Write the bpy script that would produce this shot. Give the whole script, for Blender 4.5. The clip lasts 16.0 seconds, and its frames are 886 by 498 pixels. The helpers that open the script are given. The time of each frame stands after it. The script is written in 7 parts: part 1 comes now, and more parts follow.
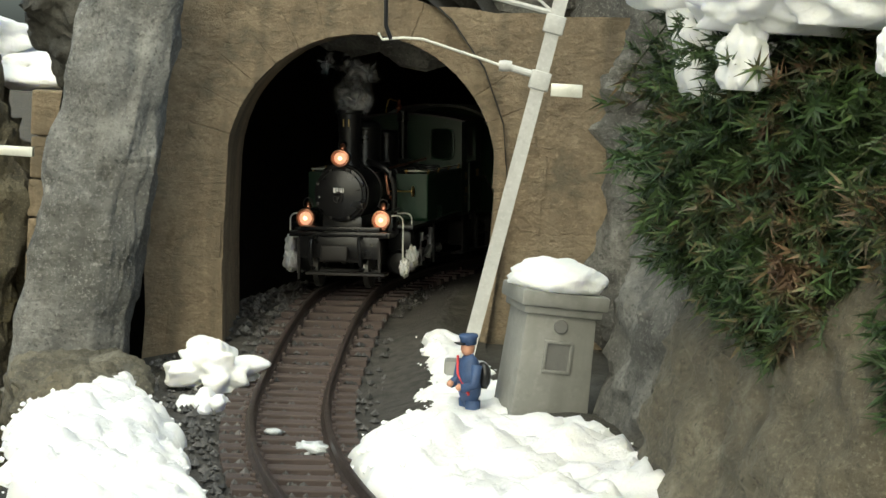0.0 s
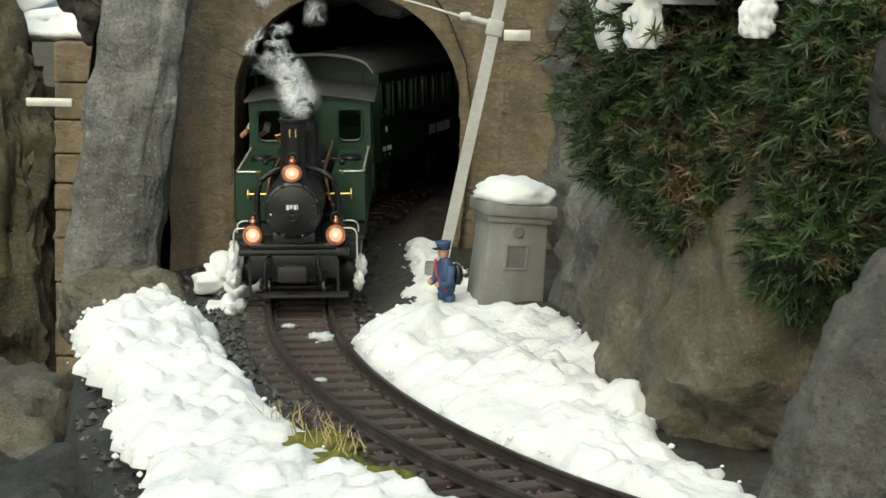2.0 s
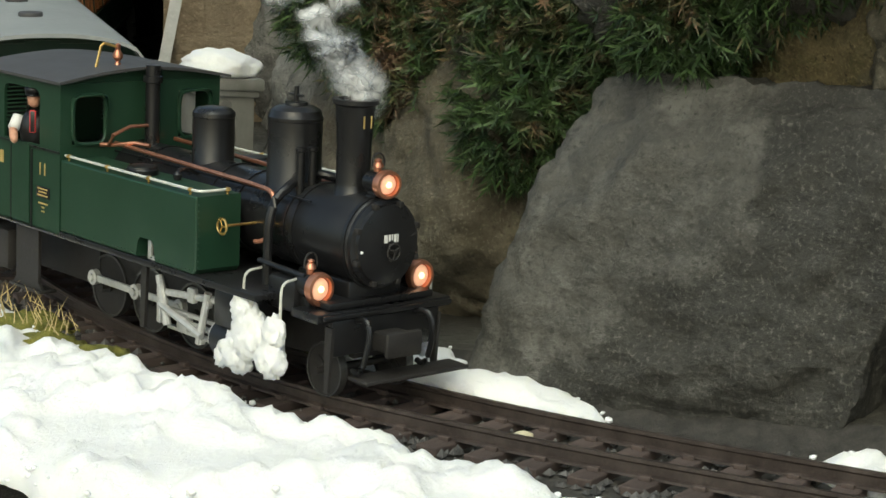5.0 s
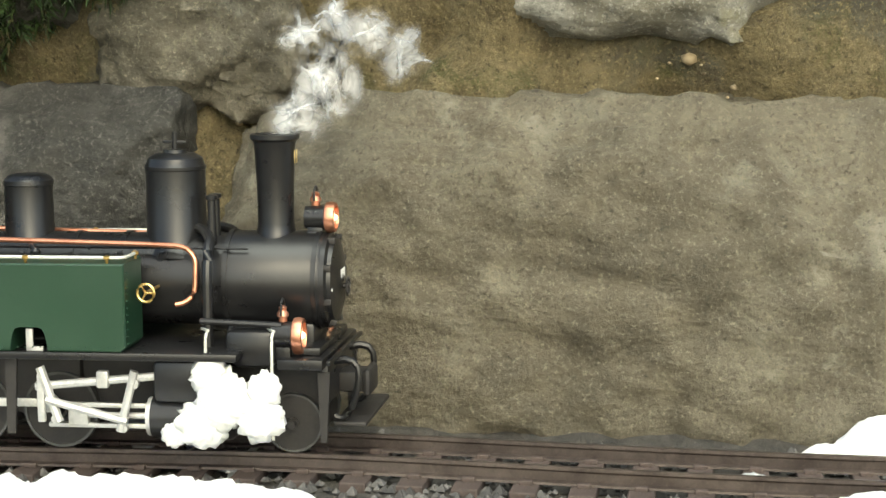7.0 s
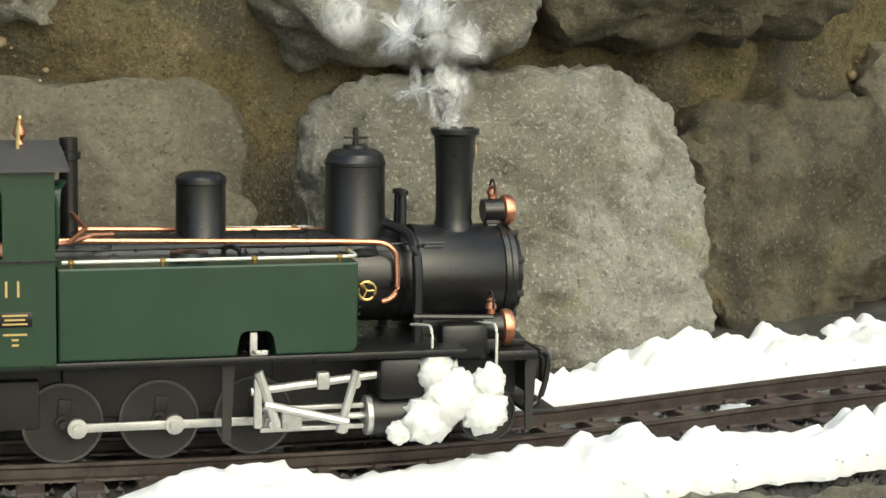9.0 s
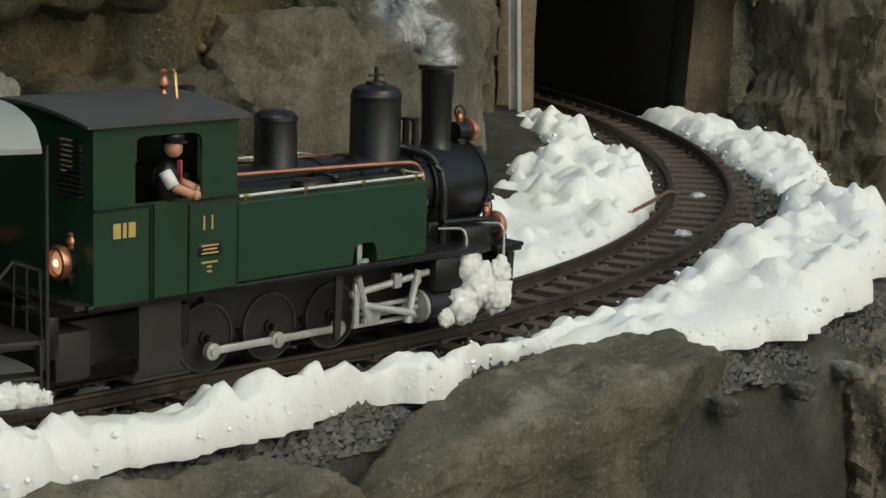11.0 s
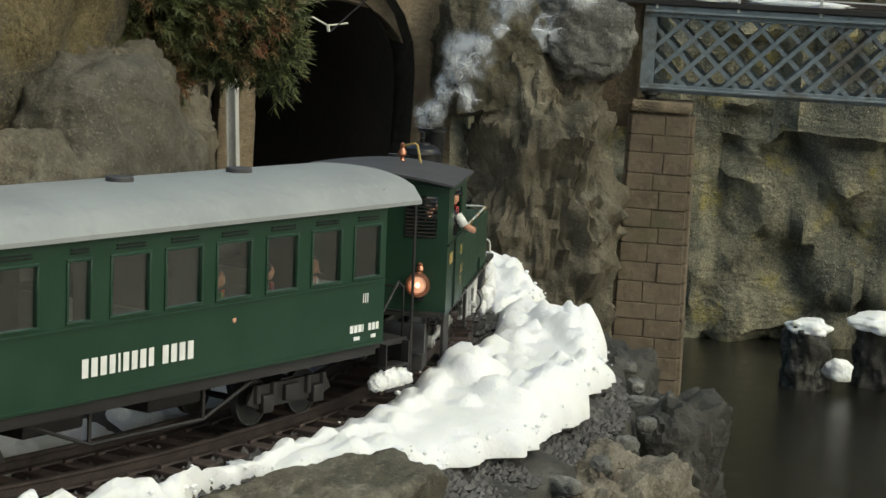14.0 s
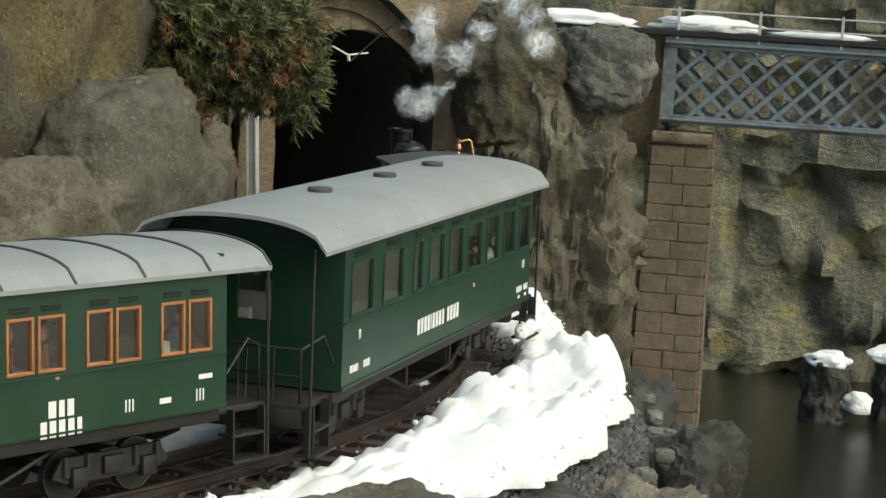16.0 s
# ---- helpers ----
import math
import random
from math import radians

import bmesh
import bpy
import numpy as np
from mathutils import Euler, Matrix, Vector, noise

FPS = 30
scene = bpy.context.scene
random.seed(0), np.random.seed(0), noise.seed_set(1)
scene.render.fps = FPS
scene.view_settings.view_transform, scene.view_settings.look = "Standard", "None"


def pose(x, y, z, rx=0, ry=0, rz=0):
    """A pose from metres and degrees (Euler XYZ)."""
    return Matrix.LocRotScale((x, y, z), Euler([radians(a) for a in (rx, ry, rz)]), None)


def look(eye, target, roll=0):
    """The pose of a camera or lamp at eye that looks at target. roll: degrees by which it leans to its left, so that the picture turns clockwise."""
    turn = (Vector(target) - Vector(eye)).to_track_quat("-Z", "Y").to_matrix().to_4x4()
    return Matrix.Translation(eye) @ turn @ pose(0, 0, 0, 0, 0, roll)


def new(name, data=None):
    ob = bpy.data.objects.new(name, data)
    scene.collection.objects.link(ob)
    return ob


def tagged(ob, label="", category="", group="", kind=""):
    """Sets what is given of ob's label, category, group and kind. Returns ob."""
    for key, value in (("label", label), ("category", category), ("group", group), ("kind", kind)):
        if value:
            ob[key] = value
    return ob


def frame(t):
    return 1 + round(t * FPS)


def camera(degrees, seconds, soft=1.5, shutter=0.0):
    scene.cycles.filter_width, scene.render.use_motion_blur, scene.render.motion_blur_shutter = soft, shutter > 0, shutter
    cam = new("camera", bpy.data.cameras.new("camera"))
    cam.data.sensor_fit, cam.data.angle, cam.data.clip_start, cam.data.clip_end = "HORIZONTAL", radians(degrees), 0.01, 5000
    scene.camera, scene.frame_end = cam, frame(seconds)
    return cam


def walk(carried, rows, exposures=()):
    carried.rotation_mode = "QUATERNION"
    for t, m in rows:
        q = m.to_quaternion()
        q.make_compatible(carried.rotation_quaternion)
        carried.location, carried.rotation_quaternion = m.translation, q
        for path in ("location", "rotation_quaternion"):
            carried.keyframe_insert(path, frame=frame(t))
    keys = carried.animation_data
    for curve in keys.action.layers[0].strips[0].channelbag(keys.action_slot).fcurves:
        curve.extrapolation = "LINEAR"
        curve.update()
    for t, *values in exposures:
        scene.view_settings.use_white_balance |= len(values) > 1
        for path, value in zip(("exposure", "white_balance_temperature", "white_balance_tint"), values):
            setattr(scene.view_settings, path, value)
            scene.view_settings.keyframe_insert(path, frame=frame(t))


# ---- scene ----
FOV = 25.2
cam = camera(FOV, 16.0)


def aim(x, y, z, yaw, pitch, lean):
    """A camera pose from its place and its yaw (to the left of +y), pitch (up) and roll in degrees."""
    ya, pi = radians(yaw), radians(pitch)
    ahead = Vector((-math.sin(ya) * math.cos(pi), math.cos(ya) * math.cos(pi), math.sin(pi)))
    return look((x, y, z), Vector((x, y, z)) + ahead, lean)


# seconds, eye, yaw, pitch, roll
PATH = [
    (0.0, -0.0014, 0.2855, 0.2340, 1.141, -5.566, 3.517),
    (0.5, 0.0120, 0.1612, 0.2571, 1.721, -5.700, 2.950),
    (1.0, 0.0086, 0.0991, 0.2650, 1.222, -6.324, 2.616),
    (1.5, 0.0017, 0.0321, 0.2702, 0.607, -7.000, 2.241),
    (2.0, 0.0009, 0.0038, 0.2753, 0.296, -8.275, 1.335),
    (2.5, 0.0000, 0.0000, 0.2770, 0.000, -8.900, 1.100),
    (3.0, 0.0000, 0.0000, 0.2770, -0.968, -9.596, 1.094),
    (3.5, 0.0000, 0.0000, 0.2770, -2.334, -10.067, 1.166),
    (4.0, 0.0000, 0.0000, 0.2770, -3.362, -10.435, 1.051),
    (4.5, 0.0000, 0.0000, 0.2770, -5.401, -10.848, 1.126),
    (5.0, 0.0000, 0.0000, 0.2770, -8.322, -11.810, 1.464),
    (5.2, 0.0000, 0.0000, 0.2770, -9.856, -12.093, 1.657),
    (7.3, -0.0160, -0.0920, 0.2770, -32.143, -10.944, -0.312),
    (7.5, -0.0160, -0.0920, 0.2770, -33.723, -10.885, -0.058),
    (8.0, -0.0160, -0.0920, 0.2770, -38.350, -10.877, 0.312),
    (8.2, -0.0160, -0.0920, 0.2770, -40.361, -10.846, 0.570),
    (10.3, 0.0150, -0.0800, 0.2770, -61.573, -12.750, 1.377),
    (10.5, 0.0150, -0.0800, 0.2770, -63.192, -12.492, 1.804),
    (11.0, 0.0150, -0.0800, 0.2770, -67.505, -11.951, 2.524),
    (11.5, 0.0150, -0.0800, 0.2770, -70.683, -11.514, 3.053),
    (12.0, 0.0150, -0.0800, 0.2770, -72.689, -10.474, 3.236),
    (12.5, 0.0150, -0.0800, 0.2770, -74.194, -9.662, 3.303),
    (13.0, 0.0150, -0.0800, 0.2770, -75.751, -9.257, 3.425),
    (13.5, 0.0150, -0.0800, 0.2770, -75.977, -8.592, 3.184),
    (14.0, 0.0150, -0.0800, 0.2770, -75.511, -8.055, 3.259),
    (14.5, 0.0150, -0.0800, 0.2770, -75.627, -7.809, 3.441),
    (15.0, 0.0150, -0.0800, 0.2770, -75.605, -7.595, 3.534),
    (15.5, 0.0150, -0.0800, 0.2770, -75.480, -7.432, 3.596),
    (16.0, 0.0150, -0.0800, 0.2770, -74.911, -7.229, 3.557),
]
walk(cam, [(r[0], aim(*r[1:])) for r in PATH],
     exposures=[(0.0, 0.56, 6750, -8), (1.5, 0.52, 6750, -8), (2.5, -0.10, 6750, -8), (4.0, -0.20, 6750, -8), (4.6, 0.02, 6750, -8), (5.2, 0.38, 6750, -8), (7.3, 1.15, 6950, -5), (8.2, 1.1, 6950, -5), (10.3, -0.3, 6700, -5), (11.5, -0.3, 6700, -5), (13.0, -0.14, 6700, -5), (14.5, 0.15, 6700, -6), (15.5, 0.25, 6700, -6), (16.0, 0.4, 6700, -6)])

# ---------------------------------------------------------------- light
world = bpy.data.worlds.new("sky")
scene.world = world
world.use_nodes = True
wn = world.node_tree
sky = wn.nodes.new("ShaderNodeTexSky")
sky.sky_type, sky.sun_disc = "NISHITA", False
sky.sun_elevation, sky.sun_rotation = radians(40), radians(200)
wn.links.new(sky.outputs[0], wn.nodes["Background"].inputs[0])
wn.nodes["Background"].inputs[1].default_value = 0.15
sky.dust_density, sky.air_density = 4.0, 0.8
sun = new("sun", bpy.data.lights.new("sun", "SUN"))
sun.data.energy, sun.data.angle, sun.data.color = 1.0, radians(40), (1.0, 0.97, 0.93)
sun.matrix_world = look((0, 0, 5), (0.3, 0.9, 0))

# ---------------------------------------------------------------- track line
CURVATURE = [0.432, 0.659, 0.908, 1.098, 1.346, 0.692, -0.291, 0.527, 0.638, 0.346, 0.681, 1.362, 1.416, 1.074]
DS = 0.005
TRACK_S = np.arange(-0.9, 3.6, DS)
_k = np.interp(TRACK_S, np.r_[-0.9, -0.3, np.linspace(0, 2.6, 14), 3.0, 3.6], np.r_[0.8, 0.8, CURVATURE, 0.9, 0.9])
_i0 = int(np.argmin(abs(TRACK_S)))
TRACK_H = np.r_[0, np.cumsum((_k[1:] + _k[:-1]) / 2)] * DS
TRACK_H = TRACK_H - TRACK_H[_i0] + -1.6048
TRACK_X = np.r_[0, np.cumsum((np.cos(TRACK_H[1:]) + np.cos(TRACK_H[:-1])) / 2)] * DS
TRACK_Y = np.r_[0, np.cumsum((np.sin(TRACK_H[1:]) + np.sin(TRACK_H[:-1])) / 2)] * DS
TRACK_X = TRACK_X - TRACK_X[_i0] + -0.1235
TRACK_Y = TRACK_Y - TRACK_Y[_i0] + 1.7578


LEVEL_S = [-0.1, 0.2, 0.5, 0.8, 1.2, 1.4, 1.6, 1.78, 1.9, 2.05, 2.2, 2.4, 2.6]
LEVEL_Z = [0.0071, 0.0062, 0.0031, 0.0001, 0.0046, 0.0010, -0.0030, 0.0010, -0.0012, -0.0008, 0.0013, 0.0042, 0.0052]
LEVEL_LEAN = [-3.0, -1.0, 1.2, 1.3, 4.5, 3.5, 3.5, 3.5, 1.1, 1.0, 1.0, 0.9, 0.4]


def eased(s, values):
    """Between the levels above, without kinks."""
    return sum(float(np.interp(s + d, LEVEL_S, values)) for d in (-0.06, -0.04, -0.02, 0.0, 0.02, 0.04, 0.06)) / 7


def rise(s):
    """How high the hand-laid track lies over its mean level."""
    return eased(s, LEVEL_Z)


def bank(s):
    """How far the track leans towards the inside of its curve, in radians."""
    return radians(eased(s, LEVEL_LEAN))


def line(s):
    return (float(np.interp(s, TRACK_S, TRACK_X)), float(np.interp(s, TRACK_S, TRACK_Y)),
            float(np.interp(s, TRACK_S, TRACK_H)))


def climb(s):
    """The level of the track, which rises a little into the first tunnel."""
    u = min(1.0, max(0.0, (0.14 - s) / 0.34))
    return 0.030 * u * u * (3 - 2 * u) + rise(s)


def on_track(s, off=0.0, z=0.0):
    """The point off metres to the left of the track's middle (the inside of its curve) and z above the rails."""
    x, y, h = line(s)
    b = bank(s)
    o, u = off * math.cos(b) + z * math.sin(b), z * math.cos(b) - off * math.sin(b)
    return Vector((x - o * math.sin(h), y + o * math.cos(h), u + climb(s)))


def beside(s, off, z=0.0):
    """The same with no lean: the ground beside the track."""
    x, y, h = line(s)
    return Vector((x - off * math.sin(h), y + off * math.cos(h), z + climb(s)))


# ---------------------------------------------------------------- materials
def material(name, dark, light, scale=20.0, rough=0.8, metal=0.0, bump=0.0, bump_scale=None, third=None, third_scale=4.0,
             streak=None, patch=None, painted_shade=None, coat=0.0, island=0.0, stretch=(1, 1, 1), fine=0.35):
    """A worn surface: two colours mixed by coarse and fine noise, a third in patches, streaks down the face, relief."""
    m = bpy.data.materials.new(name)
    m.use_nodes = True
    n, l = m.node_tree.nodes, m.node_tree.links
    b = n["Principled BSDF"]
    tc, mp = n.new("ShaderNodeTexCoord"), n.new("ShaderNodeMapping")
    mp.inputs["Scale"].default_value = stretch
    l.new(tc.outputs["Object"], mp.inputs[0])

    def noise_at(sc, detail=8, roughness=0.6):
        t = n.new("ShaderNodeTexNoise")
        t.inputs["Scale"].default_value, t.inputs["Detail"].default_value, t.inputs["Roughness"].default_value = sc, detail, roughness
        l.new(mp.outputs[0], t.inputs["Vector"])
        return t.outputs["Fac"]

    def ramp(src, a, z):
        r = n.new("ShaderNodeMapRange")
        r.inputs[1].default_value, r.inputs[2].default_value = a, z
        l.new(src, r.inputs[0])
        return r.outputs[0]

    def mix(fac, a, z):
        x = n.new("ShaderNodeMix")
        x.data_type = "RGBA"
        for k, s in ((0, fac), (6, a), (7, z)):
            if isinstance(s, (tuple, float)):
                x.inputs[k].default_value = (*s, 1) if isinstance(s, tuple) else s
            else:
                l.new(s, x.inputs[k])
        return x.outputs[2]

    coarse = ramp(noise_at(scale), 0.32, 0.68)
    col = mix(coarse, dark, light)
    if fine:
        mean = tuple((a + c) / 2 for a, c in zip(dark, light))
        col = mix(ramp(noise_at(scale * 9, 4), 0.52, 0.9), col, tuple(min(1, c * (1 + fine * 2)) for c in mean))
        col = mix(ramp(noise_at(scale * 5, 6), 0.55, 0.85), col, tuple(c * (1 - fine) for c in dark))
    if third:
        col = mix(ramp(noise_at(third_scale, 9, 0.72), 0.53, 0.63), col, third)
    if streak:
        mp2 = n.new("ShaderNodeMapping")
        mp2.inputs["Scale"].default_value = (1, 1, 0.12)
        l.new(tc.outputs["Object"], mp2.inputs[0])
        t = n.new("ShaderNodeTexNoise")
        t.inputs["Scale"].default_value, t.inputs["Detail"].default_value = 35, 5
        l.new(mp2.outputs[0], t.inputs["Vector"])
        col = mix(ramp(t.outputs["Fac"], 0.5, 0.7), col, streak)
    if patch:
        w = noise_at(7.5, 6, 0.55)
        col = mix(ramp(w, 0.50, 0.56), col, mix(ramp(noise_at(40, 6), 0.4, 0.7), patch, tuple(c * 1.7 for c in patch)))
    if painted_shade:
        # shade painted into the stone beyond a slanting ragged line
        at, n_, shade = painted_shade
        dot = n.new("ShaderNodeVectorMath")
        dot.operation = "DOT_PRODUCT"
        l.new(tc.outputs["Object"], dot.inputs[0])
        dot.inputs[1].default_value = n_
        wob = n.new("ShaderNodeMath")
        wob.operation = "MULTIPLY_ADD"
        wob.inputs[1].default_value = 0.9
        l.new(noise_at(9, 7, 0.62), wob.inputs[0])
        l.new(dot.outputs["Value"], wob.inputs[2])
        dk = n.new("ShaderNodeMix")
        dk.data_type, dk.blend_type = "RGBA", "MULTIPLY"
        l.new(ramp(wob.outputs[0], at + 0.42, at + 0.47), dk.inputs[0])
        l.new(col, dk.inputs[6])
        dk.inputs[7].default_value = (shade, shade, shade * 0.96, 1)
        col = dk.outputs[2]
    if bump >= 0.007:
        # mineral grain
        col = mix(ramp(noise_at(420, 3, 0.7), 0.54, 0.70), col, tuple(min(1, c * 1.25) for c in light))
        col = mix(ramp(noise_at(310, 3, 0.7), 0.56, 0.72), col, tuple(c * 0.5 for c in dark))
    if island:
        g = n.new("ShaderNodeNewGeometry")
        hs = n.new("ShaderNodeHueSaturation")
        r = n.new("ShaderNodeMapRange")
        r.inputs[3].default_value, r.inputs[4].default_value = 1 - island, 1 + island
        l.new(g.outputs["Random Per Island"], r.inputs[0])
        l.new(r.outputs[0], hs.inputs["Value"])
        l.new(col, hs.inputs["Color"])
        col = hs.outputs[0]
    l.new(col, b.inputs["Base Color"])
    b.inputs["Metallic"].default_value = metal
    b.inputs["Coat Weight"].default_value = coat
    rr = n.new("ShaderNodeMapRange")
    rr.inputs[3].default_value, rr.inputs[4].default_value = max(0.05, rough - 0.12), min(1, rough + 0.12)
    l.new(noise_at(scale * 2, 5), rr.inputs[0])
    l.new(rr.outputs[0], b.inputs["Roughness"])
    if bump:
        add = n.new("ShaderNodeMath")
        add.operation = "MULTIPLY_ADD"
        add.inputs[1].default_value = 0.26
        l.new(noise_at((bump_scale or scale * 2) * 6, 7, 0.72), add.inputs[0])
        l.new(noise_at(bump_scale or scale * 2, 9, 0.65), add.inputs[2])
        if bump >= 0.007:
            # bedding ledges and a few cracks
            mp3, lay, saw, sum_ = n.new("ShaderNodeMapping"), n.new("ShaderNodeTexNoise"), n.new("ShaderNodeMath"), n.new("ShaderNodeMath")
            mp3.inputs["Rotation"].default_value = (0.25, 0.35, 0.0)
            mp3.inputs["Scale"].default_value = (1, 1, 2.6)
            l.new(tc.outputs["Object"], mp3.inputs[0])
            l.new(mp3.outputs[0], lay.inputs["Vector"])
            lay.inputs["Scale"].default_value, lay.inputs["Detail"].default_value, lay.inputs["Distortion"].default_value = 9, 5, 0.3
            saw.operation, saw.inputs[1].default_value = "PINGPONG", 0.11
            l.new(lay.outputs["Fac"], saw.inputs[0])
            sum_.operation, sum_.inputs[1].default_value = "MULTIPLY_ADD", 1.1
            l.new(saw.outputs[0], sum_.inputs[0])
            l.new(add.outputs[0], sum_.inputs[2])
            add = sum_
        bp = n.new("ShaderNodeBump")
        bp.inputs["Strength"].default_value, bp.inputs["Distance"].default_value = 1.0, bump
        l.new(add.outputs[0], bp.inputs["Height"])
        l.new(bp.outputs[0], b.inputs["Normal"])
    return m


def glow(name, col, strength):
    m = bpy.data.materials.new(name)
    m.use_nodes = True
    b = m.node_tree.nodes["Principled BSDF"]
    b.inputs["Base Color"].default_value = (*col, 1)
    b.inputs["Emission Color"].default_value = (*col, 1)
    b.inputs["Emission Strength"].default_value = strength
    return m


def see_through(name, col, clear, gloss=0.0, noisy=0.0):
    """Thin glass or steam: part of the light goes straight on."""
    m = bpy.data.materials.new(name)
    m.use_nodes = True
    n, l = m.node_tree.nodes, m.node_tree.links
    n.clear()
    out, mx, tr = n.new("ShaderNodeOutputMaterial"), n.new("ShaderNodeMixShader"), n.new("ShaderNodeBsdfTransparent")
    if gloss:
        sh = n.new("ShaderNodeBsdfGlossy")
        sh.inputs["Roughness"].default_value = 0.03
    else:
        sh = n.new("ShaderNodeBsdfPrincipled")
        sh.inputs["Base Color"].default_value = (*col, 1)
        sh.inputs["Roughness"].default_value = 1.0
    if gloss:
        tr.inputs["Color"].default_value = (*col, 1)
    mx.inputs[0].default_value = 1 - clear
    if noisy:
        tc, t, r = n.new("ShaderNodeTexCoord"), n.new("ShaderNodeTexNoise"), n.new("ShaderNodeMapRange")
        t.inputs["Scale"].default_value, t.inputs["Detail"].default_value = noisy, 5
        r.inputs[1].default_value, r.inputs[2].default_value = 0.38, 0.72
        r.inputs[3].default_value, r.inputs[4].default_value = 0.0, 2 * (1 - clear)
        l.new(tc.outputs["Object"], t.inputs["Vector"])
        l.new(t.outputs["Fac"], r.inputs[0])
        l.new(r.outputs[0], mx.inputs[0])
    l.new(tr.outputs[0], mx.inputs[1])
    l.new(sh.outputs[0], mx.inputs[2])
    l.new(mx.outputs[0], out.inputs[0])
    return m


def vapour(name, most):
    """Steam: white, thinning out from the middle of a puff to its rim, torn into wisps."""
    m = bpy.data.materials.new(name)
    m.use_nodes = True
    n, l = m.node_tree.nodes, m.node_tree.links
    n.clear()
    out, mx, tr = n.new("ShaderNodeOutputMaterial"), n.new("ShaderNodeMixShader"), n.new("ShaderNodeBsdfTransparent")
    both, dif, thru = n.new("ShaderNodeMixShader"), n.new("ShaderNodeBsdfDiffuse"), n.new("ShaderNodeBsdfTranslucent")
    for sh in (dif, thru):
        sh.inputs["Color"].default_value = (0.97, 0.97, 0.97, 1)
    l.new(dif.outputs[0], both.inputs[1])
    l.new(thru.outputs[0], both.inputs[2])
    tc, info = n.new("ShaderNodeTexCoord"), n.new("ShaderNodeObjectInfo")
    mid, dist, fall = n.new("ShaderNodeVectorMath"), n.new("ShaderNodeVectorMath"), n.new("ShaderNodeMapRange")
    mid.operation, dist.operation = "SUBTRACT", "LENGTH"
    mid.inputs[1].default_value = (0.5, 0.5, 0.5)
    l.new(tc.outputs["Generated"], mid.inputs[0])
    l.new(mid.outputs[0], dist.inputs[0])
    l.new(dist.outputs["Value"], fall.inputs[0])
    fall.interpolation_type = "SMOOTHSTEP"
    fall.inputs[1].default_value, fall.inputs[2].default_value, fall.inputs[3].default_value, fall.inputs[4].default_value = 0.10, 0.47, 1.0, 0.0
    shift = n.new("ShaderNodeMath")
    shift.operation = "MULTIPLY"
    shift.inputs[1].default_value = 40
    l.new(info.outputs["Random"], shift.inputs[0])
    wisps, torn, alpha = n.new("ShaderNodeTexNoise"), n.new("ShaderNodeMapRange"), n.new("ShaderNodeMath")
    wisps.noise_dimensions = "4D"
    l.new(tc.outputs["Object"], wisps.inputs["Vector"])
    l.new(shift.outputs[0], wisps.inputs["W"])
    wisps.inputs["Scale"].default_value, wisps.inputs["Detail"].default_value, wisps.inputs["Distortion"].default_value = 75, 4, 1.2
    l.new(wisps.outputs["Fac"], torn.inputs[0])
    torn.inputs[1].default_value, torn.inputs[2].default_value, torn.inputs[3].default_value, torn.inputs[4].default_value = 0.37, 0.60, 0.03, most
    alpha.operation = "MULTIPLY"
    l.new(fall.outputs[0], alpha.inputs[0])
    l.new(torn.outputs[0], alpha.inputs[1])
    l.new(alpha.outputs[0], mx.inputs[0])
    l.new(tr.outputs[0], mx.inputs[1])
    l.new(both.outputs[0], mx.inputs[2])
    l.new(mx.outputs[0], out.inputs[0])
    return m


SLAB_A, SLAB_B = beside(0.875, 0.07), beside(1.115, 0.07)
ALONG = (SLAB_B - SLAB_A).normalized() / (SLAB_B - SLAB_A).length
# colour darkened away from the slab's lit left edge and top
SLAB_SHADE = (0.20 + SLAB_A.dot(ALONG), (ALONG.x, ALONG.y, -2.5), 0.42)
ROCK_GREY = material("grey_rock", (0.085, 0.083, 0.075), (0.175, 0.17, 0.15), 34, 0.7, patch=(0.055, 0.053, 0.047), bump=0.009, bump_scale=24, third=(0.26, 0.255, 0.23), third_scale=26, streak=(0.06, 0.057, 0.048), fine=0.45)
ROCK_PALE = material("pale_rock", (0.1596, 0.1543, 0.1330), (0.3192, 0.3086, 0.2660), 30, 0.75, patch=(0.1277, 0.1192, 0.0904), bump=0.0075, bump_scale=22, third=(0.2128, 0.2022, 0.1277), third_scale=20, streak=(0.1170, 0.1064, 0.0798), fine=0.45)
ROCK_TAN = material("tan_rock", (0.0797, 0.0701, 0.0478), (0.1648, 0.1466, 0.1063), 24, 0.65, patch=(0.0638, 0.0574, 0.0404), bump=0.008, bump_scale=20, third=(0.2125, 0.2019, 0.1648), third_scale=22, streak=(0.0638, 0.0574, 0.0425), fine=0.45)
ROCK_LICHEN = material("lichen_rock", (0.1333, 0.1265, 0.0939), (0.3553, 0.3288, 0.2213), 16, 0.8, patch=(0.1065, 0.1063, 0.0804), bump=0.02, bump_scale=16, third=(0.3553, 0.3034, 0.1006), third_scale=12, streak=(0.0978, 0.0977, 0.0739), fine=0.5)
ROCK_PALE_LEDGE = material("pale_ledge_rock", (0.10, 0.085, 0.06), (0.24, 0.215, 0.165), 26, 0.75, patch=(0.07, 0.058, 0.04), bump=0.010, bump_scale=20, third=(0.17, 0.09, 0.05), third_scale=14, fine=0.45)
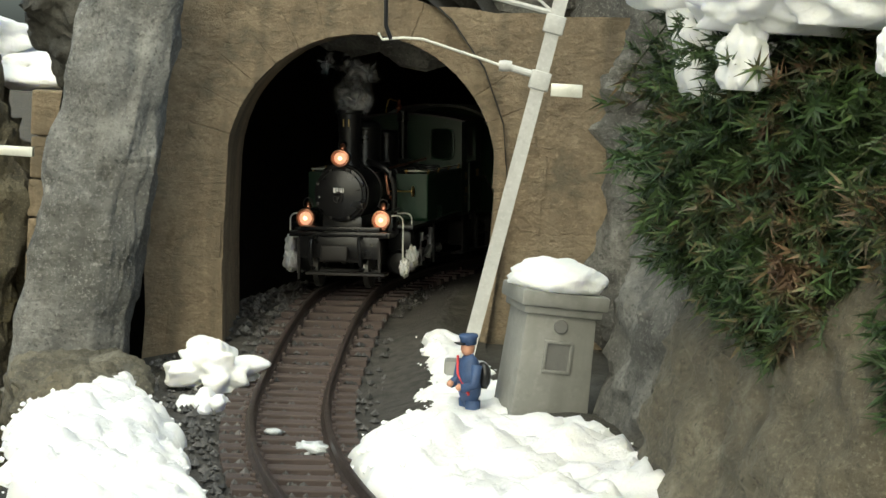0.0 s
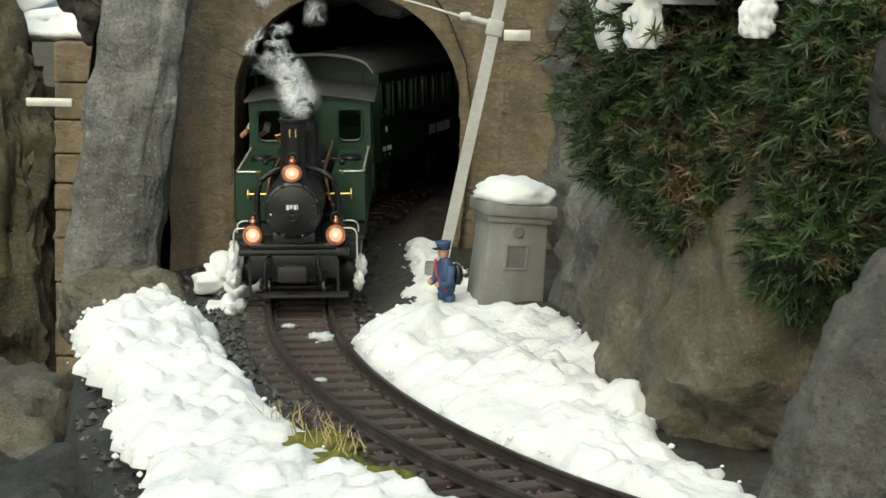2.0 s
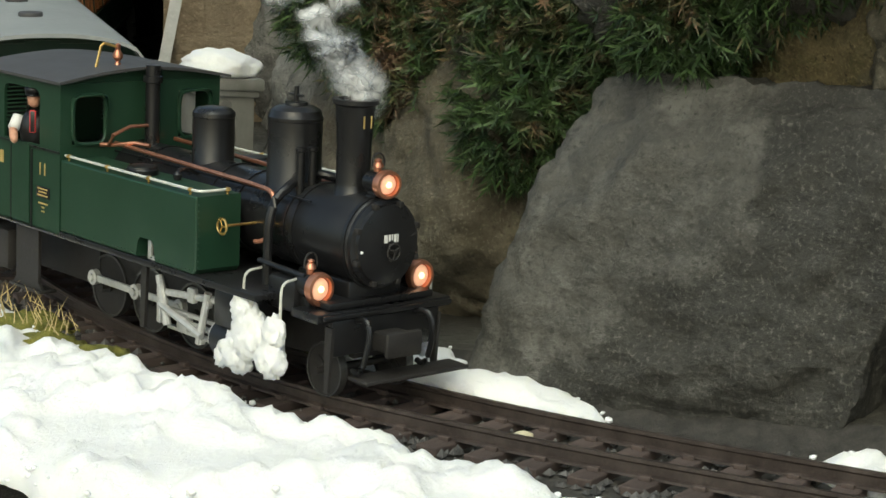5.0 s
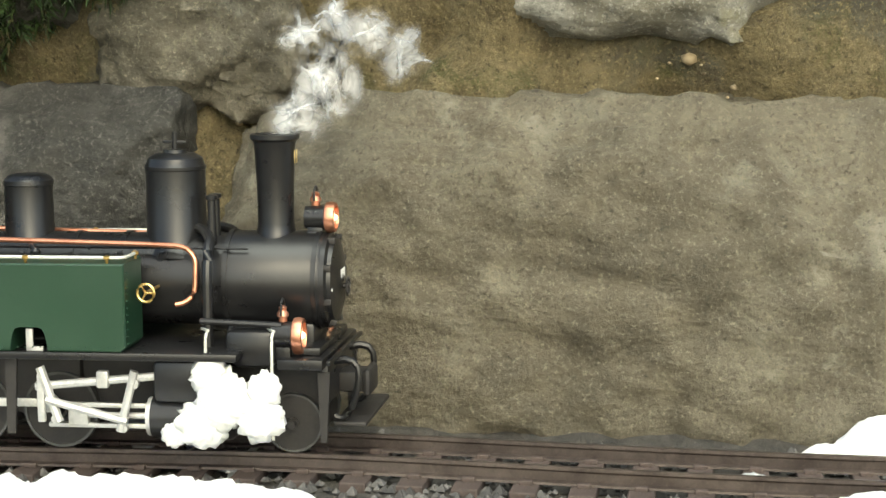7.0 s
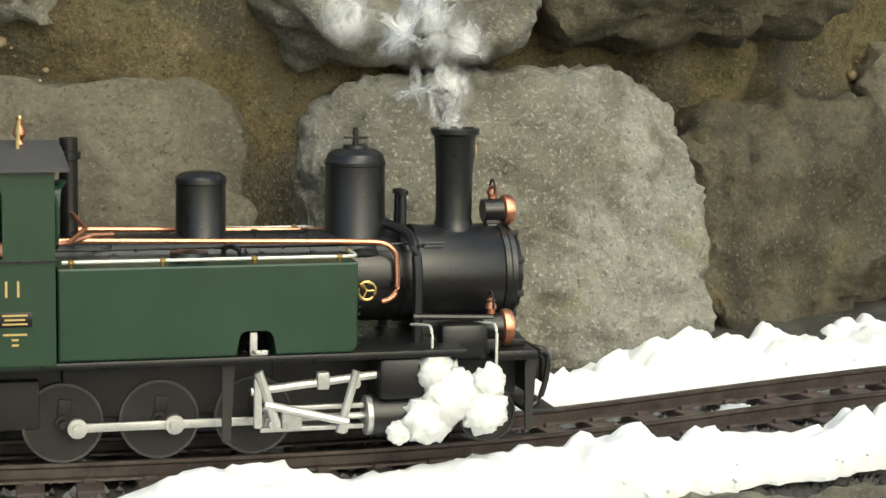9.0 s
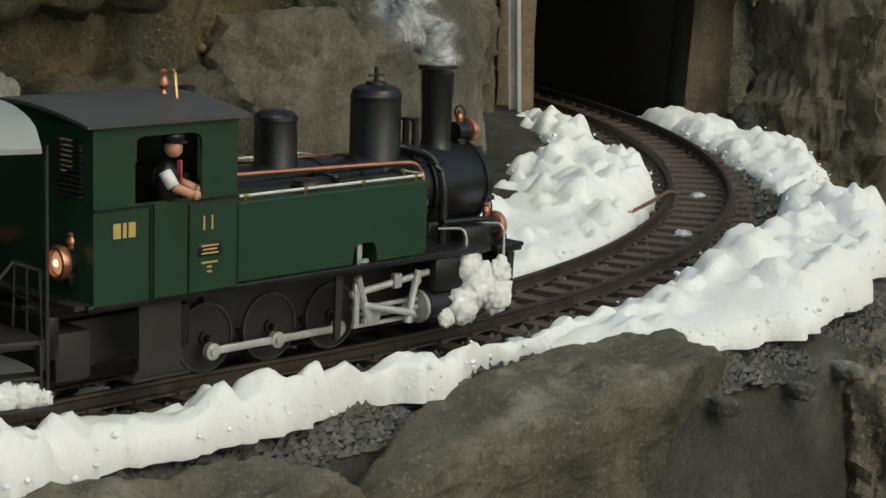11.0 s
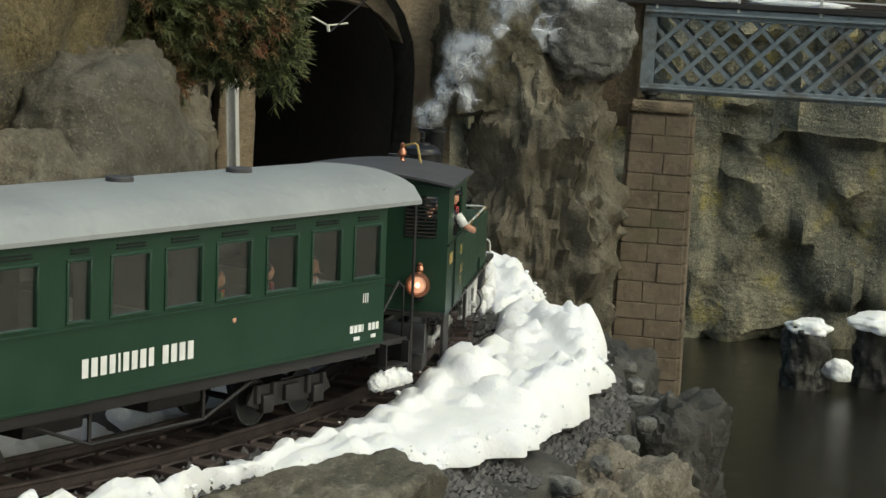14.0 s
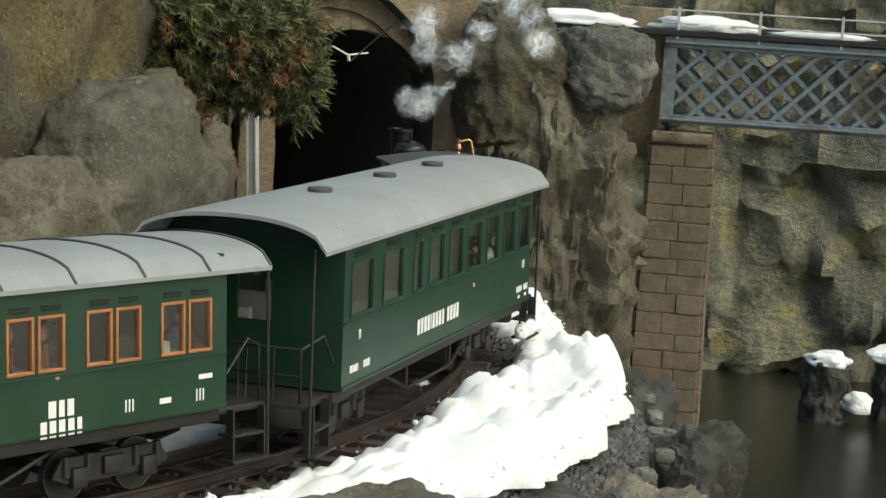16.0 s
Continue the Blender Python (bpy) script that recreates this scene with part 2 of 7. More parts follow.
ROCK_DARK = material("dark_rock", (0.0298, 0.0279, 0.0223), (0.0651, 0.0608, 0.0484), 28, 0.62, patch=(0.0223, 0.0205, 0.0161), bump=0.008, bump_scale=22, third=(0.0930, 0.0899, 0.0775), third_scale=20, streak=(0.0248, 0.0229, 0.0186), fine=0.45)
ROCK_BROWN = material("brown_rock", (0.0938, 0.0788, 0.0525), (0.1500, 0.1335, 0.0938), 26, 0.7, patch=(0.0788, 0.0675, 0.0450), bump=0.008, bump_scale=26, third=(0.2025, 0.1875, 0.1425), third_scale=30, streak=(0.0750, 0.0638, 0.0420), fine=0.4)
ROCK_MOSSY = material("mossy_rock", (0.0527, 0.0456, 0.0264), (0.1229, 0.1082, 0.0702), 26, 0.75, patch=(0.0381, 0.0328, 0.0175), bump=0.009, bump_scale=22, third=(0.1111, 0.0906, 0.0351), third_scale=22, streak=(0.0351, 0.0304, 0.0205), fine=0.5)
SHADED_SLAB = material("shaded_slab_rock", (0.0446, 0.0432, 0.0374), (0.0900, 0.0864, 0.0749), 28, 0.62, bump=0.008, bump_scale=22, third=(0.1224, 0.1188, 0.1066), third_scale=30, painted_shade=SLAB_SHADE, fine=0.45)
SOIL = material("clay_soil", (0.120, 0.092, 0.042), (0.270, 0.218, 0.110), 60, 0.9, bump=0.012, bump_scale=120, third=(0.11, 0.105, 0.035), third_scale=16, patch=(0.085, 0.078, 0.055), fine=0.5)
WALL_STONE = material("portal_stone", (0.20, 0.15, 0.095), (0.32, 0.255, 0.17), 30, 0.85, bump=0.006, bump_scale=90, third=(0.17, 0.14, 0.095), third_scale=14, streak=(0.14, 0.112, 0.075), stretch=(1, 1, 1.3))
BRICK = material("pier_brick", (0.12, 0.092, 0.062), (0.21, 0.165, 0.115), 20, 0.85, bump=0.003, bump_scale=50, third=(0.11, 0.105, 0.055), third_scale=7)
LINING = material("tunnel_lining", (0.015, 0.013, 0.011), (0.03, 0.026, 0.021), 15, 0.95, bump=0.002)
SNOW = material("snow", (0.88, 0.895, 0.905), (0.94, 0.945, 0.945), 40, 0.6, bump=0.0016, bump_scale=330, fine=0.0)
SNOW.node_tree.nodes["Principled BSDF"].inputs["Subsurface Weight"].default_value = 0.6
SNOW.node_tree.nodes["Principled BSDF"].inputs["Subsurface Radius"].default_value = (0.006, 0.006, 0.007)
SNOW.node_tree.nodes["Principled BSDF"].inputs["Subsurface Scale"].default_value = 1.0
CRUMB = material("snow_crumb", (0.88, 0.895, 0.905), (0.94, 0.945, 0.945), 40, 0.6, fine=0.0)
ICE = material("wet_ice", (0.5, 0.53, 0.55), (0.75, 0.78, 0.8), 60, 0.3, bump=0.002, fine=0.0)
BALLAST = material("ballast", (0.045, 0.043, 0.042), (0.12, 0.115, 0.11), 60, 0.8, bump=0.001, island=0.5)
BED = material("gravel_bed", (0.03, 0.028, 0.025), (0.085, 0.078, 0.068), 120, 0.9, bump=0.004, bump_scale=160)
SLEEPER = material("sleeper", (0.042, 0.030, 0.026), (0.095, 0.070, 0.061), 60, 0.75, bump=0.0006, stretch=(1, 0.2, 1))
RAIL = material("rail", (0.045, 0.034, 0.03), (0.10, 0.08, 0.07), 70, 0.42, 0.5, bump=0.0003)
GREEN = material("green_paint", (0.013, 0.040, 0.022), (0.018, 0.050, 0.028), 18, 0.36, bump=0.00008, bump_scale=300, fine=0.06)
BLACK = material("black_paint", (0.008, 0.008, 0.009), (0.013, 0.013, 0.014), 30, 0.30, bump=0.0001, bump_scale=200, fine=0.15)
IRON = material("dark_iron", (0.011, 0.010, 0.010), (0.026, 0.023, 0.021), 60, 0.6, bump=0.0002)
ROOF = material("cab_roof", (0.045, 0.044, 0.046), (0.065, 0.063, 0.065), 25, 0.55, fine=0.1)
ROOF_GREY = material("coach_roof", (0.24, 0.255, 0.255), (0.31, 0.325, 0.32), 14, 0.55, fine=0.08)
COPPER = material("copper", (0.48, 0.20, 0.12), (0.72, 0.34, 0.22), 60, 0.32, 0.85, fine=0.1)
BRASS = material("brass", (0.62, 0.40, 0.12), (0.8, 0.56, 0.22), 60, 0.3, 0.9, fine=0.1)
ROD = material("rod_steel", (0.42, 0.42, 0.41), (0.62, 0.62, 0.60), 60, 0.4, 0.45, fine=0.2)
TYRE = material("tyre_steel", (0.07, 0.07, 0.068), (0.13, 0.13, 0.125), 60, 0.35, 0.7, fine=0.2)
PALE_BAR = material("pale_rod", (0.62, 0.62, 0.55), (0.75, 0.75, 0.68), 50, 0.4, 0.3, fine=0.1)
MAST_GREY = material("mast_paint", (0.42, 0.42, 0.40), (0.55, 0.55, 0.53), 40, 0.5, fine=0.15)
HUT = material("hut_paint", (0.20, 0.20, 0.185), (0.27, 0.27, 0.25), 25, 0.6, bump=0.0004, streak=(0.16, 0.16, 0.145), fine=0.15)
HUT_DARK = material("hut_panel", (0.12, 0.12, 0.115), (0.16, 0.16, 0.15), 40, 0.6, fine=0.1)
GIRDER = material("girder_paint", (0.13, 0.16, 0.18), (0.20, 0.235, 0.255), 20, 0.6, fine=0.2, third=(0.10, 0.09, 0.075), third_scale=14)
LENS = glow("lamp_lens", (1.0, 0.52, 0.34), 0.42)
BULB = glow("lamp_bulb", (1.0, 0.62, 0.40), 2.0)
WHITE = material("white_lettering", (0.75, 0.75, 0.72), (0.82, 0.82, 0.8), 80, 0.5, fine=0.0)
GOLD = material("gold_lettering", (0.55, 0.40, 0.14), (0.65, 0.48, 0.2), 80, 0.4, 0.3, fine=0.0)
WOOD_FRAME = material("orange_wood", (0.30, 0.115, 0.04), (0.42, 0.17, 0.06), 60, 0.5, fine=0.2)
INSIDE = material("coach_inside", (0.66, 0.64, 0.59), (0.76, 0.73, 0.68), 20, 0.8, fine=0.1)
GLASS = see_through("window_glass", (0.90, 0.93, 0.91), 0.72, 0.3)
BLUE_CLOTH = material("blue_uniform", (0.022, 0.045, 0.11), (0.045, 0.085, 0.19), 150, 0.6, fine=0.2)
SKIN = material("painted_flesh", (0.5, 0.25, 0.16), (0.6, 0.32, 0.21), 200, 0.5, fine=0.05)
FIG_WHITE = material("painted_white", (0.7, 0.7, 0.68), (0.8, 0.8, 0.78), 100, 0.5, fine=0.05)
FIG_RED = material("painted_red", (0.5, 0.03, 0.04), (0.6, 0.06, 0.06), 100, 0.5, fine=0.05)
FIG_GREEN = material("painted_green", (0.05, 0.3, 0.05), (0.08, 0.4, 0.07), 100, 0.5, fine=0.05)
NEEDLE = material("needles", (0.0172, 0.0406, 0.0125), (0.0585, 0.0975, 0.0281), 40, 0.55, third=(0.1326, 0.0819, 0.0468), third_scale=26, island=0.5, fine=0.2)
RUSTY = material("rusty_needles", (0.05, 0.07, 0.022), (0.13, 0.14, 0.05), 40, 0.6, third=(0.24, 0.11, 0.055), third_scale=18, island=0.5, fine=0.2)
SLAB_ROCK = material("slab_rock", (0.13, 0.13, 0.122), (0.25, 0.245, 0.228), 30, 0.72, patch=(0.10, 0.098, 0.088), bump=0.011, bump_scale=26, third=(0.33, 0.325, 0.30), third_scale=34, fine=0.45)
TWIG = material("twigs", (0.09, 0.05, 0.03), (0.2, 0.12, 0.07), 60, 0.85)
MOSS = material("moss", (0.10, 0.11, 0.02), (0.26, 0.24, 0.05), 80, 0.95, bump=0.003, bump_scale=200)
STEAM = vapour("steam", 0.95)
WATER = material("pond", (0.008, 0.008, 0.007), (0.016, 0.015, 0.012), 3, 0.12, bump=0.002, bump_scale=14, fine=0.0)
EARTH = material("garden_ground", (0.05, 0.042, 0.03), (0.11, 0.09, 0.06), 6, 0.9, bump=0.01, bump_scale=20)


# ---------------------------------------------------------------- building helpers
def finish(bm, name, materials, smooth=False):
    me = bpy.data.meshes.new(name)
    bmesh.ops.recalc_face_normals(bm, faces=bm.faces)
    bm.to_mesh(me)
    bm.free()
    for m in materials if isinstance(materials, (list, tuple)) else (materials,):
        me.materials.append(m)
    if smooth:
        for p in me.polygons:
            p.use_smooth = True
        if smooth is not True:
            me.set_sharp_from_angle(angle=radians(smooth))
    return me


def part(name, bm, mat_, parent=None, label="", smooth=35):
    """One mesh object from a bmesh, under a thing or a part."""
    ob = new(name, finish(bm, name, mat_, smooth))
    if parent:
        ob.parent = parent
    return tagged(ob, label) if label else ob


def share(name, me, parent, m=None):
    ob = new(name, me)
    ob.parent = parent
    if m:
        ob.matrix_basis = m
    return ob


def empty(name, label, category, group="", kind=""):
    return tagged(new(name), label, category, group, kind)


def box(bm, c, s, bev=0.0, m=None, idx=0):
    """A box with centre c and sizes s, its edges bevelled."""
    r = bmesh.ops.create_cube(bm, size=1.0)
    vs = r["verts"]
    for v in vs:
        v.co = Vector((v.co.x * s[0] + c[0], v.co.y * s[1] + c[1], v.co.z * s[2] + c[2]))
    fs = {f for v in vs for f in v.link_faces}
    if bev:
        es = list({e for v in vs for e in v.link_edges})
        g = bmesh.ops.bevel(bm, geom=es, offset=bev, segments=2, affect="EDGES", profile=0.5)
        fs = set(g["faces"]) | {f for f in fs if f.is_valid}
        vs = list({v for f in fs for v in f.verts})
    for f in fs:
        f.material_index = idx
    if m:
        bmesh.ops.transform(bm, matrix=m, verts=vs)
    return vs


def lathe(bm, profile, c=(0, 0, 0), axis="z", n=20, idx=0, ring=False):
    """A turned body: (radius, height) pairs round an axis through c."""
    c = Vector(c)

    def at(r, h, a):
        u, w = r * math.cos(a), r * math.sin(a)
        return c + Vector({"z": (u, w, h), "x": (h, u, w), "y": (u, h, w)}[axis])
    rings = [[bm.verts.new(at(max(r, 1e-5), h, 2 * math.pi * i / n)) for i in range(n)] for r, h in profile]
    for a, b in zip(rings, rings[1:]):
        for i in range(n):
            bm.faces.new((a[i], a[(i + 1) % n], b[(i + 1) % n], b[i])).material_index = idx
    if ring:
        for i in range(n):
            bm.faces.new((rings[-1][i], rings[-1][(i + 1) % n], rings[0][(i + 1) % n], rings[0][i])).material_index = idx
    else:
        for end in (rings[0], rings[-1]):
            bm.faces.new(end).material_index = idx


def tube(bm, pts, r, n=8, idx=0):
    """A round bar along points."""
    pts = [Vector(p) for p in pts]
    rings = []
    for i, p in enumerate(pts):
        d = (pts[min(i + 1, len(pts) - 1)] - pts[max(i - 1, 0)]).normalized()
        a = d.cross(Vector((0, 0, 1)) if abs(d.z) < 0.9 else Vector((1, 0, 0))).normalized()
        b = d.cross(a)
        rr = r[i] if isinstance(r, (list, tuple)) else r
        rings.append([bm.verts.new(p + rr * (math.cos(2 * math.pi * k / n) * a + math.sin(2 * math.pi * k / n) * b)) for k in range(n)])
    for a, b in zip(rings, rings[1:]):
        for i in range(n):
            bm.faces.new((a[i], a[(i + 1) % n], b[(i + 1) % n], b[i])).material_index = idx
    for ring in (rings[0], rings[-1]):
        bm.faces.new(ring).material_index = idx


def bent(p, q, r, steps=5):
    """Points of a quarter bend from p over the corner q to r."""
    p, q, r = Vector(p), Vector(q), Vector(r)
    return [(1 - u) ** 2 * p + 2 * u * (1 - u) * q + u * u * r for u in [i / steps for i in range(steps + 1)]]


def blob(bm, c, r, seed, sub=2, rough=0.3, freq=1.0, idx=0):
    g = bmesh.ops.create_icosphere(bm, subdivisions=sub, radius=1.0)
    c, r = Vector(c), Vector(r) if not isinstance(r, float) else Vector((r, r, r))
    for v in g["verts"]:
        k = 1 + rough * noise.fractal(v.co * freq * 1.4 + Vector((seed * 7.1, seed * 3.3, seed)), 0.8, 2.0, 3)
        v.co = Vector((v.co.x * r.x, v.co.y * r.y, v.co.z * r.z)) * k + c
    for f in {f for v in g["verts"] for f in v.link_faces}:
        f.material_index = idx


def rock_mesh(half, seed, cuts=26, blocky=5.0, rough=0.10, freq=3.0, shear=0.0, taper=0.0, skew=0.0):
    """A broken block of stone: a rounded box with bulges, ledges and chipped edges."""
    bm = bmesh.new()
    bmesh.ops.create_cube(bm, size=2.0)
    bmesh.ops.subdivide_edges(bm, edges=bm.edges[:], cuts=cuts, use_grid_fill=True)
    o = Vector((seed * 5.7, seed * 2.9, seed * 1.3))
    big = max(half)
    rng = random.Random(seed * 7 + 1)
    chips = []
    for i in range(16):
        nn = Vector((rng.gauss(0, 1), rng.gauss(0, 1), rng.gauss(0, 0.8)))
        nn.normalize()
        top = max(abs(nn.x), abs(nn.y), abs(nn.z))
        chips.append((nn, rng.uniform(1.0, 1.12) * (1.0 if blocky < 7 else 1.07) * (top + 0.32 * (abs(nn.x) + abs(nn.y) + abs(nn.z) - top))))
    for v in bm.verts:
        p = v.co.copy()
        q = (abs(p.x) ** blocky + abs(p.y) ** blocky + abs(p.z) ** blocky) ** (1 / blocky)
        d = p / q
        for nn, lim in chips:
            over = d.dot(nn) - lim
            if over > 0:
                d = d - nn * over
        w = Vector((d.x * half[0], d.y * half[1], d.z * half[2]))
        s = w / big
        k = rough * noise.fractal(s * freq + o, 0.9, 2.1, 5)
        cell = noise.voronoi(s * freq * 0.8 + o)[0]
        k += rough * 0.55 * (min(cell[1] - cell[0], 0.35) - 0.2)
        k += rough * 0.3 * (abs(noise.noise(s * freq * 3.1 + o)) - 0.3)
        k += rough * 0.22 * noise.fractal(s * freq * 6 + o, 0.7, 2.2, 3)
        step = (s.z * 3 + s.x * 1.3 + 0.6 * noise.noise(s * freq + o)) * 2.2
        k += rough * 0.55 * (abs((step % 1.0) - 0.5) - 0.25)
        ledge = noise.fractal(s * freq * 1.4 + o * 1.7, 0.8, 2.0, 4) * 3.2
        fr = ledge - math.floor(ledge)
        k += rough * 0.45 * (math.floor(ledge) + min(1.0, max(0.0, (fr - 0.42) / 0.16))) / 3.2
        w += d.normalized() * k * big
        u = w.z / half[2]
        w.x *= 1 - taper * (u + 1) / 2
        w.y += shear * (u + 1) / 2
        w.x += skew * (u - 1) / 2
        v.co = w
    return bm


def stone(name, c, half, rz, mat_, seed, label, category="rock", lean=0.0, group="", parent=None, **kw):
    """A boulder with its base at c: half its length along, half its depth and half its height; rz in degrees; lean tips its top back."""
    bm = rock_mesh(half, seed, **kw)
    bmesh.ops.transform(bm, matrix=pose(*c, 0, 0, rz) @ pose(0, 0, 0, -lean) @ Matrix.Translation((0, 0, half[2])), verts=bm.verts)
    ob = part(name, bm, mat_, parent, smooth=50)
    return ob if parent else tagged(ob, label, category, group)


def grow(edge_in, edge_out, nodes, s):
    return float(np.interp(s, nodes, edge_in)), float(np.interp(s, nodes, edge_out))


CRUMBS = []


def snow_bank(nodes, inner, outer, thick, seed, base=-0.012, label="", ds=0.004, across=34, bumps=0.55, ground_fall=0.0):
    """Lying snow along the track between two offsets, which wander; lumpy, thick in the middle, rounded at its rim."""
    bm = bmesh.new()
    rows = []
    S = np.arange(nodes[0], nodes[-1] + 1e-6, ds)
    for s in S:
        a, b = grow(inner, outer, nodes, s)
        a += 0.012 * noise.noise((s * 22, seed, 0)) + 0.006 * noise.noise((s * 70, seed, 2)) + 0.003 * noise.noise((s * 160, seed, 3))
        b += 0.022 * noise.noise((s * 16, seed, 5)) + 0.010 * noise.noise((s * 60, seed, 7)) + 0.004 * noise.noise((s * 160, seed, 9))
        T = float(np.interp(s, nodes, thick))
        ends = min(1.0, (s - S[0]) / 0.03, (S[-1] - s) / 0.03)
        mid = (a + b) / 2
        half = (b - a) / 2 * math.sqrt(max(0.02, 1 - (1 - ends) ** 2))
        row = []
        for i in range(across + 1):
            u = -1 + 2 * i / across
            u = math.copysign(1 - (1 - abs(u)) ** 1.35, u)
            rim = math.sqrt(max(0.0, 1 - abs(u) ** 3.2)) * math.sqrt(max(0.0, 1 - (1 - ends) ** 2))
            off = mid + half * u
            p = beside(s, off)
            cell = noise.voronoi(Vector((p.x * 31 + 0.5 * noise.noise(p * 30), p.y * 31 + 0.5 * noise.noise(p * 30 + Vector((9, 0, 0))), seed)))[0][0]
            cell2 = noise.voronoi(Vector((p.x * 60, p.y * 60, seed + 9)))[0][0]
            lump = 0.70 + bumps * (noise.noise((p.x * 12, p.y * 12, seed)) * 1.0 + 1.10 * (0.22 - cell * cell) + 0.75 * (0.20 - cell2 * cell2) + 0.35 * noise.noise((p.x * 90, p.y * 90, seed)))
            z = base + climb(s) + ground_fall * abs(off) + T * rim * max(0.40, lump) - 0.006 * (1 - rim) + 0.0011 * rim * noise.fractal((p.x * 150, p.y * 150, seed), 0.8, 2.0, 3)
            p.z = z
            p.x += 0.004 * noise.noise((p.x * 90, p.y * 90, seed)) * rim
            row.append(bm.verts.new(p))
        rows.append(row)
    for r, q in zip(rows, rows[1:]):
        for i in range(across):
            bm.faces.new((r[i], r[i + 1], q[i + 1], q[i]))
    rng = random.Random(seed * 31)
    for k in range(int((S[-1] - S[0]) * 330)):
        row = rng.choice(rows)
        i = min(across, int(abs(rng.gauss(0, 2.5))))
        p = row[i if rng.random() < 0.35 else across - i].co
        CRUMBS.append((p.x + rng.gauss(0, 0.0018), p.y + rng.gauss(0, 0.0018), p.z + 0.0025, 0.0008 + 0.0018 * rng.random() ** 2))
    ob = part("snow_patch", bm, SNOW, None, smooth=True)
    return tagged(ob, label or "lumpy wet white snow lying beside the narrow track", "snow", "snow patches")


def snow_heap(c, half, seed, label="rounded heap of wet white snow", sub=5, rough=0.35, freq=1.6):
    """A heap of wet snow: an uneven mound of rounded lumps with a crumbly skin."""
    bm = bmesh.new()
    bmesh.ops.create_icosphere(bm, subdivisions=sub, radius=1.0)
    o = Vector((seed * 3.1, seed * 1.7, seed * 0.9))
    for v in bm.verts:
        d = v.co.copy()
        w = Vector((d.x * half[0], d.y * half[1], d.z * half[2]))
        cell = noise.voronoi(w * 40 + o)[0][0]
        fine_cell = noise.voronoi(w * 95 + o)[0][0]
        k = 1 + rough * 0.9 * noise.noise(d * freq + o) + rough * 0.8 * (0.22 - cell * cell) + rough * 0.25 * (0.2 - fine_cell * fine_cell)
        v.co = Vector(c) + w * k + d * 0.0008 * noise.noise(w * 330 + o)
        v.co.z = max(v.co.z, c[2] - half[2] * 0.75)
    return tagged(part("snow_mound", bm, SNOW, None, smooth=True), label, "snow", "snow patches")


def block_text(text, size, c, m, mat_, parent, name="lettering", spacing=1.0):
    """Raised letters in the built-in font, standing on the plane of m at c."""
    cu = bpy.data.curves.new(name, "FONT")
    cu.body, cu.size, cu.extrude, cu.align_x, cu.align_y, cu.space_character = text, size, 0.00015, "CENTER", "CENTER", spacing
    tmp = bpy.data.objects.new(name, cu)
    scene.collection.objects.link(tmp)
    me = bpy.data.meshes.new_from_object(tmp.evaluated_get(bpy.context.evaluated_depsgraph_get()))
    bpy.data.objects.remove(tmp)
    me.materials.clear()
    me.materials.append(mat_)
    ob = new(name, me)
    ob.parent = parent
    ob.matrix_basis = Matrix.Translation(c) @ m
    return ob


def bars(widths, h, gap, c, m, mat_, parent, name="lettering"):
    """A row of plain upright bars in place of a word."""
    bm = bmesh.new()
    total = sum(widths) + gap * (len(widths) - 1)
    x = -total / 2
    for w in widths:
        box(bm, (x + w / 2, 0, 0), (w, h, 0.0003))
        x += w + gap
    ob = part(name, bm, mat_, parent, smooth=False)
    ob.matrix_basis = Matrix.Translation(c) @ m
    return ob


SIDE_R = pose(0, 0, 0, 90, 0, 0)      # writing on a side that faces -y
SIDE_L = pose(0, 0, 0, 90, 0, 180)    # on a side that faces +y
FRONT = pose(0, 0, 0, 90, 0, 90)      # on a face towards +x


# ---------------------------------------------------------------- ground, embankment, tunnels
def ground_sheet():
    bm = bmesh.new()
    for x0, x1, y0, y1 in ((-300, 300, -300, 300),):
        vs = [bm.verts.new(p) for p in ((x0, y0, -0.34), (x1, y0, -0.34), (x1, y1, -0.34), (x0, y1, -0.34))]
        bm.faces.new(vs)
    tagged(part("ground", bm, EARTH, None, smooth=False), kind="structure")
    bm = bmesh.new()
    n = 24
    ring = [bm.verts.new((2.25 + 0.95 * math.cos(6.283 * i / n) * (1 + 0.1 * math.sin(3 * i)), -0.15 + 0.75 * math.sin(6.283 * i / n), -0.222)) for i in range(n)]
    low = [bm.verts.new(v.co + Vector((0, 0, -0.115))) for v in ring]
    bm.faces.new(ring)
    for i in range(n):
        bm.faces.new((ring[i], ring[(i + 1) % n], low[(i + 1) % n], low[i]))
    tagged(part("water", bm, WATER, None, smooth=False), "dark still pond water under the bridge", "water", kind="structure")


EDGE_S = [-0.9, -0.1, 0.1, 0.35, 0.7, 0.9, 1.1, 1.6, 1.9, 2.1, 2.3, 2.6, 3.6]
EDGE_O = [-0.10, -0.12, -0.14, -0.165, -0.19, -0.15, -0.12, -0.095, -0.092, -0.165, -0.175, -0.130, -0.11]


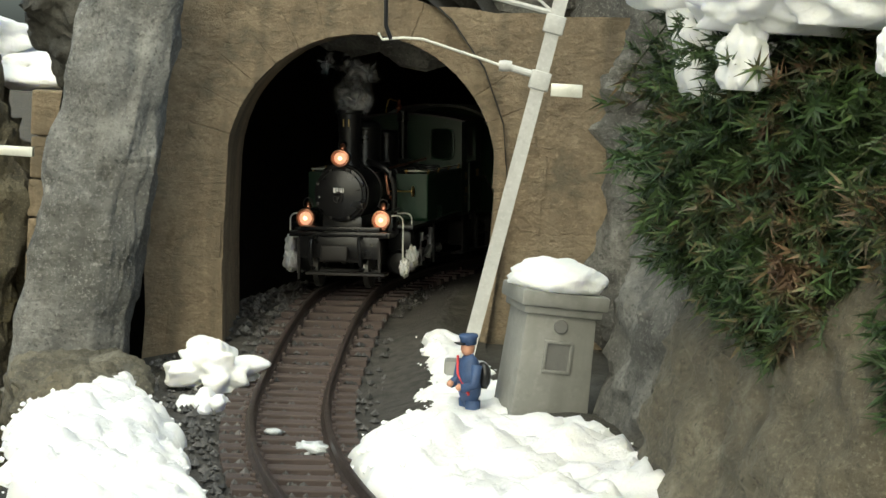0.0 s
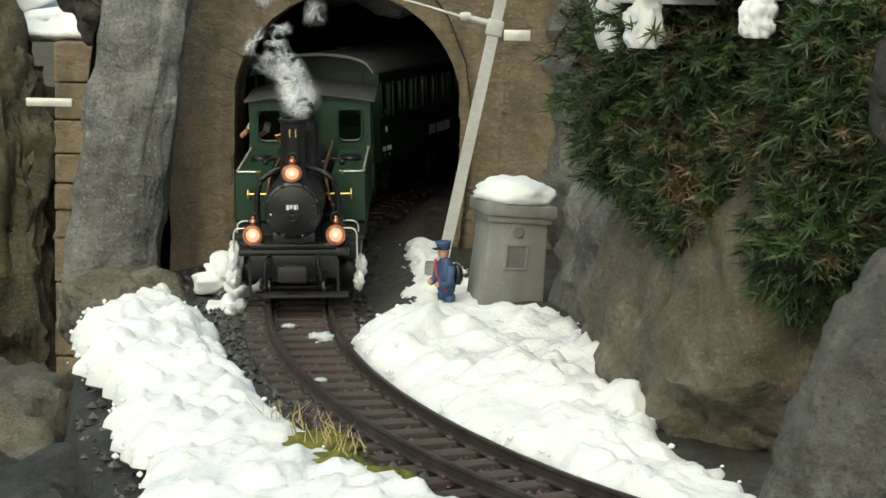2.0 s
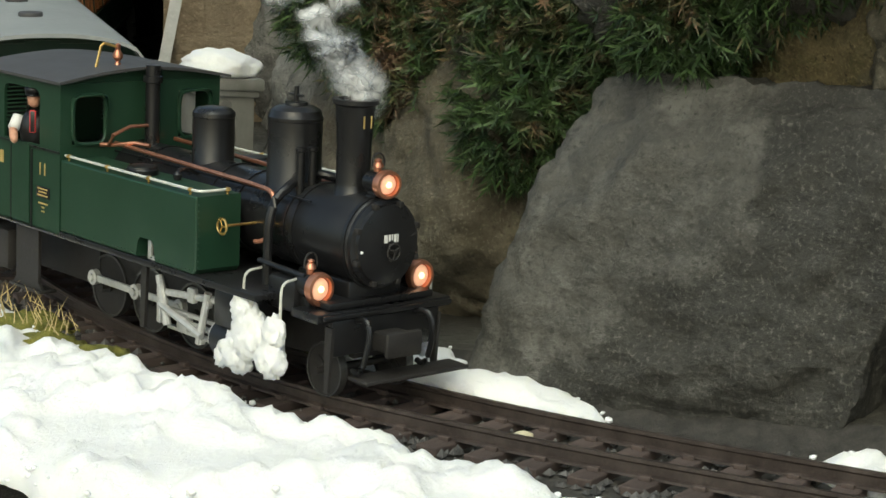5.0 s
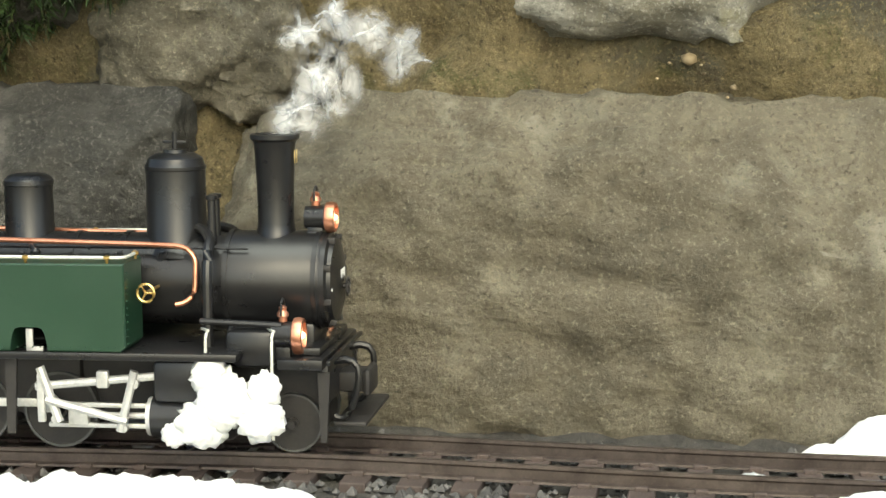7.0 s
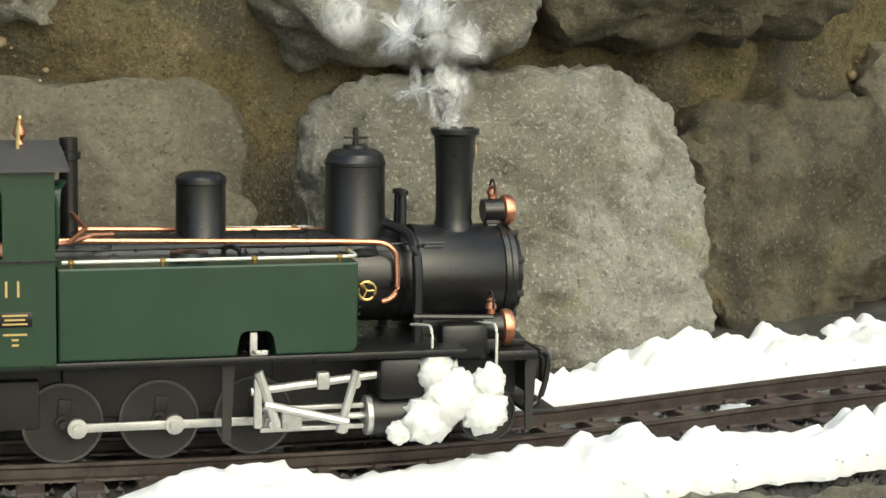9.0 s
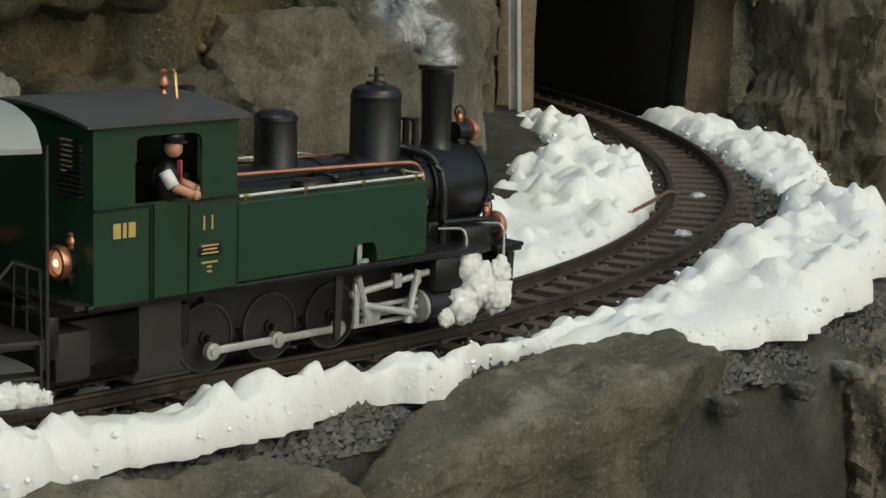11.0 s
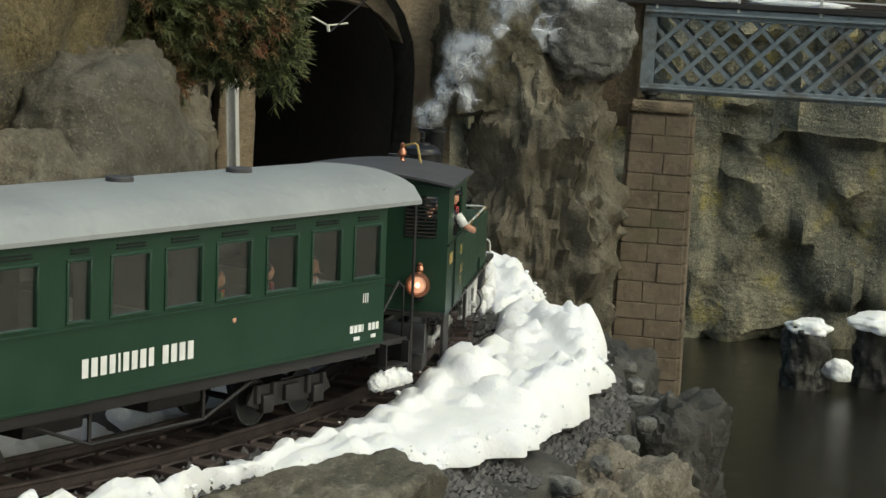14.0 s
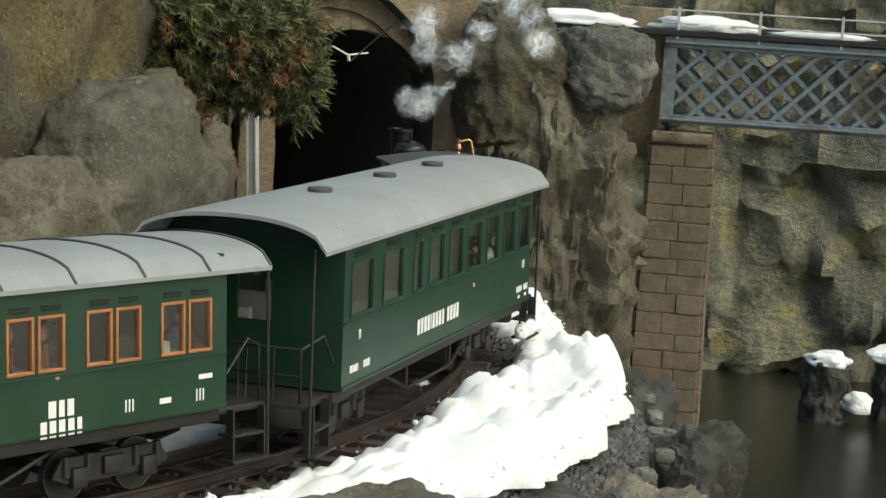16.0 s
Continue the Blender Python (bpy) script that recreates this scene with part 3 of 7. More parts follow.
def embankment():
    """The shelf that carries the track, with the foot of the cliff below it."""
    bm = bmesh.new()
    prev = None
    for s in np.arange(-0.85, 3.5, 0.0125):
        e = float(np.interp(s, EDGE_S, EDGE_O))
        prof = [(0.32, -0.33), (0.30, 0.0), (0.18, 0.004), (0.09, 0.0), (0.055, -0.0125), (0.030, -0.0135), (0, -0.0135), (-0.030, -0.0135), (-0.055, -0.0135),
                (e * 0.7, -0.018), (e, -0.035), (e - 0.02, -0.10), (e - 0.04, -0.2), (e - 0.06, -0.33)]
        ring = []
        for o, z in prof:
            p = on_track(s, o, z) if abs(o) < 0.06 else beside(s, o, z)
            k = 0.0 if abs(o) < 0.031 else 0.004 if abs(o) < 0.1 else 0.012
            p += k * Vector((noise.noise(p * 20), noise.noise(p * 20 + Vector((5, 0, 0))), noise.noise(p * 25 + Vector((0, 7, 0)))))
            ring.append(bm.verts.new(p))
        if prev:
            for i in range(len(ring) - 1):
                f = bm.faces.new((prev[i], prev[i + 1], ring[i + 1], ring[i]))
                f.material_index = 0 if 2 < i < 9 else 1
        prev = ring
    tagged(part("embankment", bm, [BED, ROCK_DARK], None, smooth=True), kind="structure")


def gravel():
    """Loose crushed stone between and beside the sleepers."""
    rng = random.Random(5)
    verts, faces = [], []
    for i in range(17000):
        s = rng.uniform(-0.3, 2.9) if i < 12000 else rng.uniform(1.7, 2.45)
        o = rng.gauss(0, 0.032)
        if rng.random() < 0.35 or i >= 12000:
            e = float(np.interp(s, EDGE_S, EDGE_O))
            o = rng.uniform(e * 1.0, -0.03 if i < 12000 else e * 0.72)
        if abs(abs(o) - 0.0235) < 0.0035 or o > 0.075:
            continue
        e = float(np.interp(s, EDGE_S, EDGE_O))
        p = on_track(s, o, -0.0118) if abs(o) < 0.06 else beside(s, o, float(np.interp(abs(o), [0.055, abs(e) * 0.7, abs(e)], [-0.012, -0.016, -0.033])))
        r = rng.uniform(0.0012, 0.0034) * (0.8 if abs(o) < 0.03 else 1.15)
        base = len(verts)
        for k in range(6):
            d = ((1, 0, 0), (-0.9, 0.2, 0), (0.1, 1, 0), (0, -1, 0.1), (0.1, 0, 0.9), (0, 0.1, -0.7))[k]
            verts.append(tuple(p[j] + d[j] * r * rng.uniform(0.65, 1.3) for j in range(3)))
        faces += [(base + a, base + b, base + c) for a, b, c in ((0, 2, 4), (2, 1, 4), (1, 3, 4), (3, 0, 4), (2, 0, 5), (1, 2, 5), (3, 1, 5), (0, 3, 5))]
    me = bpy.data.meshes.new("gravel")
    me.from_pydata(verts, [], faces)
    me.materials.append(BALLAST)
    tagged(new("gravel", me), "dark grey crushed stone ballast round the sleepers", "gravel", kind="stuff")


def swept(bm, prof, s0, s1, ds, fn, closed=True):
    prev = None
    for s in np.arange(s0, s1 + 1e-6, ds):
        ring = [bm.verts.new(fn(s, *p)) for p in prof]
        if prev:
            for i in range(len(prof) if closed else len(prof) - 1):
                j = (i + 1) % len(prof)
                bm.faces.new((prev[i], prev[j], ring[j], ring[i]))
        prev = ring


def arch_line(half, height, n=22, belly=0.06):
    """The outline of a tunnel mouth from the foot of one jamb over the crown to the other; the jambs belly outwards."""
    spring = height - half
    left = [(-half * (1 + belly * math.sin(math.pi * min(1, i / 4 * 0.5)) - belly), spring * i / 4) for i in range(4)]
    crown = [(-half * math.cos(math.pi * i / n), spring + half * math.sin(math.pi * i / n)) for i in range(n + 1)]
    return left + crown + [(-x, z) for x, z in reversed(left)]


def portal(n, origin, rz, half, height, reach_l, reach_r, top, thick, voussoirs, z0):
    """A tunnel mouth in a masonry wall; n numbers it."""
    m = pose(*origin, 0, 0, rz)
    line_in = arch_line(half, height)
    spring = height - half
    bm = bmesh.new()
    front, back, of, ob_ = [], [], [], []
    for x, z in line_in:
        if z <= spring:
            ox, oz = (-reach_l if x < 0 else reach_r), z
        else:
            a = math.atan2(z - spring, x)
            k = (a / math.pi)
            ox = reach_r + (-reach_l - reach_r) * min(1, max(0, (k - 0.18) / 0.64))
            oz = top if 0.18 <= k <= 0.82 else spring + (top - spring) * (k / 0.18 if k < 0.18 else (1 - k) / 0.18)
        w = 0.004 * noise.noise((ox * 30, oz * 30, n))
        for lst, px, pz, py in ((front, x, z, 0), (of, ox + w, oz + w, 0), (back, x, z, thick), (ob_, ox + w, oz + w, thick)):
            lst.append(bm.verts.new((px, py, pz + z0)))
    for i in range(len(line_in) - 1):
        bm.faces.new((front[i], front[i + 1], of[i + 1], of[i]))
        bm.faces.new((back[i], ob_[i], ob_[i + 1], back[i + 1]))
        bm.faces.new((front[i], back[i], back[i + 1], front[i + 1]))
        bm.faces.new((of[i], of[i + 1], ob_[i + 1], ob_[i]))
    bmesh.ops.subdivide_edges(bm, edges=bm.edges[:], cuts=3, use_grid_fill=True)
    for v in bm.verts:
        v.co.y += 0.004 * noise.fractal(v.co * 14 + Vector((n, 0, 0)), 0.8, 2, 4)
    wall = part(f"tunnel_portal_{n}", bm, WALL_STONE, None, smooth=40)
    wall.matrix_basis = m
    tagged(wall, "weathered sandy masonry tunnel portal with a round arch", "tunnel portal", kind="structure")
    # ring of arch stones
    crown = [(x, z) for x, z in line_in if z >= spring * 0.9]
    k = len(crown) - 1
    ring_w = 0.032
    for i in range(voussoirs):
        a0, a1 = math.pi * (i + 0.004) / voussoirs, math.pi * (i + 0.996) / voussoirs
        bm = bmesh.new()
        pts = []
        for a in (a0, (a0 + a1) / 2, a1):
            pts.append((half * math.cos(a), spring + half * math.sin(a), (half + ring_w) * math.cos(a), spring + (half + ring_w) * math.sin(a)))
        f, g = [], []
        for y, lst in ((-0.0014 - 0.0006 * random.random(), f), (0.03, g)):
            lst += [bm.verts.new((p[0] * 0.995, y, p[1] * 0.997 + z0)) for p in pts] + [bm.verts.new((p[2], y, p[3] + z0)) for p in reversed(pts)]
        bm.faces.new(f)
        bm.faces.new(list(reversed(g)))
        for j in range(6):
            bm.faces.new((f[j], g[j], g[(j + 1) % 6], f[(j + 1) % 6]))
        bmesh.ops.bevel(bm, geom=bm.edges[:], offset=0.0006, segments=1, affect="EDGES")
        part("arch_stone", bm, WALL_STONE, wall, smooth=False)
    # courses of the jambs
    for side in (-1, 1):
        z = z0
        while z < z0 + spring:
            hh = random.uniform(0.024, 0.032)
            bm = bmesh.new()
            box(bm, (side * (half + 0.018), 0.008, z + hh / 2), (0.034 + random.uniform(0, 0.006), 0.0192 + random.uniform(0, 0.0006), hh - 0.0002), 0.0004)
            part("jamb_stone", bm, WALL_STONE, wall, smooth=False)
            z += hh
    return wall


def tunnel(n, s0, s1, shift, half, height):
    bm = bmesh.new()
    prof = [(x + shift, z - 0.015) for x, z in arch_line(half + 0.012, height + 0.02, 12)]
    prof = [(prof[0][0], -0.30)] + prof + [(prof[-1][0], -0.30)]
    swept(bm, prof, s0, s1, 0.03, beside, closed=False)
    end = s0 if n == 1 else s1
    vs = [bm.verts.new(beside(end, *p)) for p in prof]
    bm.faces.new(vs)
    tagged(part(f"tunnel_{n}", bm, LINING, None, smooth=True), "near-black tunnel vault behind the portal", "tunnel", kind="structure")
    bm = bmesh.new()
    prof = [(x * 1.04 + shift, z * 1.05 - 0.015) for x, z in arch_line(half + 0.02, height + 0.03, 12)]
    prof = [(prof[0][0], -0.31)] + prof + [(prof[-1][0], -0.31)]
    swept(bm, prof, s0 - 0.02, s1 + 0.02, 0.06, beside, closed=False)
    vs = [bm.verts.new(beside(end + (-0.02 if n == 1 else 0.02), *p)) for p in prof]
    bm.faces.new(vs)
    tagged(part(f"hill_core_{n}", bm, ROCK_DARK, None, smooth=True), kind="structure")


def track_way():
    """The two rails and every sleeper with its chairs."""
    tr = empty("railway_track", "narrow gauge model railway track with brown sleepers on ballast", "railway track")
    for o in (0.0237, -0.0237):
        bm = bmesh.new()
        prof = [(o - 0.0036, -0.0085), (o + 0.0036, -0.0085), (o + 0.0034, -0.0074), (o + 0.0009, -0.0066), (o + 0.0008, -0.0028), (o + 0.0016, -0.0018),
                (o + 0.0015, -0.0002), (o + 0.0009, 0), (o - 0.0009, 0), (o - 0.0015, -0.0002), (o - 0.0016, -0.0018), (o - 0.0008, -0.0028), (o - 0.0009, -0.0066), (o - 0.0034, -0.0074)]
        swept(bm, prof, -0.8, 3.45, 0.012, on_track)
        part("rail", bm, RAIL, tr, smooth=40)
    bm = bmesh.new()
    box(bm, (0, 0, -0.0118), (0.0125, 0.086, 0.0062), 0.0009)
    for o in (0.0237, -0.0237):
        for q in (-1, 1):
            box(bm, (0, o + q * 0.0046, -0.0078), (0.006, 0.0028, 0.0026), 0.0006)
    me = finish(bm, "sleeper", SLEEPER, False)
    for i, s in enumerate(np.arange(-0.45, 3.1, 0.0262)):
        p, q = on_track(s, 0.02), on_track(s, -0.02)
        y = (p - q).normalized()
        x = Vector((math.cos(line(s)[2]), math.sin(line(s)[2]), 0))
        z = x.cross(y)
        mm = Matrix((x, y, z)).transposed().to_4x4()
        mm.translation = on_track(s)
        share("sleeper", me, tr, mm @ Matrix.Rotation(random.uniform(-0.02, 0.02), 4, "Z"))


# ---------------------------------------------------------------- rock walls
def wall_stone(s0, s1, z0, z1, off, mat_, seed, label, lean=8.0, depth=0.06, **kw):
    s = (s0 + s1) / 2
    a, b = beside(s0, off), beside(s1, off)
    L = (b - a).length
    mid = (a + b) / 2
    h = math.degrees(math.atan2(b.y - a.y, b.x - a.x))
    nrm = Vector((-math.sin(radians(h)), math.cos(radians(h)), 0))
    c = mid + nrm * depth
    return stone("boulder", (c.x, c.y, z0), (L / 2, depth, (z1 - z0) / 2), h, mat_, seed, label, lean=lean, group="rock wall stones", **kw)


def soil_bank(nodes, offs, top, name, mat_=None, back=0.18):
    """Earth with pebbles that fills the joints between the boulders, leaning back from the track."""
    bm = bmesh.new()
    prev = None
    for s in np.arange(nodes[0], nodes[-1] + 1e-6, 0.008):
        o = float(np.interp(s, nodes, offs))
        t = float(np.interp(s, nodes, top))
        ring = []
        for i in range(31):
            u = i / 30
            p = beside(s, o + 0.06 * u + (back * max(0, (u - 0.8) / 0.2)), -0.06 + (t + 0.06) * min(1, u / 0.8))
            d = 0.030 * noise.fractal(p * 11, 0.8, 2, 4) + 0.010 * (0.3 - noise.voronoi(p * 22)[0][0]) + 0.006 * noise.noise(p * 90)
            hh = line(s)[2]
            p += Vector((math.sin(hh) * d, -math.cos(hh) * d, d * 0.5))
            ring.append(bm.verts.new(p))
        if prev:
            for i in range(30):
                bm.faces.new((prev[i], prev[i + 1], ring[i + 1], ring[i]))
        prev = ring
    tagged(part(name, bm, mat_ or SOIL, None, smooth=True), "crumbly ochre earth with pebbles between the boulders", "earth bank", kind="structure")


def pebbles(count, s0, s1, offs_s, offs, z0, z1, seed):
    rng = random.Random(seed)
    bm = bmesh.new()
    for i in range(count):
        s = rng.uniform(s0, s1)
        z = rng.uniform(z0, z1)
        o = float(np.interp(s, offs_s, offs)) + 0.075 * (z + 0.06) / 0.34
        r = 0.0009 + 0.0034 * rng.random() ** 3
        blob(bm, beside(s, o - 0.004, z), Vector((r * 1.3, r, r * 0.9)), i, 1, 0.2)
    tagged(part("pebbles", bm, material("pebble", (0.2, 0.15, 0.08), (0.42, 0.34, 0.22), 40, 0.8, island=0.5), None, smooth=True),
           "small ochre pebbles bedded in the earth", "pebbles", kind="stuff")


ground_sheet()
embankment()
gravel()
WALL_S = [0.35, 0.55, 0.74, 0.80, 0.88, 0.93, 1.1, 1.4, 1.7, 1.9, 2.15, 2.4, 2.7]
WALL_O = [0.30, 0.26, 0.19, 0.155, 0.145, 0.150, 0.11, 0.10, 0.145, 0.175, 0.20, 0.22, 0.22]
soil_bank(WALL_S, WALL_O, [0.34] * 13, "earth_bank")
pebbles(1500, 0.5, 2.2, WALL_S, WALL_O, 0.0, 0.27, 3)
portal(1, (-0.097, 1.775, 0), 0, 0.102, 0.262, 0.158, 0.20, 0.285, 0.10, 15, -0.015)
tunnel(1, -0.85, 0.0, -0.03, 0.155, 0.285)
portal(2, (1.951, 0.545, 0), -50, 0.086, 0.255, 0.10, 0.135, 0.315, 0.08, 15, -0.015)
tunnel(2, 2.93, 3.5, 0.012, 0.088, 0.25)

# left of the first portal
stone("rock_slab", (-0.256, 1.705, -0.06), (0.041, 0.035, 0.185), 4, SLAB_ROCK, 11, "upright grey rock slab leaning on the portal", lean=2, blocky=6, rough=0.028, cuts=40, freq=5, taper=0.15, skew=0.048)
stone("boulder", (-0.30, 1.93, 0.19), (0.085, 0.06, 0.10), 10, ROCK_DARK, 12, "dark weathered boulder above the portal wing", group="rock wall stones")
stone("boulder", (-0.27, 1.62, -0.05), (0.05, 0.05, 0.032), 20, ROCK_TAN, 13, "flat brown stone at the track's shoulder", group="shoulder stones")
stone("boulder", (-0.53, 2.22, -0.33), (0.085, 0.06, 0.27), 0, ROCK_MOSSY, 14, "mossy wet rock face", group="rock wall stones")
stone("boulder", (-0.345, 1.40, -0.30), (0.12, 0.13, 0.135), 30, ROCK_TAN, 15, "brown boulder holding up the track's shoulder", group="shoulder stones")
stone("boulder", (-0.29, 1.13, -0.31), (0.13, 0.12, 0.137), 55, ROCK_DARK, 16, "brown boulder holding up the track's shoulder", group="shoulder stones")
stone("boulder", (-0.18, 0.93, -0.31), (0.11, 0.09, 0.135), 70, ROCK_GREY, 17, "grey boulder holding up the track's shoulder", group="shoulder stones")
stone("boulder", (0.0, 1.93, 0.24), (0.28, 0.08, 0.07), 0, ROCK_GREY, 18, "grey rock ledge above the portal", group="rock wall stones")
stone("boulder", (0.16, 1.80, -0.05), (0.06, 0.08, 0.19), 60, ROCK_GREY, 19, "grey rock beside the portal wing", group="rock wall stones", lean=5)

# inner wall, boulder by boulder
stone("boulder", (0.215, 1.275, -0.05), (0.17, 0.137, 0.105), -80, ROCK_BROWN, 21, "large tan boulder with a sloping face behind the hut", lean=19, group="rock wall stones", cuts=44, rough=0.06, freq=4, blocky=6)
stone("boulder", (0.15, 1.50, -0.04), (0.10, 0.07, 0.11), -75, ROCK_GREY, 22, "grey rock behind the hut", lean=10, group="rock wall stones")
wall_stone(0.895, 1.115, -0.03, 0.160, 0.059, SHADED_SLAB, 23, "dark rock slab with painted shade beside the track", 13, 0.045, blocky=9, rough=0.045, cuts=44, freq=4, skew=0.05)
wall_stone(1.135, 1.503, -0.03, 0.157, 0.060, ROCK_BROWN, 24, "broad brown rock slab beside the track", 9, 0.05, blocky=9, rough=0.03, cuts=46, freq=6)
wall_stone(0.86, 1.06, 0.165, 0.28, 0.115, ROCK_DARK, 25, "grey stone in the upper row", 10, 0.06)
wall_stone(1.05, 1.17, 0.135, 0.26, 0.115, ROCK_TAN, 26, "grey stone in the upper row", 10, 0.06)
wall_stone(1.23, 1.485, 0.178, 0.30, 0.112, ROCK_PALE, 27, "pale grey stone in the upper row", 10, 0.06, rough=0.06)
wall_stone(1.49, 1.69, 0.155, 0.30, 0.105, ROCK_PALE, 28, "pale grey stone in the upper row", 10, 0.06, rough=0.06)
wall_stone(1.545, 1.79, -0.03, 0.152, 0.075, ROCK_PALE, 29, "cracked pale rock beside the track", 10, 0.05, rough=0.055, freq=5, cuts=44)
wall_stone(1.70, 1.93, 0.16, 0.30, 0.12, ROCK_MOSSY, 30, "mossy stone in the upper row", 10, 0.06)
wall_stone(1.80, 1.98, -0.03, 0.125, 0.115, ROCK_MOSSY, 31, "mossy brown rock beside the track", 8, 0.05)
wall_stone(2.00, 2.17, -0.04, 0.155, 0.135, ROCK_BROWN, 32, "smooth brown rock beside the track", 6, 0.05, rough=0.07)
wall_stone(2.14, 2.40, -0.04, 0.20, 0.145, ROCK_TAN, 33, "smooth grey-brown rock face beside the track", 4, 0.055, rough=0.06, blocky=4)
wall_stone(2.40, 2.62, -0.04, 0.20, 0.185, ROCK_BROWN, 34, "brown rock before the tunnel", 4, 0.055)
stone("boulder", (1.79, 0.72, -0.04), (0.10, 0.07, 0.12), -50, ROCK_BROWN, 35, "brown rock beside the second tunnel", group="rock wall stones")
stone("boulder", (1.70, 0.86, 0.12), (0.16, 0.09, 0.11), -50, ROCK_MOSSY, 36, "mossy rock above the tunnel's approach", group="rock wall stones")
stone("boulder", (1.50, 0.86, 0.02), (0.20, 0.12, 0.12), -30, ROCK_MOSSY, 37, "mossy rock in the upper row", group="rock wall stones")

# right of the second portal: cliff, pier, far wall
stone("boulder", (2.055, 0.345, -0.33), (0.075, 0.07, 0.29), -70, ROCK_BROWN, 41, "tall fissured cliff beside the tunnel", group="cliff stones", blocky=4, rough=0.10, cuts=52, freq=4)
stone("boulder", (2.06, 0.315, 0.17), (0.05, 0.05, 0.042), -60, ROCK_GREY, 42, "grey stone on top of the cliff", group="cliff stones")
stone("boulder", (2.02, 0.40, 0.13), (0.055, 0.05, 0.07), -60, ROCK_MOSSY, 43, "mossy stone on the cliff", group="cliff stones")
stone("boulder", (2.005, 0.395, -0.05), (0.035, 0.025, 0.035), -40, ROCK_GREY, 44, "pointed grey stone at the portal's foot", group="cliff stones", blocky=3)
# far wall's unseen upper part is added height, blocking sky from the pond
stone("far_cliff", (2.95, 0.18, -0.36), (0.55, 0.14, 0.80), -86, ROCK_LICHEN, 45, "wet lichen-stained rock wall across the pond", rough=0.055, freq=11, cuts=60, blocky=9)
stone("boulder", (2.53, 0.085, -0.27), (0.035, 0.03, 0.062), 20, ROCK_DARK, 46, "dark stone standing in the pond", group="pond stones")
stone("boulder", (2.60, -0.03, -0.27), (0.06, 0.04, 0.066), -70, ROCK_DARK, 47, "dark stone at the pond's rim", group="pond stones")

# outer shoulder below the track
def shoulder_stone(s, off, z0, half, mat_, seed, label, turn=0, **kw):
    p = beside(s, off, z0)
    return stone("boulder", p, half, math.degrees(line(s)[2]) + turn, mat_, seed, label, group="shoulder stones", **kw)


slab_bm = rock_mesh((0.140, 0.036, 0.120), 51, cuts=46, rough=0.035, blocky=10, freq=4)
bmesh.ops.transform(slab_bm, matrix=pose(0.984, 0.268, -0.013, 0, 0, -27) @ pose(0, 0, 0, 10, -7, 0) @ Matrix.Translation((0, 0, -0.122)), verts=slab_bm.verts)
tagged(part("boulder", slab_bm, ROCK_TAN, None, smooth=50), "large flat-topped grey-brown boulder under the track's edge", "rock", "shoulder stones")
shoulder_stone(1.70, -0.122, -0.288, (0.12, 0.05, 0.136), ROCK_TAN, 52, "brown boulder under the track's edge", rough=0.07, cuts=36)
shoulder_stone(1.44, -0.165, -0.30, (0.13, 0.05, 0.132), ROCK_DARK, 53, "brown boulder under the track's edge")
shoulder_stone(1.17, -0.175, -0.30, (0.13, 0.05, 0.132), ROCK_GREY, 54, "grey boulder under the track's edge")
shoulder_stone(0.93, -0.20, -0.30, (0.11, 0.05, 0.13), ROCK_GREY, 55, "grey boulder under the track's edge")
shoulder_stone(2.20, -0.195, -0.30, (0.06, 0.040, 0.134), ROCK_PALE_LEDGE, 56, "pale ledge of rock at the corner of the shelf", -10, rough=0.13)
shoulder_stone(2.36, -0.20, -0.32, (0.070, 0.042, 0.145), ROCK_DARK, 57, "rusty brown rock at the corner of the shelf", 10, rough=0.13)
shoulder_stone(2.48, -0.165, -0.33, (0.065, 0.04, 0.15), ROCK_DARK, 58, "dark rock at the corner of the shelf")
for i in range(9):
    q = beside(2.05 + 0.05 * i, float(np.interp(2.05 + 0.05 * i, EDGE_S, EDGE_O)) - 0.012, -0.04)
    stone("stone", q, (0.007 + 0.006 * random.random(), 0.007, 0.005), random.uniform(0, 180), ROCK_GREY, 60 + i, "small broken stone on the shelf's rim", group="rim stones", cuts=8)


# ---------------------------------------------------------------- the train
def slab(bm, pts, y0, y1, idx=0):
    """A plate cut to an outline in x and z, between two y."""
    a = [bm.verts.new((x, y0, z)) for x, z in pts]
    b = [bm.verts.new((x, y1, z)) for x, z in pts]
    bm.faces.new(a).material_index = idx
    bm.faces.new(list(reversed(b))).material_index = idx
    for i in range(len(pts)):
        j = (i + 1) % len(pts)
        bm.faces.new((a[i], b[i], b[j], a[j])).material_index = idx


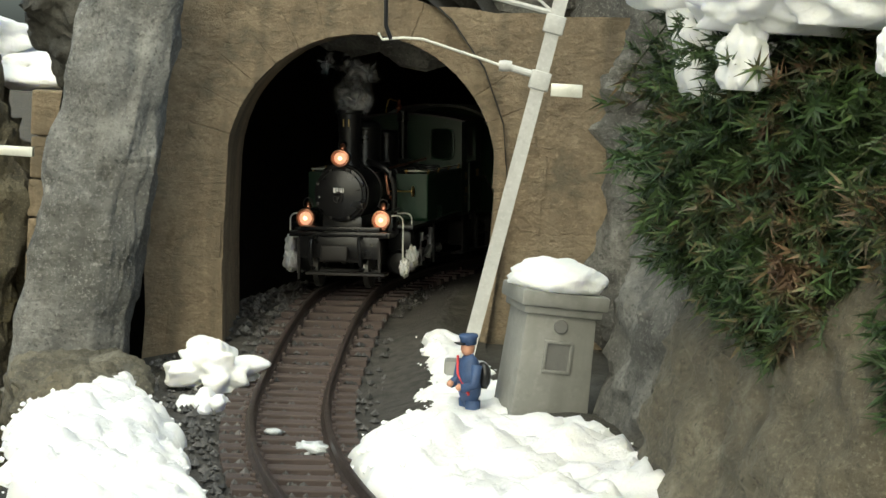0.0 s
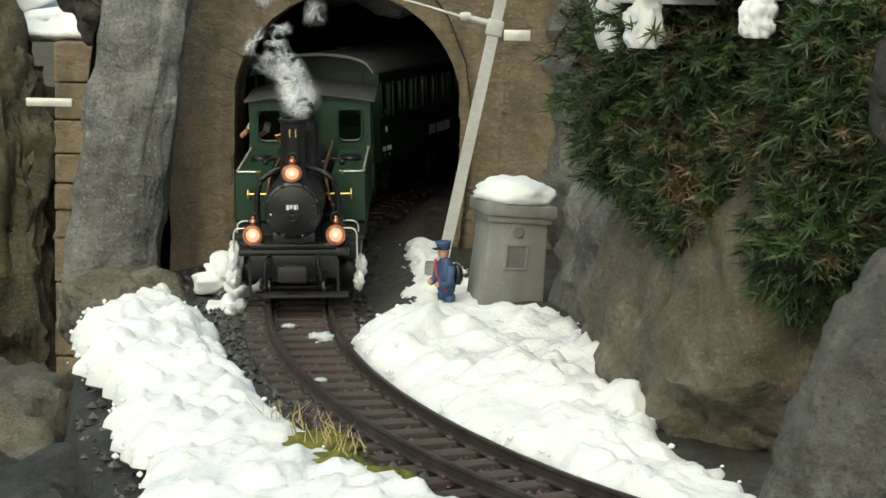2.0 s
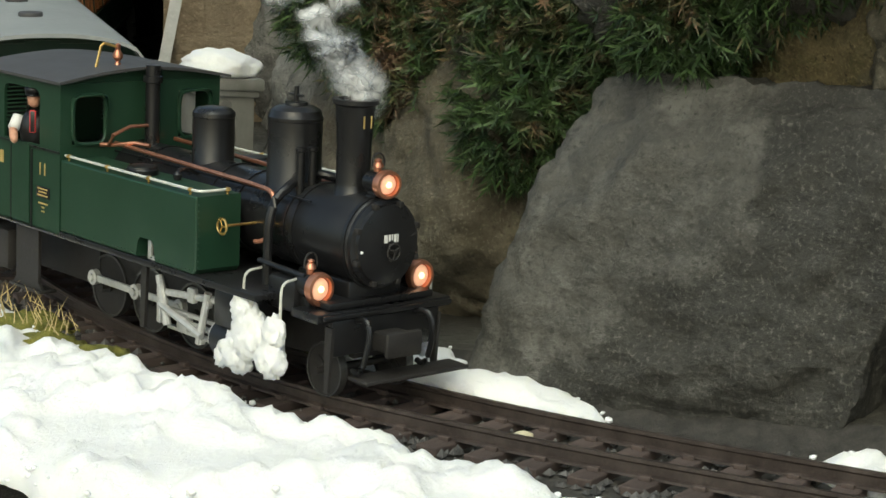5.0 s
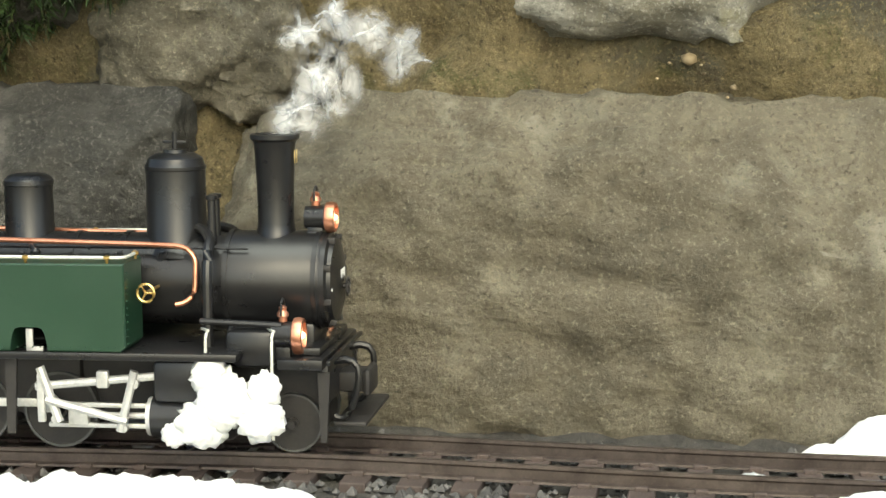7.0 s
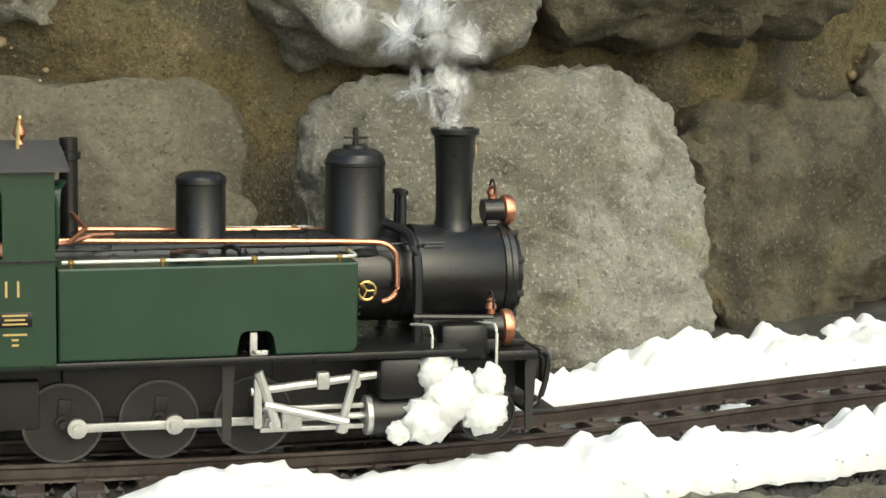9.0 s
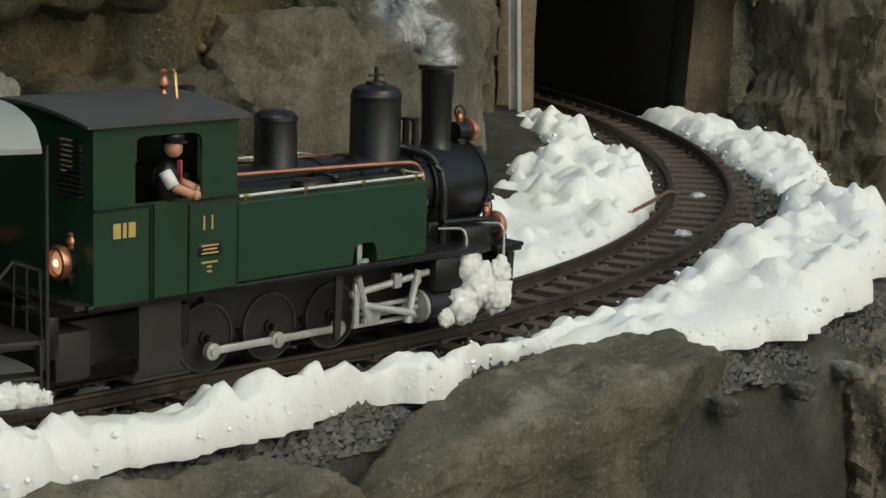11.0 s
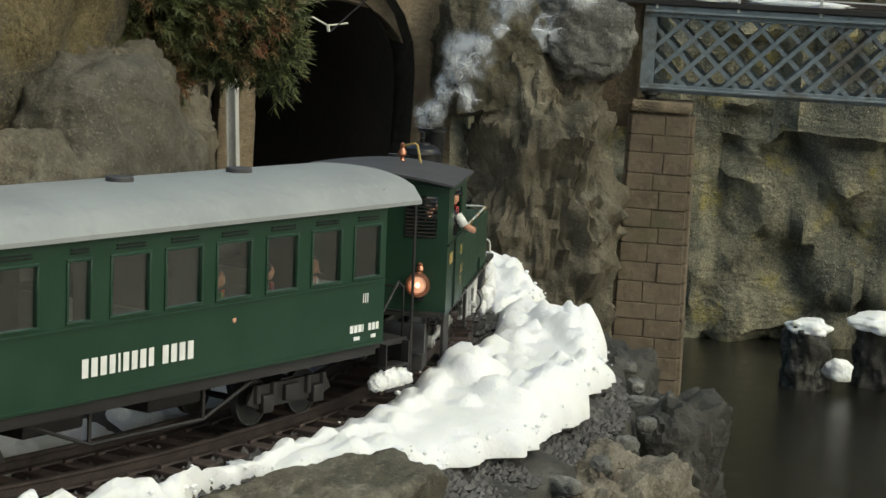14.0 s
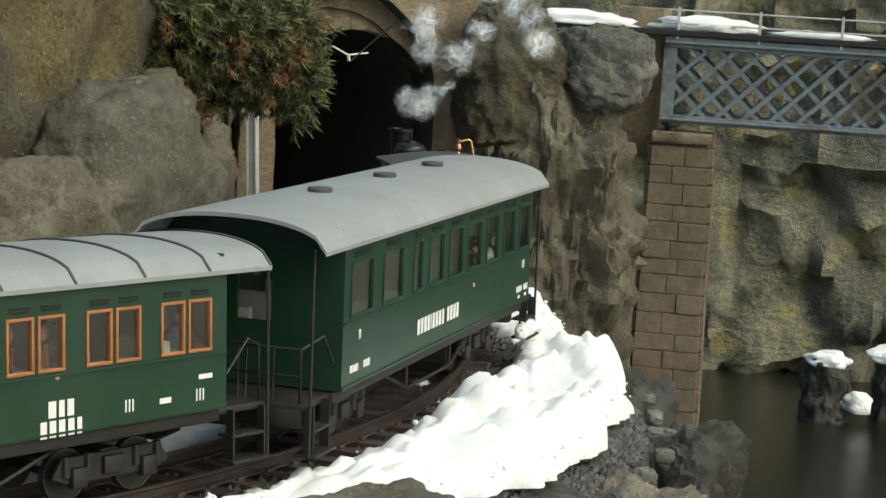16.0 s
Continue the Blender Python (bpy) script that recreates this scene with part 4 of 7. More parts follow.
def lamp(parent, c, face, lit=True):
    """A round locomotive lamp with a copper rim and a chimney; face is +1 to the front, -1 to the rear."""
    x, y, z = c
    bm = bmesh.new()
    lathe(bm, [(0.0062, 0), (0.0066, 0.011 * face)], c, "x")
    box(bm, (x + 0.005 * face, y, z - 0.008), (0.008, 0.007, 0.007), 0.0008)
    body = part("lamp", bm, BLACK, parent, "round black lamp with a copper rim")
    bm = bmesh.new()
    lathe(bm, [(0.0060, 0.0095 * face), (0.0082, 0.0105 * face), (0.0086, 0.0125 * face), (0.0080, 0.0150 * face), (0.0064, 0.0152 * face), (0.0060, 0.0130 * face)], c, "x", 24)
    part("rim", bm, COPPER, body, "copper rim")
    bm = bmesh.new()
    lathe(bm, [(0.0062, 0.0125 * face), (0.0050, 0.0136 * face), (0.0018, 0.0142 * face)], c, "x", 24)
    part("lens", bm, LENS if lit else COPPER, body, "glowing warm lens" if lit else "copper lens cover")
    if lit:
        bm = bmesh.new()
        blob(bm, (x + 0.0140 * face, y, z), 0.0019, 1, 2, 0.0)
        part("bulb", bm, BULB, body, "bright bulb")
    bm = bmesh.new()
    lathe(bm, [(0.0022, 0.0064), (0.0022, 0.0085), (0.0030, 0.0090), (0.0028, 0.0105), (0.0018, 0.0118), (0.0022, 0.0130), (0.0008, 0.0140)], (x + 0.005 * face, y, z), "z", 12)
    part("chimney", bm, COPPER, body, "copper lamp chimney")
    bm = bmesh.new()
    tube(bm, [(x + 0.005 * face, y + 0.0042 * math.cos(a), z + 0.0115 + 0.0055 * math.sin(a)) for a in [math.pi * i / 8 for i in range(-1, 10)]], 0.0006, 6)
    part("handle", bm, IRON, body)
    return body


def wheelset(parent, x, r, spokes=9):
    """An axle with its two wheels, turning about its own middle."""
    ax = new("wheelset")
    ax.parent = parent
    ax.matrix_basis = pose(x, 0, r)
    bm = bmesh.new()
    lathe(bm, [(0.002, -0.03), (0.002, 0.03)], (0, 0, 0), "y", 10)
    part("axle", bm, IRON, ax)
    for q in (-1, 1):
        bm = bmesh.new()
        y = q * 0.0225
        lathe(bm, [(r * 0.93, y - 0.0022), (r, y - 0.0022), (r, y + 0.0022), (r * 0.93, y + 0.0022)], (0, 0, 0), "y", 32, ring=True)
        wheel = part("wheel", bm, TYRE, ax, "steel tyre")
        bm = bmesh.new()
        lathe(bm, [(r * 0.2, y - 0.003), (r * 0.2, y + 0.003)], (0, 0, 0), "y", 12)
        lathe(bm, [(r * 0.94, y - 0.0012), (r * 0.94, y + 0.0012)], (0, 0, 0), "y", 24)
        for k in range(spokes):
            a = 2 * math.pi * k / spokes
            tube(bm, [(0, y, 0), (r * 0.85 * math.cos(a), y, r * 0.85 * math.sin(a))], 0.0012, 6)
        box(bm, (r * 0.35 * q, y, 0), (r * 0.5, 0.004, r * 0.35), 0.001)
        part("wheel_centre", bm, IRON, ax)
    return ax


def doll(parent, c, turn, coat, arms, scale=1.0, cap=None):
    """A small painted figure, plain, down to the hips."""
    bm = bmesh.new()
    blob(bm, (0, 0, 0.010), Vector((0.0062, 0.0085, 0.0125)), 1, 2, 0.06, idx=0)
    blob(bm, (0.003, 0, 0.0275), Vector((0.0042, 0.0036, 0.0052)), 2, 2, 0.04, idx=1)
    if cap:
        lathe(bm, [(0.0046, 0.0300), (0.0050, 0.0330), (0.0048, 0.0345), (0.0010, 0.0350)], (0.0028, 0, 0), "z", 14, idx=3)
        box(bm, (0.0068, 0, 0.0302), (0.004, 0.006, 0.0008), idx=3)
    else:
        blob(bm, (0.0015, 0, 0.0295), Vector((0.0044, 0.0041, 0.0044)), 3, 2, 0.1, idx=3)
    box(bm, (0.0058, 0, 0.015), (0.0022, 0.0034, 0.013), 0.0006, idx=2)
    for q in (-1, 1):
        tube(bm, [(0.0, q * 0.0085, 0.017), (0.004, q * 0.0105, 0.010)], 0.0030, 8, idx=arms)
        tube(bm, [(0.004, q * 0.0105, 0.010), (0.012, q * 0.0085, 0.0065)], 0.0022, 8, idx=1)
        blob(bm, (0.0135, q * 0.008, 0.006), 0.0024, 5, 1, 0.1, idx=1)
    bmesh.ops.transform(bm, matrix=pose(*c, 0, 0, turn) @ Matrix.Scale(scale, 4), verts=bm.verts)
    return part("figure", bm, [coat, SKIN, FIG_RED, BLACK, FIG_WHITE], parent, "small painted figure", smooth=True)


def lift_boiler(lo):
    """Sets boiler, tanks and lamps a little higher over the frame, with the tops of chimney and domes kept."""
    for ob in list(lo.children):
        if ob.name.startswith(("wheel", "coupling_rod", "axle", "driv")):
            continue
        if ob.matrix_basis.translation.length > 1e-6:
            z = ob.matrix_basis.translation.z
            ob.location.z = z + float(np.interp(z, LIFT_Z, LIFT_BY))
        elif ob.type == "MESH":
            for v in ob.data.vertices:
                v.co.z += float(np.interp(v.co.z, LIFT_Z, LIFT_BY))
        for sub_part in ob.children:
            if ob.matrix_basis.translation.length > 1e-6:
                continue
            if sub_part.matrix_basis.translation.length > 1e-6:
                z = sub_part.matrix_basis.translation.z
                sub_part.location.z = z + float(np.interp(z, LIFT_Z, LIFT_BY))
            elif sub_part.type == "MESH":
                for v in sub_part.data.vertices:
                    v.co.z += float(np.interp(v.co.z, LIFT_Z, LIFT_BY))


LIFT_Z, LIFT_BY = [0.030, 0.050, 0.100, 0.130, 0.155], [0.0, 0.0045, 0.0060, 0.0030, 0.0]


def locomotive():
    lo = empty("steam_locomotive", "dark green and black model steam locomotive with copper lamps", "steam locomotive")
    lo.scale = (0.957, 0.957, 0.957)
    # frame and running board
    bm = bmesh.new()
    for q in (-1, 1):
        slab(bm, [(-0.305, 0.022), (-0.305, 0.046), (0.028, 0.046), (0.028, 0.026), (0.012, 0.020), (-0.05, 0.016), (-0.21, 0.016), (-0.24, 0.022)], q * 0.018 - 0.001, q * 0.018 + 0.001)
    for x in (-0.30, -0.26, -0.20, -0.06, 0.0, 0.026):
        box(bm, (x, 0, 0.030), (0.004, 0.036, 0.014))
    part("frame", bm, IRON, lo)
    bm = bmesh.new()
    box(bm, (-0.150, 0, 0.0478), (0.284, 0.112, 0.003), 0.0006)
    box(bm, (0.010, 0, 0.0478), (0.036, 0.070, 0.003), 0.0006)
    box(bm, (0.020, 0, 0.0440), (0.022, 0.090, 0.004), 0.0006)
    part("running_board", bm, BLACK, lo, "black running board")
    bm = bmesh.new()
    box(bm, (-0.145, 0, 0.035), (0.10, 0.046, 0.03), 0.002)
    box(bm, (-0.25, 0, 0.027), (0.09, 0.05, 0.022), 0.002)
    part("ash_pan", bm, IRON, lo)
    # boiler
    bm = bmesh.new()
    lathe(bm, [(0.0215, -0.205), (0.0222, -0.205), (0.0222, -0.022), (0.0235, -0.0215), (0.0235, 0.024), (0.0225, 0.0255)], (0, 0, 0.0765), "x", 40)
    part("boiler", bm, BLACK, lo, "black boiler barrel")
    for x in (-0.17, -0.10, -0.075, -0.03, -0.0215, 0.0225):
        bm = bmesh.new()
        r = 0.0226 if x < -0.022 else 0.0239
        lathe(bm, [(r - 0.001, x - 0.0012), (r + 0.0003, x - 0.0012), (r + 0.0003, x + 0.0012), (r - 0.001, x + 0.0012)], (0, 0, 0.0765), "x", 40)
        part("boiler_band", bm, BLACK, lo)
    bm = bmesh.new()
    box(bm, (0.0, 0, 0.051), (0.044, 0.036, 0.014), 0.002)
    part("smokebox_saddle", bm, BLACK, lo)
    bm = bmesh.new()
    lathe(bm, [(0.0228, 0.0245), (0.0228, 0.0275), (0.0205, 0.0285), (0.0200, 0.0305), (0.0120, 0.0325), (0.0005, 0.0333)], (0, 0, 0.0765), "x", 40)
    door = part("smokebox_door", bm, BLACK, lo, "round black smokebox door")
    bm = bmesh.new()
    for k in range(8):
        a = math.pi * (k + 0.5) / 4
        box(bm, (0.029, 0.0212 * math.cos(a), 0.0765 + 0.0212 * math.sin(a)), (0.004, 0.003, 0.003), 0.0005)
    part("door_clamp", bm, IRON, door)
    bm = bmesh.new()
    tube(bm, [(0.0355, 0.0042 * math.cos(a), 0.0735 + 0.0042 * math.sin(a)) for a in [2 * math.pi * i / 16 for i in range(17)]], 0.0006, 6)
    tube(bm, [(0.0325, 0, 0.0735), (0.0365, 0, 0.0735)], 0.0012, 8)
    for k in range(3):
        a = 2 * math.pi * k / 3 + 0.5
        tube(bm, [(0.0355, 0, 0.0735), (0.0355, 0.0042 * math.cos(a), 0.0735 + 0.0042 * math.sin(a))], 0.0005, 5)
    part("door_handwheel", bm, IRON, door)
    bm = bmesh.new()
    tube(bm, [(0.0330, -0.002, 0.0765), (0.0305, 0.0185, 0.0805)], 0.0009, 6)
    part("door_hinge", bm, IRON, door)
    bm = bmesh.new()
    blob(bm, (0.030, -0.0175, 0.0740), 0.0014, 1, 2, 0)
    part("door_knob", bm, WHITE, door, "small white knob")
    bars([0.0022, 0.0016, 0.0007, 0.0018, 0.0007], 0.0042, 0.0006, (0.0330, 0, 0.0800), FRONT, WHITE, door, "name_mark")
    # chimney and domes
    bm = bmesh.new()
    lathe(bm, [(0.0150, 0.0925), (0.0130, 0.0945), (0.0100, 0.0985), (0.0090, 0.1040), (0.0092, 0.125), (0.0102, 0.147), (0.0106, 0.1495), (0.0122, 0.1510), (0.0122, 0.1535), (0.0098, 0.1540), (0.0090, 0.1500), (0.0086, 0.1450)], (0, 0, 0), "z", 32)
    ch = part("smoke_pipe", bm, BLACK, lo, "tapered black chimney")
    block_text("11", 0.0095, (0.0104, 0, 0.1405), FRONT, GOLD, ch, "number")
    bm = bmesh.new()
    lathe(bm, [(0.0205, 0.0885), (0.0170, 0.0925), (0.0150, 0.0960), (0.0148, 0.1335), (0.0152, 0.1340), (0.0152, 0.1358), (0.0146, 0.1363), (0.0135, 0.1400), (0.0100, 0.1425), (0.0062, 0.1430), (0.0060, 0.1448), (0.0014, 0.1450), (0.0013, 0.1545), (0.0003, 0.1548)], (-0.0505, 0, 0), "z", 32)
    box(bm, (-0.0505, 0, 0.1490), (0.012, 0.0016, 0.0016), 0.0003)
    part("steam_dome", bm, BLACK, lo, "tall black steam dome")
    bm = bmesh.new()
    lathe(bm, [(0.0170, 0.0885), (0.0140, 0.0920), (0.0122, 0.0950), (0.0120, 0.1245), (0.0125, 0.1250), (0.0123, 0.1275), (0.0100, 0.1300), (0.0060, 0.1310), (0.0005, 0.1312)], (-0.1265, 0, 0), "z", 32)
    part("sand_dome", bm, BLACK, lo, "short black sand dome")
    bm = bmesh.new()
    lathe(bm, [(0.0060, 0.088), (0.0050, 0.094), (0.0044, 0.1000), (0.0044, 0.138), (0.0058, 0.1385), (0.0058, 0.1425), (0.0044, 0.143), (0.0044, 0.150), (0.0005, 0.1505)], (-0.189, 0, 0), "z", 20)
    part("whistle_pipe", bm, BLACK, lo)
    for y in (-0.004, 0.004):
        bm = bmesh.new()
        lathe(bm, [(0.0024, 0.093), (0.0020, 0.118), (0.0030, 0.1185), (0.0030, 0.1205), (0.0010, 0.121)], (-0.0295, y - 0.008, 0), "z", 12)
        part("safety_valve", bm, BLACK, lo)
    # pipes on the boiler
    for q in (-1, 1):
        bm = bmesh.new()
        tube(bm, bent((-0.046, q * 0.004, 0.103), (-0.034, q * 0.006, 0.103), (-0.029, q * 0.020, 0.0985)) + bent((-0.028, q * 0.022, 0.0975), (-0.027, q * 0.033, 0.094), (-0.027, q * 0.034, 0.078)) + [(-0.027, q * 0.034, 0.042)], 0.0026, 10)
        part("steam_pipe", bm, BLACK, lo, "bent black steam pipe")
        bm = bmesh.new()
        tube(bm, [(-0.196, q * 0.021, 0.0985), (-0.06, q * 0.0215, 0.0955)] + bent((-0.045, q * 0.0225, 0.095), (-0.036, q * 0.023, 0.0945), (-0.035, q * 0.0245, 0.087)) + bent((-0.035, q * 0.026, 0.077), (-0.035, q * 0.028, 0.0685), (-0.044, q * 0.030, 0.068)), 0.0013, 8)
        part("feed_pipe", bm, COPPER, lo, "polished copper pipe")
        bm = bmesh.new()
        tube(bm, [(-0.20, q * 0.0185, 0.0935), (-0.01, q * 0.0195, 0.0935)], 0.0006, 6)
        for x in (-0.16, -0.09, -0.02):
            blob(bm, (x, q * 0.019, 0.0933), 0.0011, 1, 1, 0)
        part("boiler_handrail", bm, BLACK, lo)
        bm = bmesh.new()
        tube(bm, [(-0.0545 + 0.0042 * math.cos(a), q * 0.044, 0.0755 + 0.0042 * math.sin(a)) for a in [2 * math.pi * i / 16 for i in range(17)]], 0.0007, 6)
        tube(bm, [(-0.0545, q * 0.022, 0.0755), (-0.0545, q * 0.044, 0.0755)], 0.0008, 6)
        for k in range(3):
            a = 2 * math.pi * k / 3
            tube(bm, [(-0.0545, q * 0.044, 0.0755), (-0.0545 + 0.0042 * math.cos(a), q * 0.044, 0.0755 + 0.0042 * math.sin(a))], 0.0005, 5)
        part("valve_wheel", bm, BRASS, lo, "brass valve handwheel")
        bm = bmesh.new()
        tube(bm, bent((-0.118, q * 0.016, 0.092), (-0.118, q * 0.03, 0.098), (-0.112, q * 0.034, 0.093)), 0.0013, 8)
        lathe(bm, [(0.002, 0.0905), (0.0026, 0.0935), (0.0012, 0.095)], (-0.112, q * 0.034, 0), "z", 10)
        part("sand_pipe", bm, BLACK, lo)
    bm = bmesh.new()
    tube(bm, [(-0.198, -0.030, 0.098), (-0.19, -0.026, 0.0985), (-0.18, -0.018, 0.1005), (-0.17, -0.014, 0.100)], 0.0013, 8)
    tube(bm, [(-0.192, -0.028, 0.098), (-0.184, -0.030, 0.106), (-0.188, -0.016, 0.110), (-0.188, 0.0, 0.110)], 0.0013, 8)
    part("whistle_feed", bm, COPPER, lo, "copper pipe loop")
    # side tanks
    for q in (-1, 1):
        y0, y1 = q * 0.027, q * 0.056
        bm = bmesh.new()
        notch = [(-0.118, 0.0495), (-0.118, 0.0580), (-0.1165, 0.0605), (-0.1140, 0.0615), (-0.1045, 0.0615), (-0.1020, 0.0605), (-0.1005, 0.0580), (-0.1005, 0.0495)]
        slab(bm, [(-0.199, 0.0495)] + notch + [(-0.0640, 0.0495), (-0.0615, 0.0520), (-0.0615, 0.0905), (-0.199, 0.0905)], y0, y1)
        bmesh.ops.bevel(bm, geom=[e for e in bm.edges if abs(e.verts[0].co.y - e.verts[1].co.y) < 1e-6 and abs(e.verts[0].co.y - y1) < 1e-6], offset=0.0008, segments=1, affect="EDGES")
        tank = part("side_tank", bm, GREEN, lo, "dark green side tank")
        bm = bmesh.new()
        for i in range(11):
            blob(bm, (-0.0605, y0 + (y1 - y0) * 0.96, 0.0535 + 0.0033 * i), 0.0005, i, 1, 0)
        for i in range(36):
            blob(bm, (-0.196 + 0.0037 * i, y1 + q * 0.0001, 0.0515), 0.00045, i, 1, 0)
        part("rivets", bm, GREEN, tank)
        bm = bmesh.new()
        tube(bm, [(-0.197, q * 0.054, 0.0932), (-0.068, q * 0.054, 0.0932)] + bent((-0.066, q * 0.054, 0.0932), (-0.0615, q * 0.054, 0.0932), (-0.0615, q * 0.048, 0.0932)) + [(-0.0615, q * 0.034, 0.0932)], 0.0008, 8)
        part("tank_rail", bm, PALE_BAR, tank, "pale grab rail")
        for x, y in ((-0.193, 0.054), (-0.152, 0.054), (-0.110, 0.054), (-0.070, 0.054), (-0.0615, 0.036)):
            bm = bmesh.new()
            lathe(bm, [(0.0006, 0.0905), (0.0008, 0.0920), (0.0017, 0.0927), (0.0017, 0.0938), (0.0005, 0.0944)], (x, q * y, 0), "z", 10)
            part("rail_knob", bm, BRASS, tank, "brass rail knob")
        bm = bmesh.new()
        lathe(bm, [(0.0092, 0.0905), (0.0094, 0.0932), (0.0088, 0.0938), (0.0086, 0.0950), (0.0005, 0.0958)], (-0.138, q * 0.040, 0), "z", 24)
        part("filler_lid", bm, BLACK, tank)
        m = SIDE_R if q < 0 else SIDE_L
        w = y1 + q * 0.0003
        block_text("11", 0.0105, (-0.2190, w, 0.0820), m, GOLD, tank, "number")
        bm = bmesh.new()
        box(bm, (-0.2180, w, 0.0690), (0.0150, 0.0004, 0.0065), 0.0002)
        pl = part("maker_plate", bm, BLACK, tank, "small dark maker's plate")
        for k in range(3):
            bars([0.011 - 0.002 * (k % 2)], 0.0008, 0, (-0.2180, w + q * 0.0004, 0.0710 - 0.0019 * k), m, GOLD, tank, "plate_line")
        for k, wd in enumerate((0.0105, 0.003, 0.003)):
            bars([wd], 0.0009, 0, (-0.2180, w, 0.0625 - 0.0023 * k), m, GOLD, tank, "data_line")
    # cab
    Z0, Z1, X0, X1, W = 0.0475, 0.139, -0.289, -0.200, 0.056
    cab = new("cab")
    cab.parent = lo
    for q in (-1, 1):
        bm = bmesh.new()
        y0, y1 = q * (W - 0.002), q * W
        slab(bm, [(X0, Z0), (X1, Z0), (X1, 0.0955), (X0, 0.0955)], y0, y1)
        slab(bm, [(X0, 0.0955), (-0.2643, 0.0955), (-0.2643, 0.1265), (-0.2628, 0.1300), (-0.2593, 0.1315), (X0, 0.1315)], y0, y1)
        slab(bm, [(-0.2229, 0.0955), (X1, 0.0955), (X1, 0.1315), (-0.2279, 0.1315), (-0.2244, 0.1300), (-0.2229, 0.1265)], y0, y1)
        slab(bm, [(X0, 0.1315), (X1, 0.1315), (X1, Z1), (X0, Z1)], y0, y1)
        part("side_wall", bm, GREEN, cab, "dark green cab side with a window")
        bm = bmesh.new()
        slab(bm, [(-0.2534, 0.0490), (-0.2330, 0.0490), (-0.2330, 0.0950), (-0.2534, 0.0950)], y1, y1 + q * 0.0012)
        part("cab_door", bm, GREEN, cab)
        bm = bmesh.new()
        for x in (-0.2550, -0.2312):
            box(bm, (x, y1 + q * 0.0002, 0.0700), (0.0012, 0.0012, 0.045))
        box(bm, ((X0 + X1) / 2, y1 + q * 0.0004, 0.0942), (X1 - X0, 0.0012, 0.0010))
        part("beading", bm, BLACK, cab)
        bars([0.0045, 0.0022, 0.0042], 0.0075, 0.0012, (-0.2710, y1 + q * 0.0004, 0.0835), SIDE_R if q < 0 else SIDE_L, GOLD, cab, "owner_mark")
    for x, rear in ((X1, False), (X0, True)):
        bm = bmesh.new()
        d = 0.002 if not rear else -0.002
        def yz(y0, y1, z0, z1):
            box(bm, (x - d / 2, (y0 + y1) / 2, (z0 + z1) / 2), (0.002, y1 - y0, z1 - z0))
        yz(-W + 0.002, W - 0.002, Z0, 0.0985)
        yz(-W + 0.002, W - 0.002, 0.1300, Z1 - 0.001)
        for a, b in ((-W + 0.002, -0.048), (-0.026, 0.026), (0.048, W - 0.002)):
            yz(a, b, 0.0985, 0.1300)
        part("rear_wall" if rear else "front_wall", bm, GREEN, cab)
        for q in (-1, 1):
            bm = bmesh.new()
            if rear:
                for k in range(11):
                    box(bm, (x - 0.0008, q * 0.037, 0.1000 + 0.0028 * k), (0.0022, 0.021, 0.0013), m=None)
                part("louvre", bm, IRON, cab)
            else:
                ring = [(x + 0.0012, q * 0.037 + 0.0113 * math.copysign(abs(math.cos(a)) ** 0.45, math.cos(a)), 0.1143 + 0.0160 * math.copysign(abs(math.sin(a)) ** 0.45, math.sin(a))) for a in [2 * math.pi * i / 40 for i in range(41)]]
                tube(bm, ring, 0.0013, 6)
                part("window_rim", bm, GREEN, cab)
                bm = bmesh.new()
                prof = [(x, q * 0.037 + 0.0122 * math.copysign(abs(math.cos(a)) ** 0.45, math.cos(a)), 0.1200 + 0.0112 * abs(math.sin(a)) ** 0.45) for a in [math.pi * i / 12 for i in range(13)]]
                pa = [bm.verts.new(p) for p in prof]
                pb = [bm.verts.new((p[0] + 0.007 - 0.004 * abs(math.cos(math.pi * i / 12)), p[1], p[2])) for i, p in enumerate(prof)]
                pc = [bm.verts.new((p[0] + 0.007 - 0.004 * abs(math.cos(math.pi * i / 12)), p[1] * 0.97 + q * 0.0012, p[2] - 0.0008)) for i, p in enumerate(prof)]
                for i in range(12):
                    bm.faces.new((pa[i], pa[i + 1], pb[i + 1], pb[i]))
                    bm.faces.new((pb[i], pb[i + 1], pc[i + 1], pc[i]))
                part("window_hood", bm, GREEN, cab, "green window hood")
    bm = bmesh.new()
    n = 14
    top, low = [], []
    for x in (X0 - 0.006, X1 + 0.006):
        top.append([bm.verts.new((x, (W + 0.004) * (-1 + 2 * i / n), Z1 + 0.0080 * (1 - abs(-1 + 2 * i / n) ** 1.7) + 0.0012)) for i in range(n + 1)])
        low.append([bm.verts.new((x, (W + 0.004) * (-1 + 2 * i / n), Z1 + 0.0080 * (1 - abs(-1 + 2 * i / n) ** 1.7) - 0.0008)) for i in range(n + 1)])
    for i in range(n):
        bm.faces.new((top[0][i], top[0][i + 1], top[1][i + 1], top[1][i]))
        bm.faces.new((low[0][i], low[1][i], low[1][i + 1], low[0][i + 1]))
        for k in (0, 1):
            bm.faces.new((top[k][i], top[k][i + 1], low[k][i + 1], low[k][i]))
    for i in (0, n):
        bm.faces.new((top[0][i], top[1][i], low[1][i], low[0][i]))
    part("cab_roof", bm, ROOF, cab, "gently arched dark cab roof")
    bm = bmesh.new()
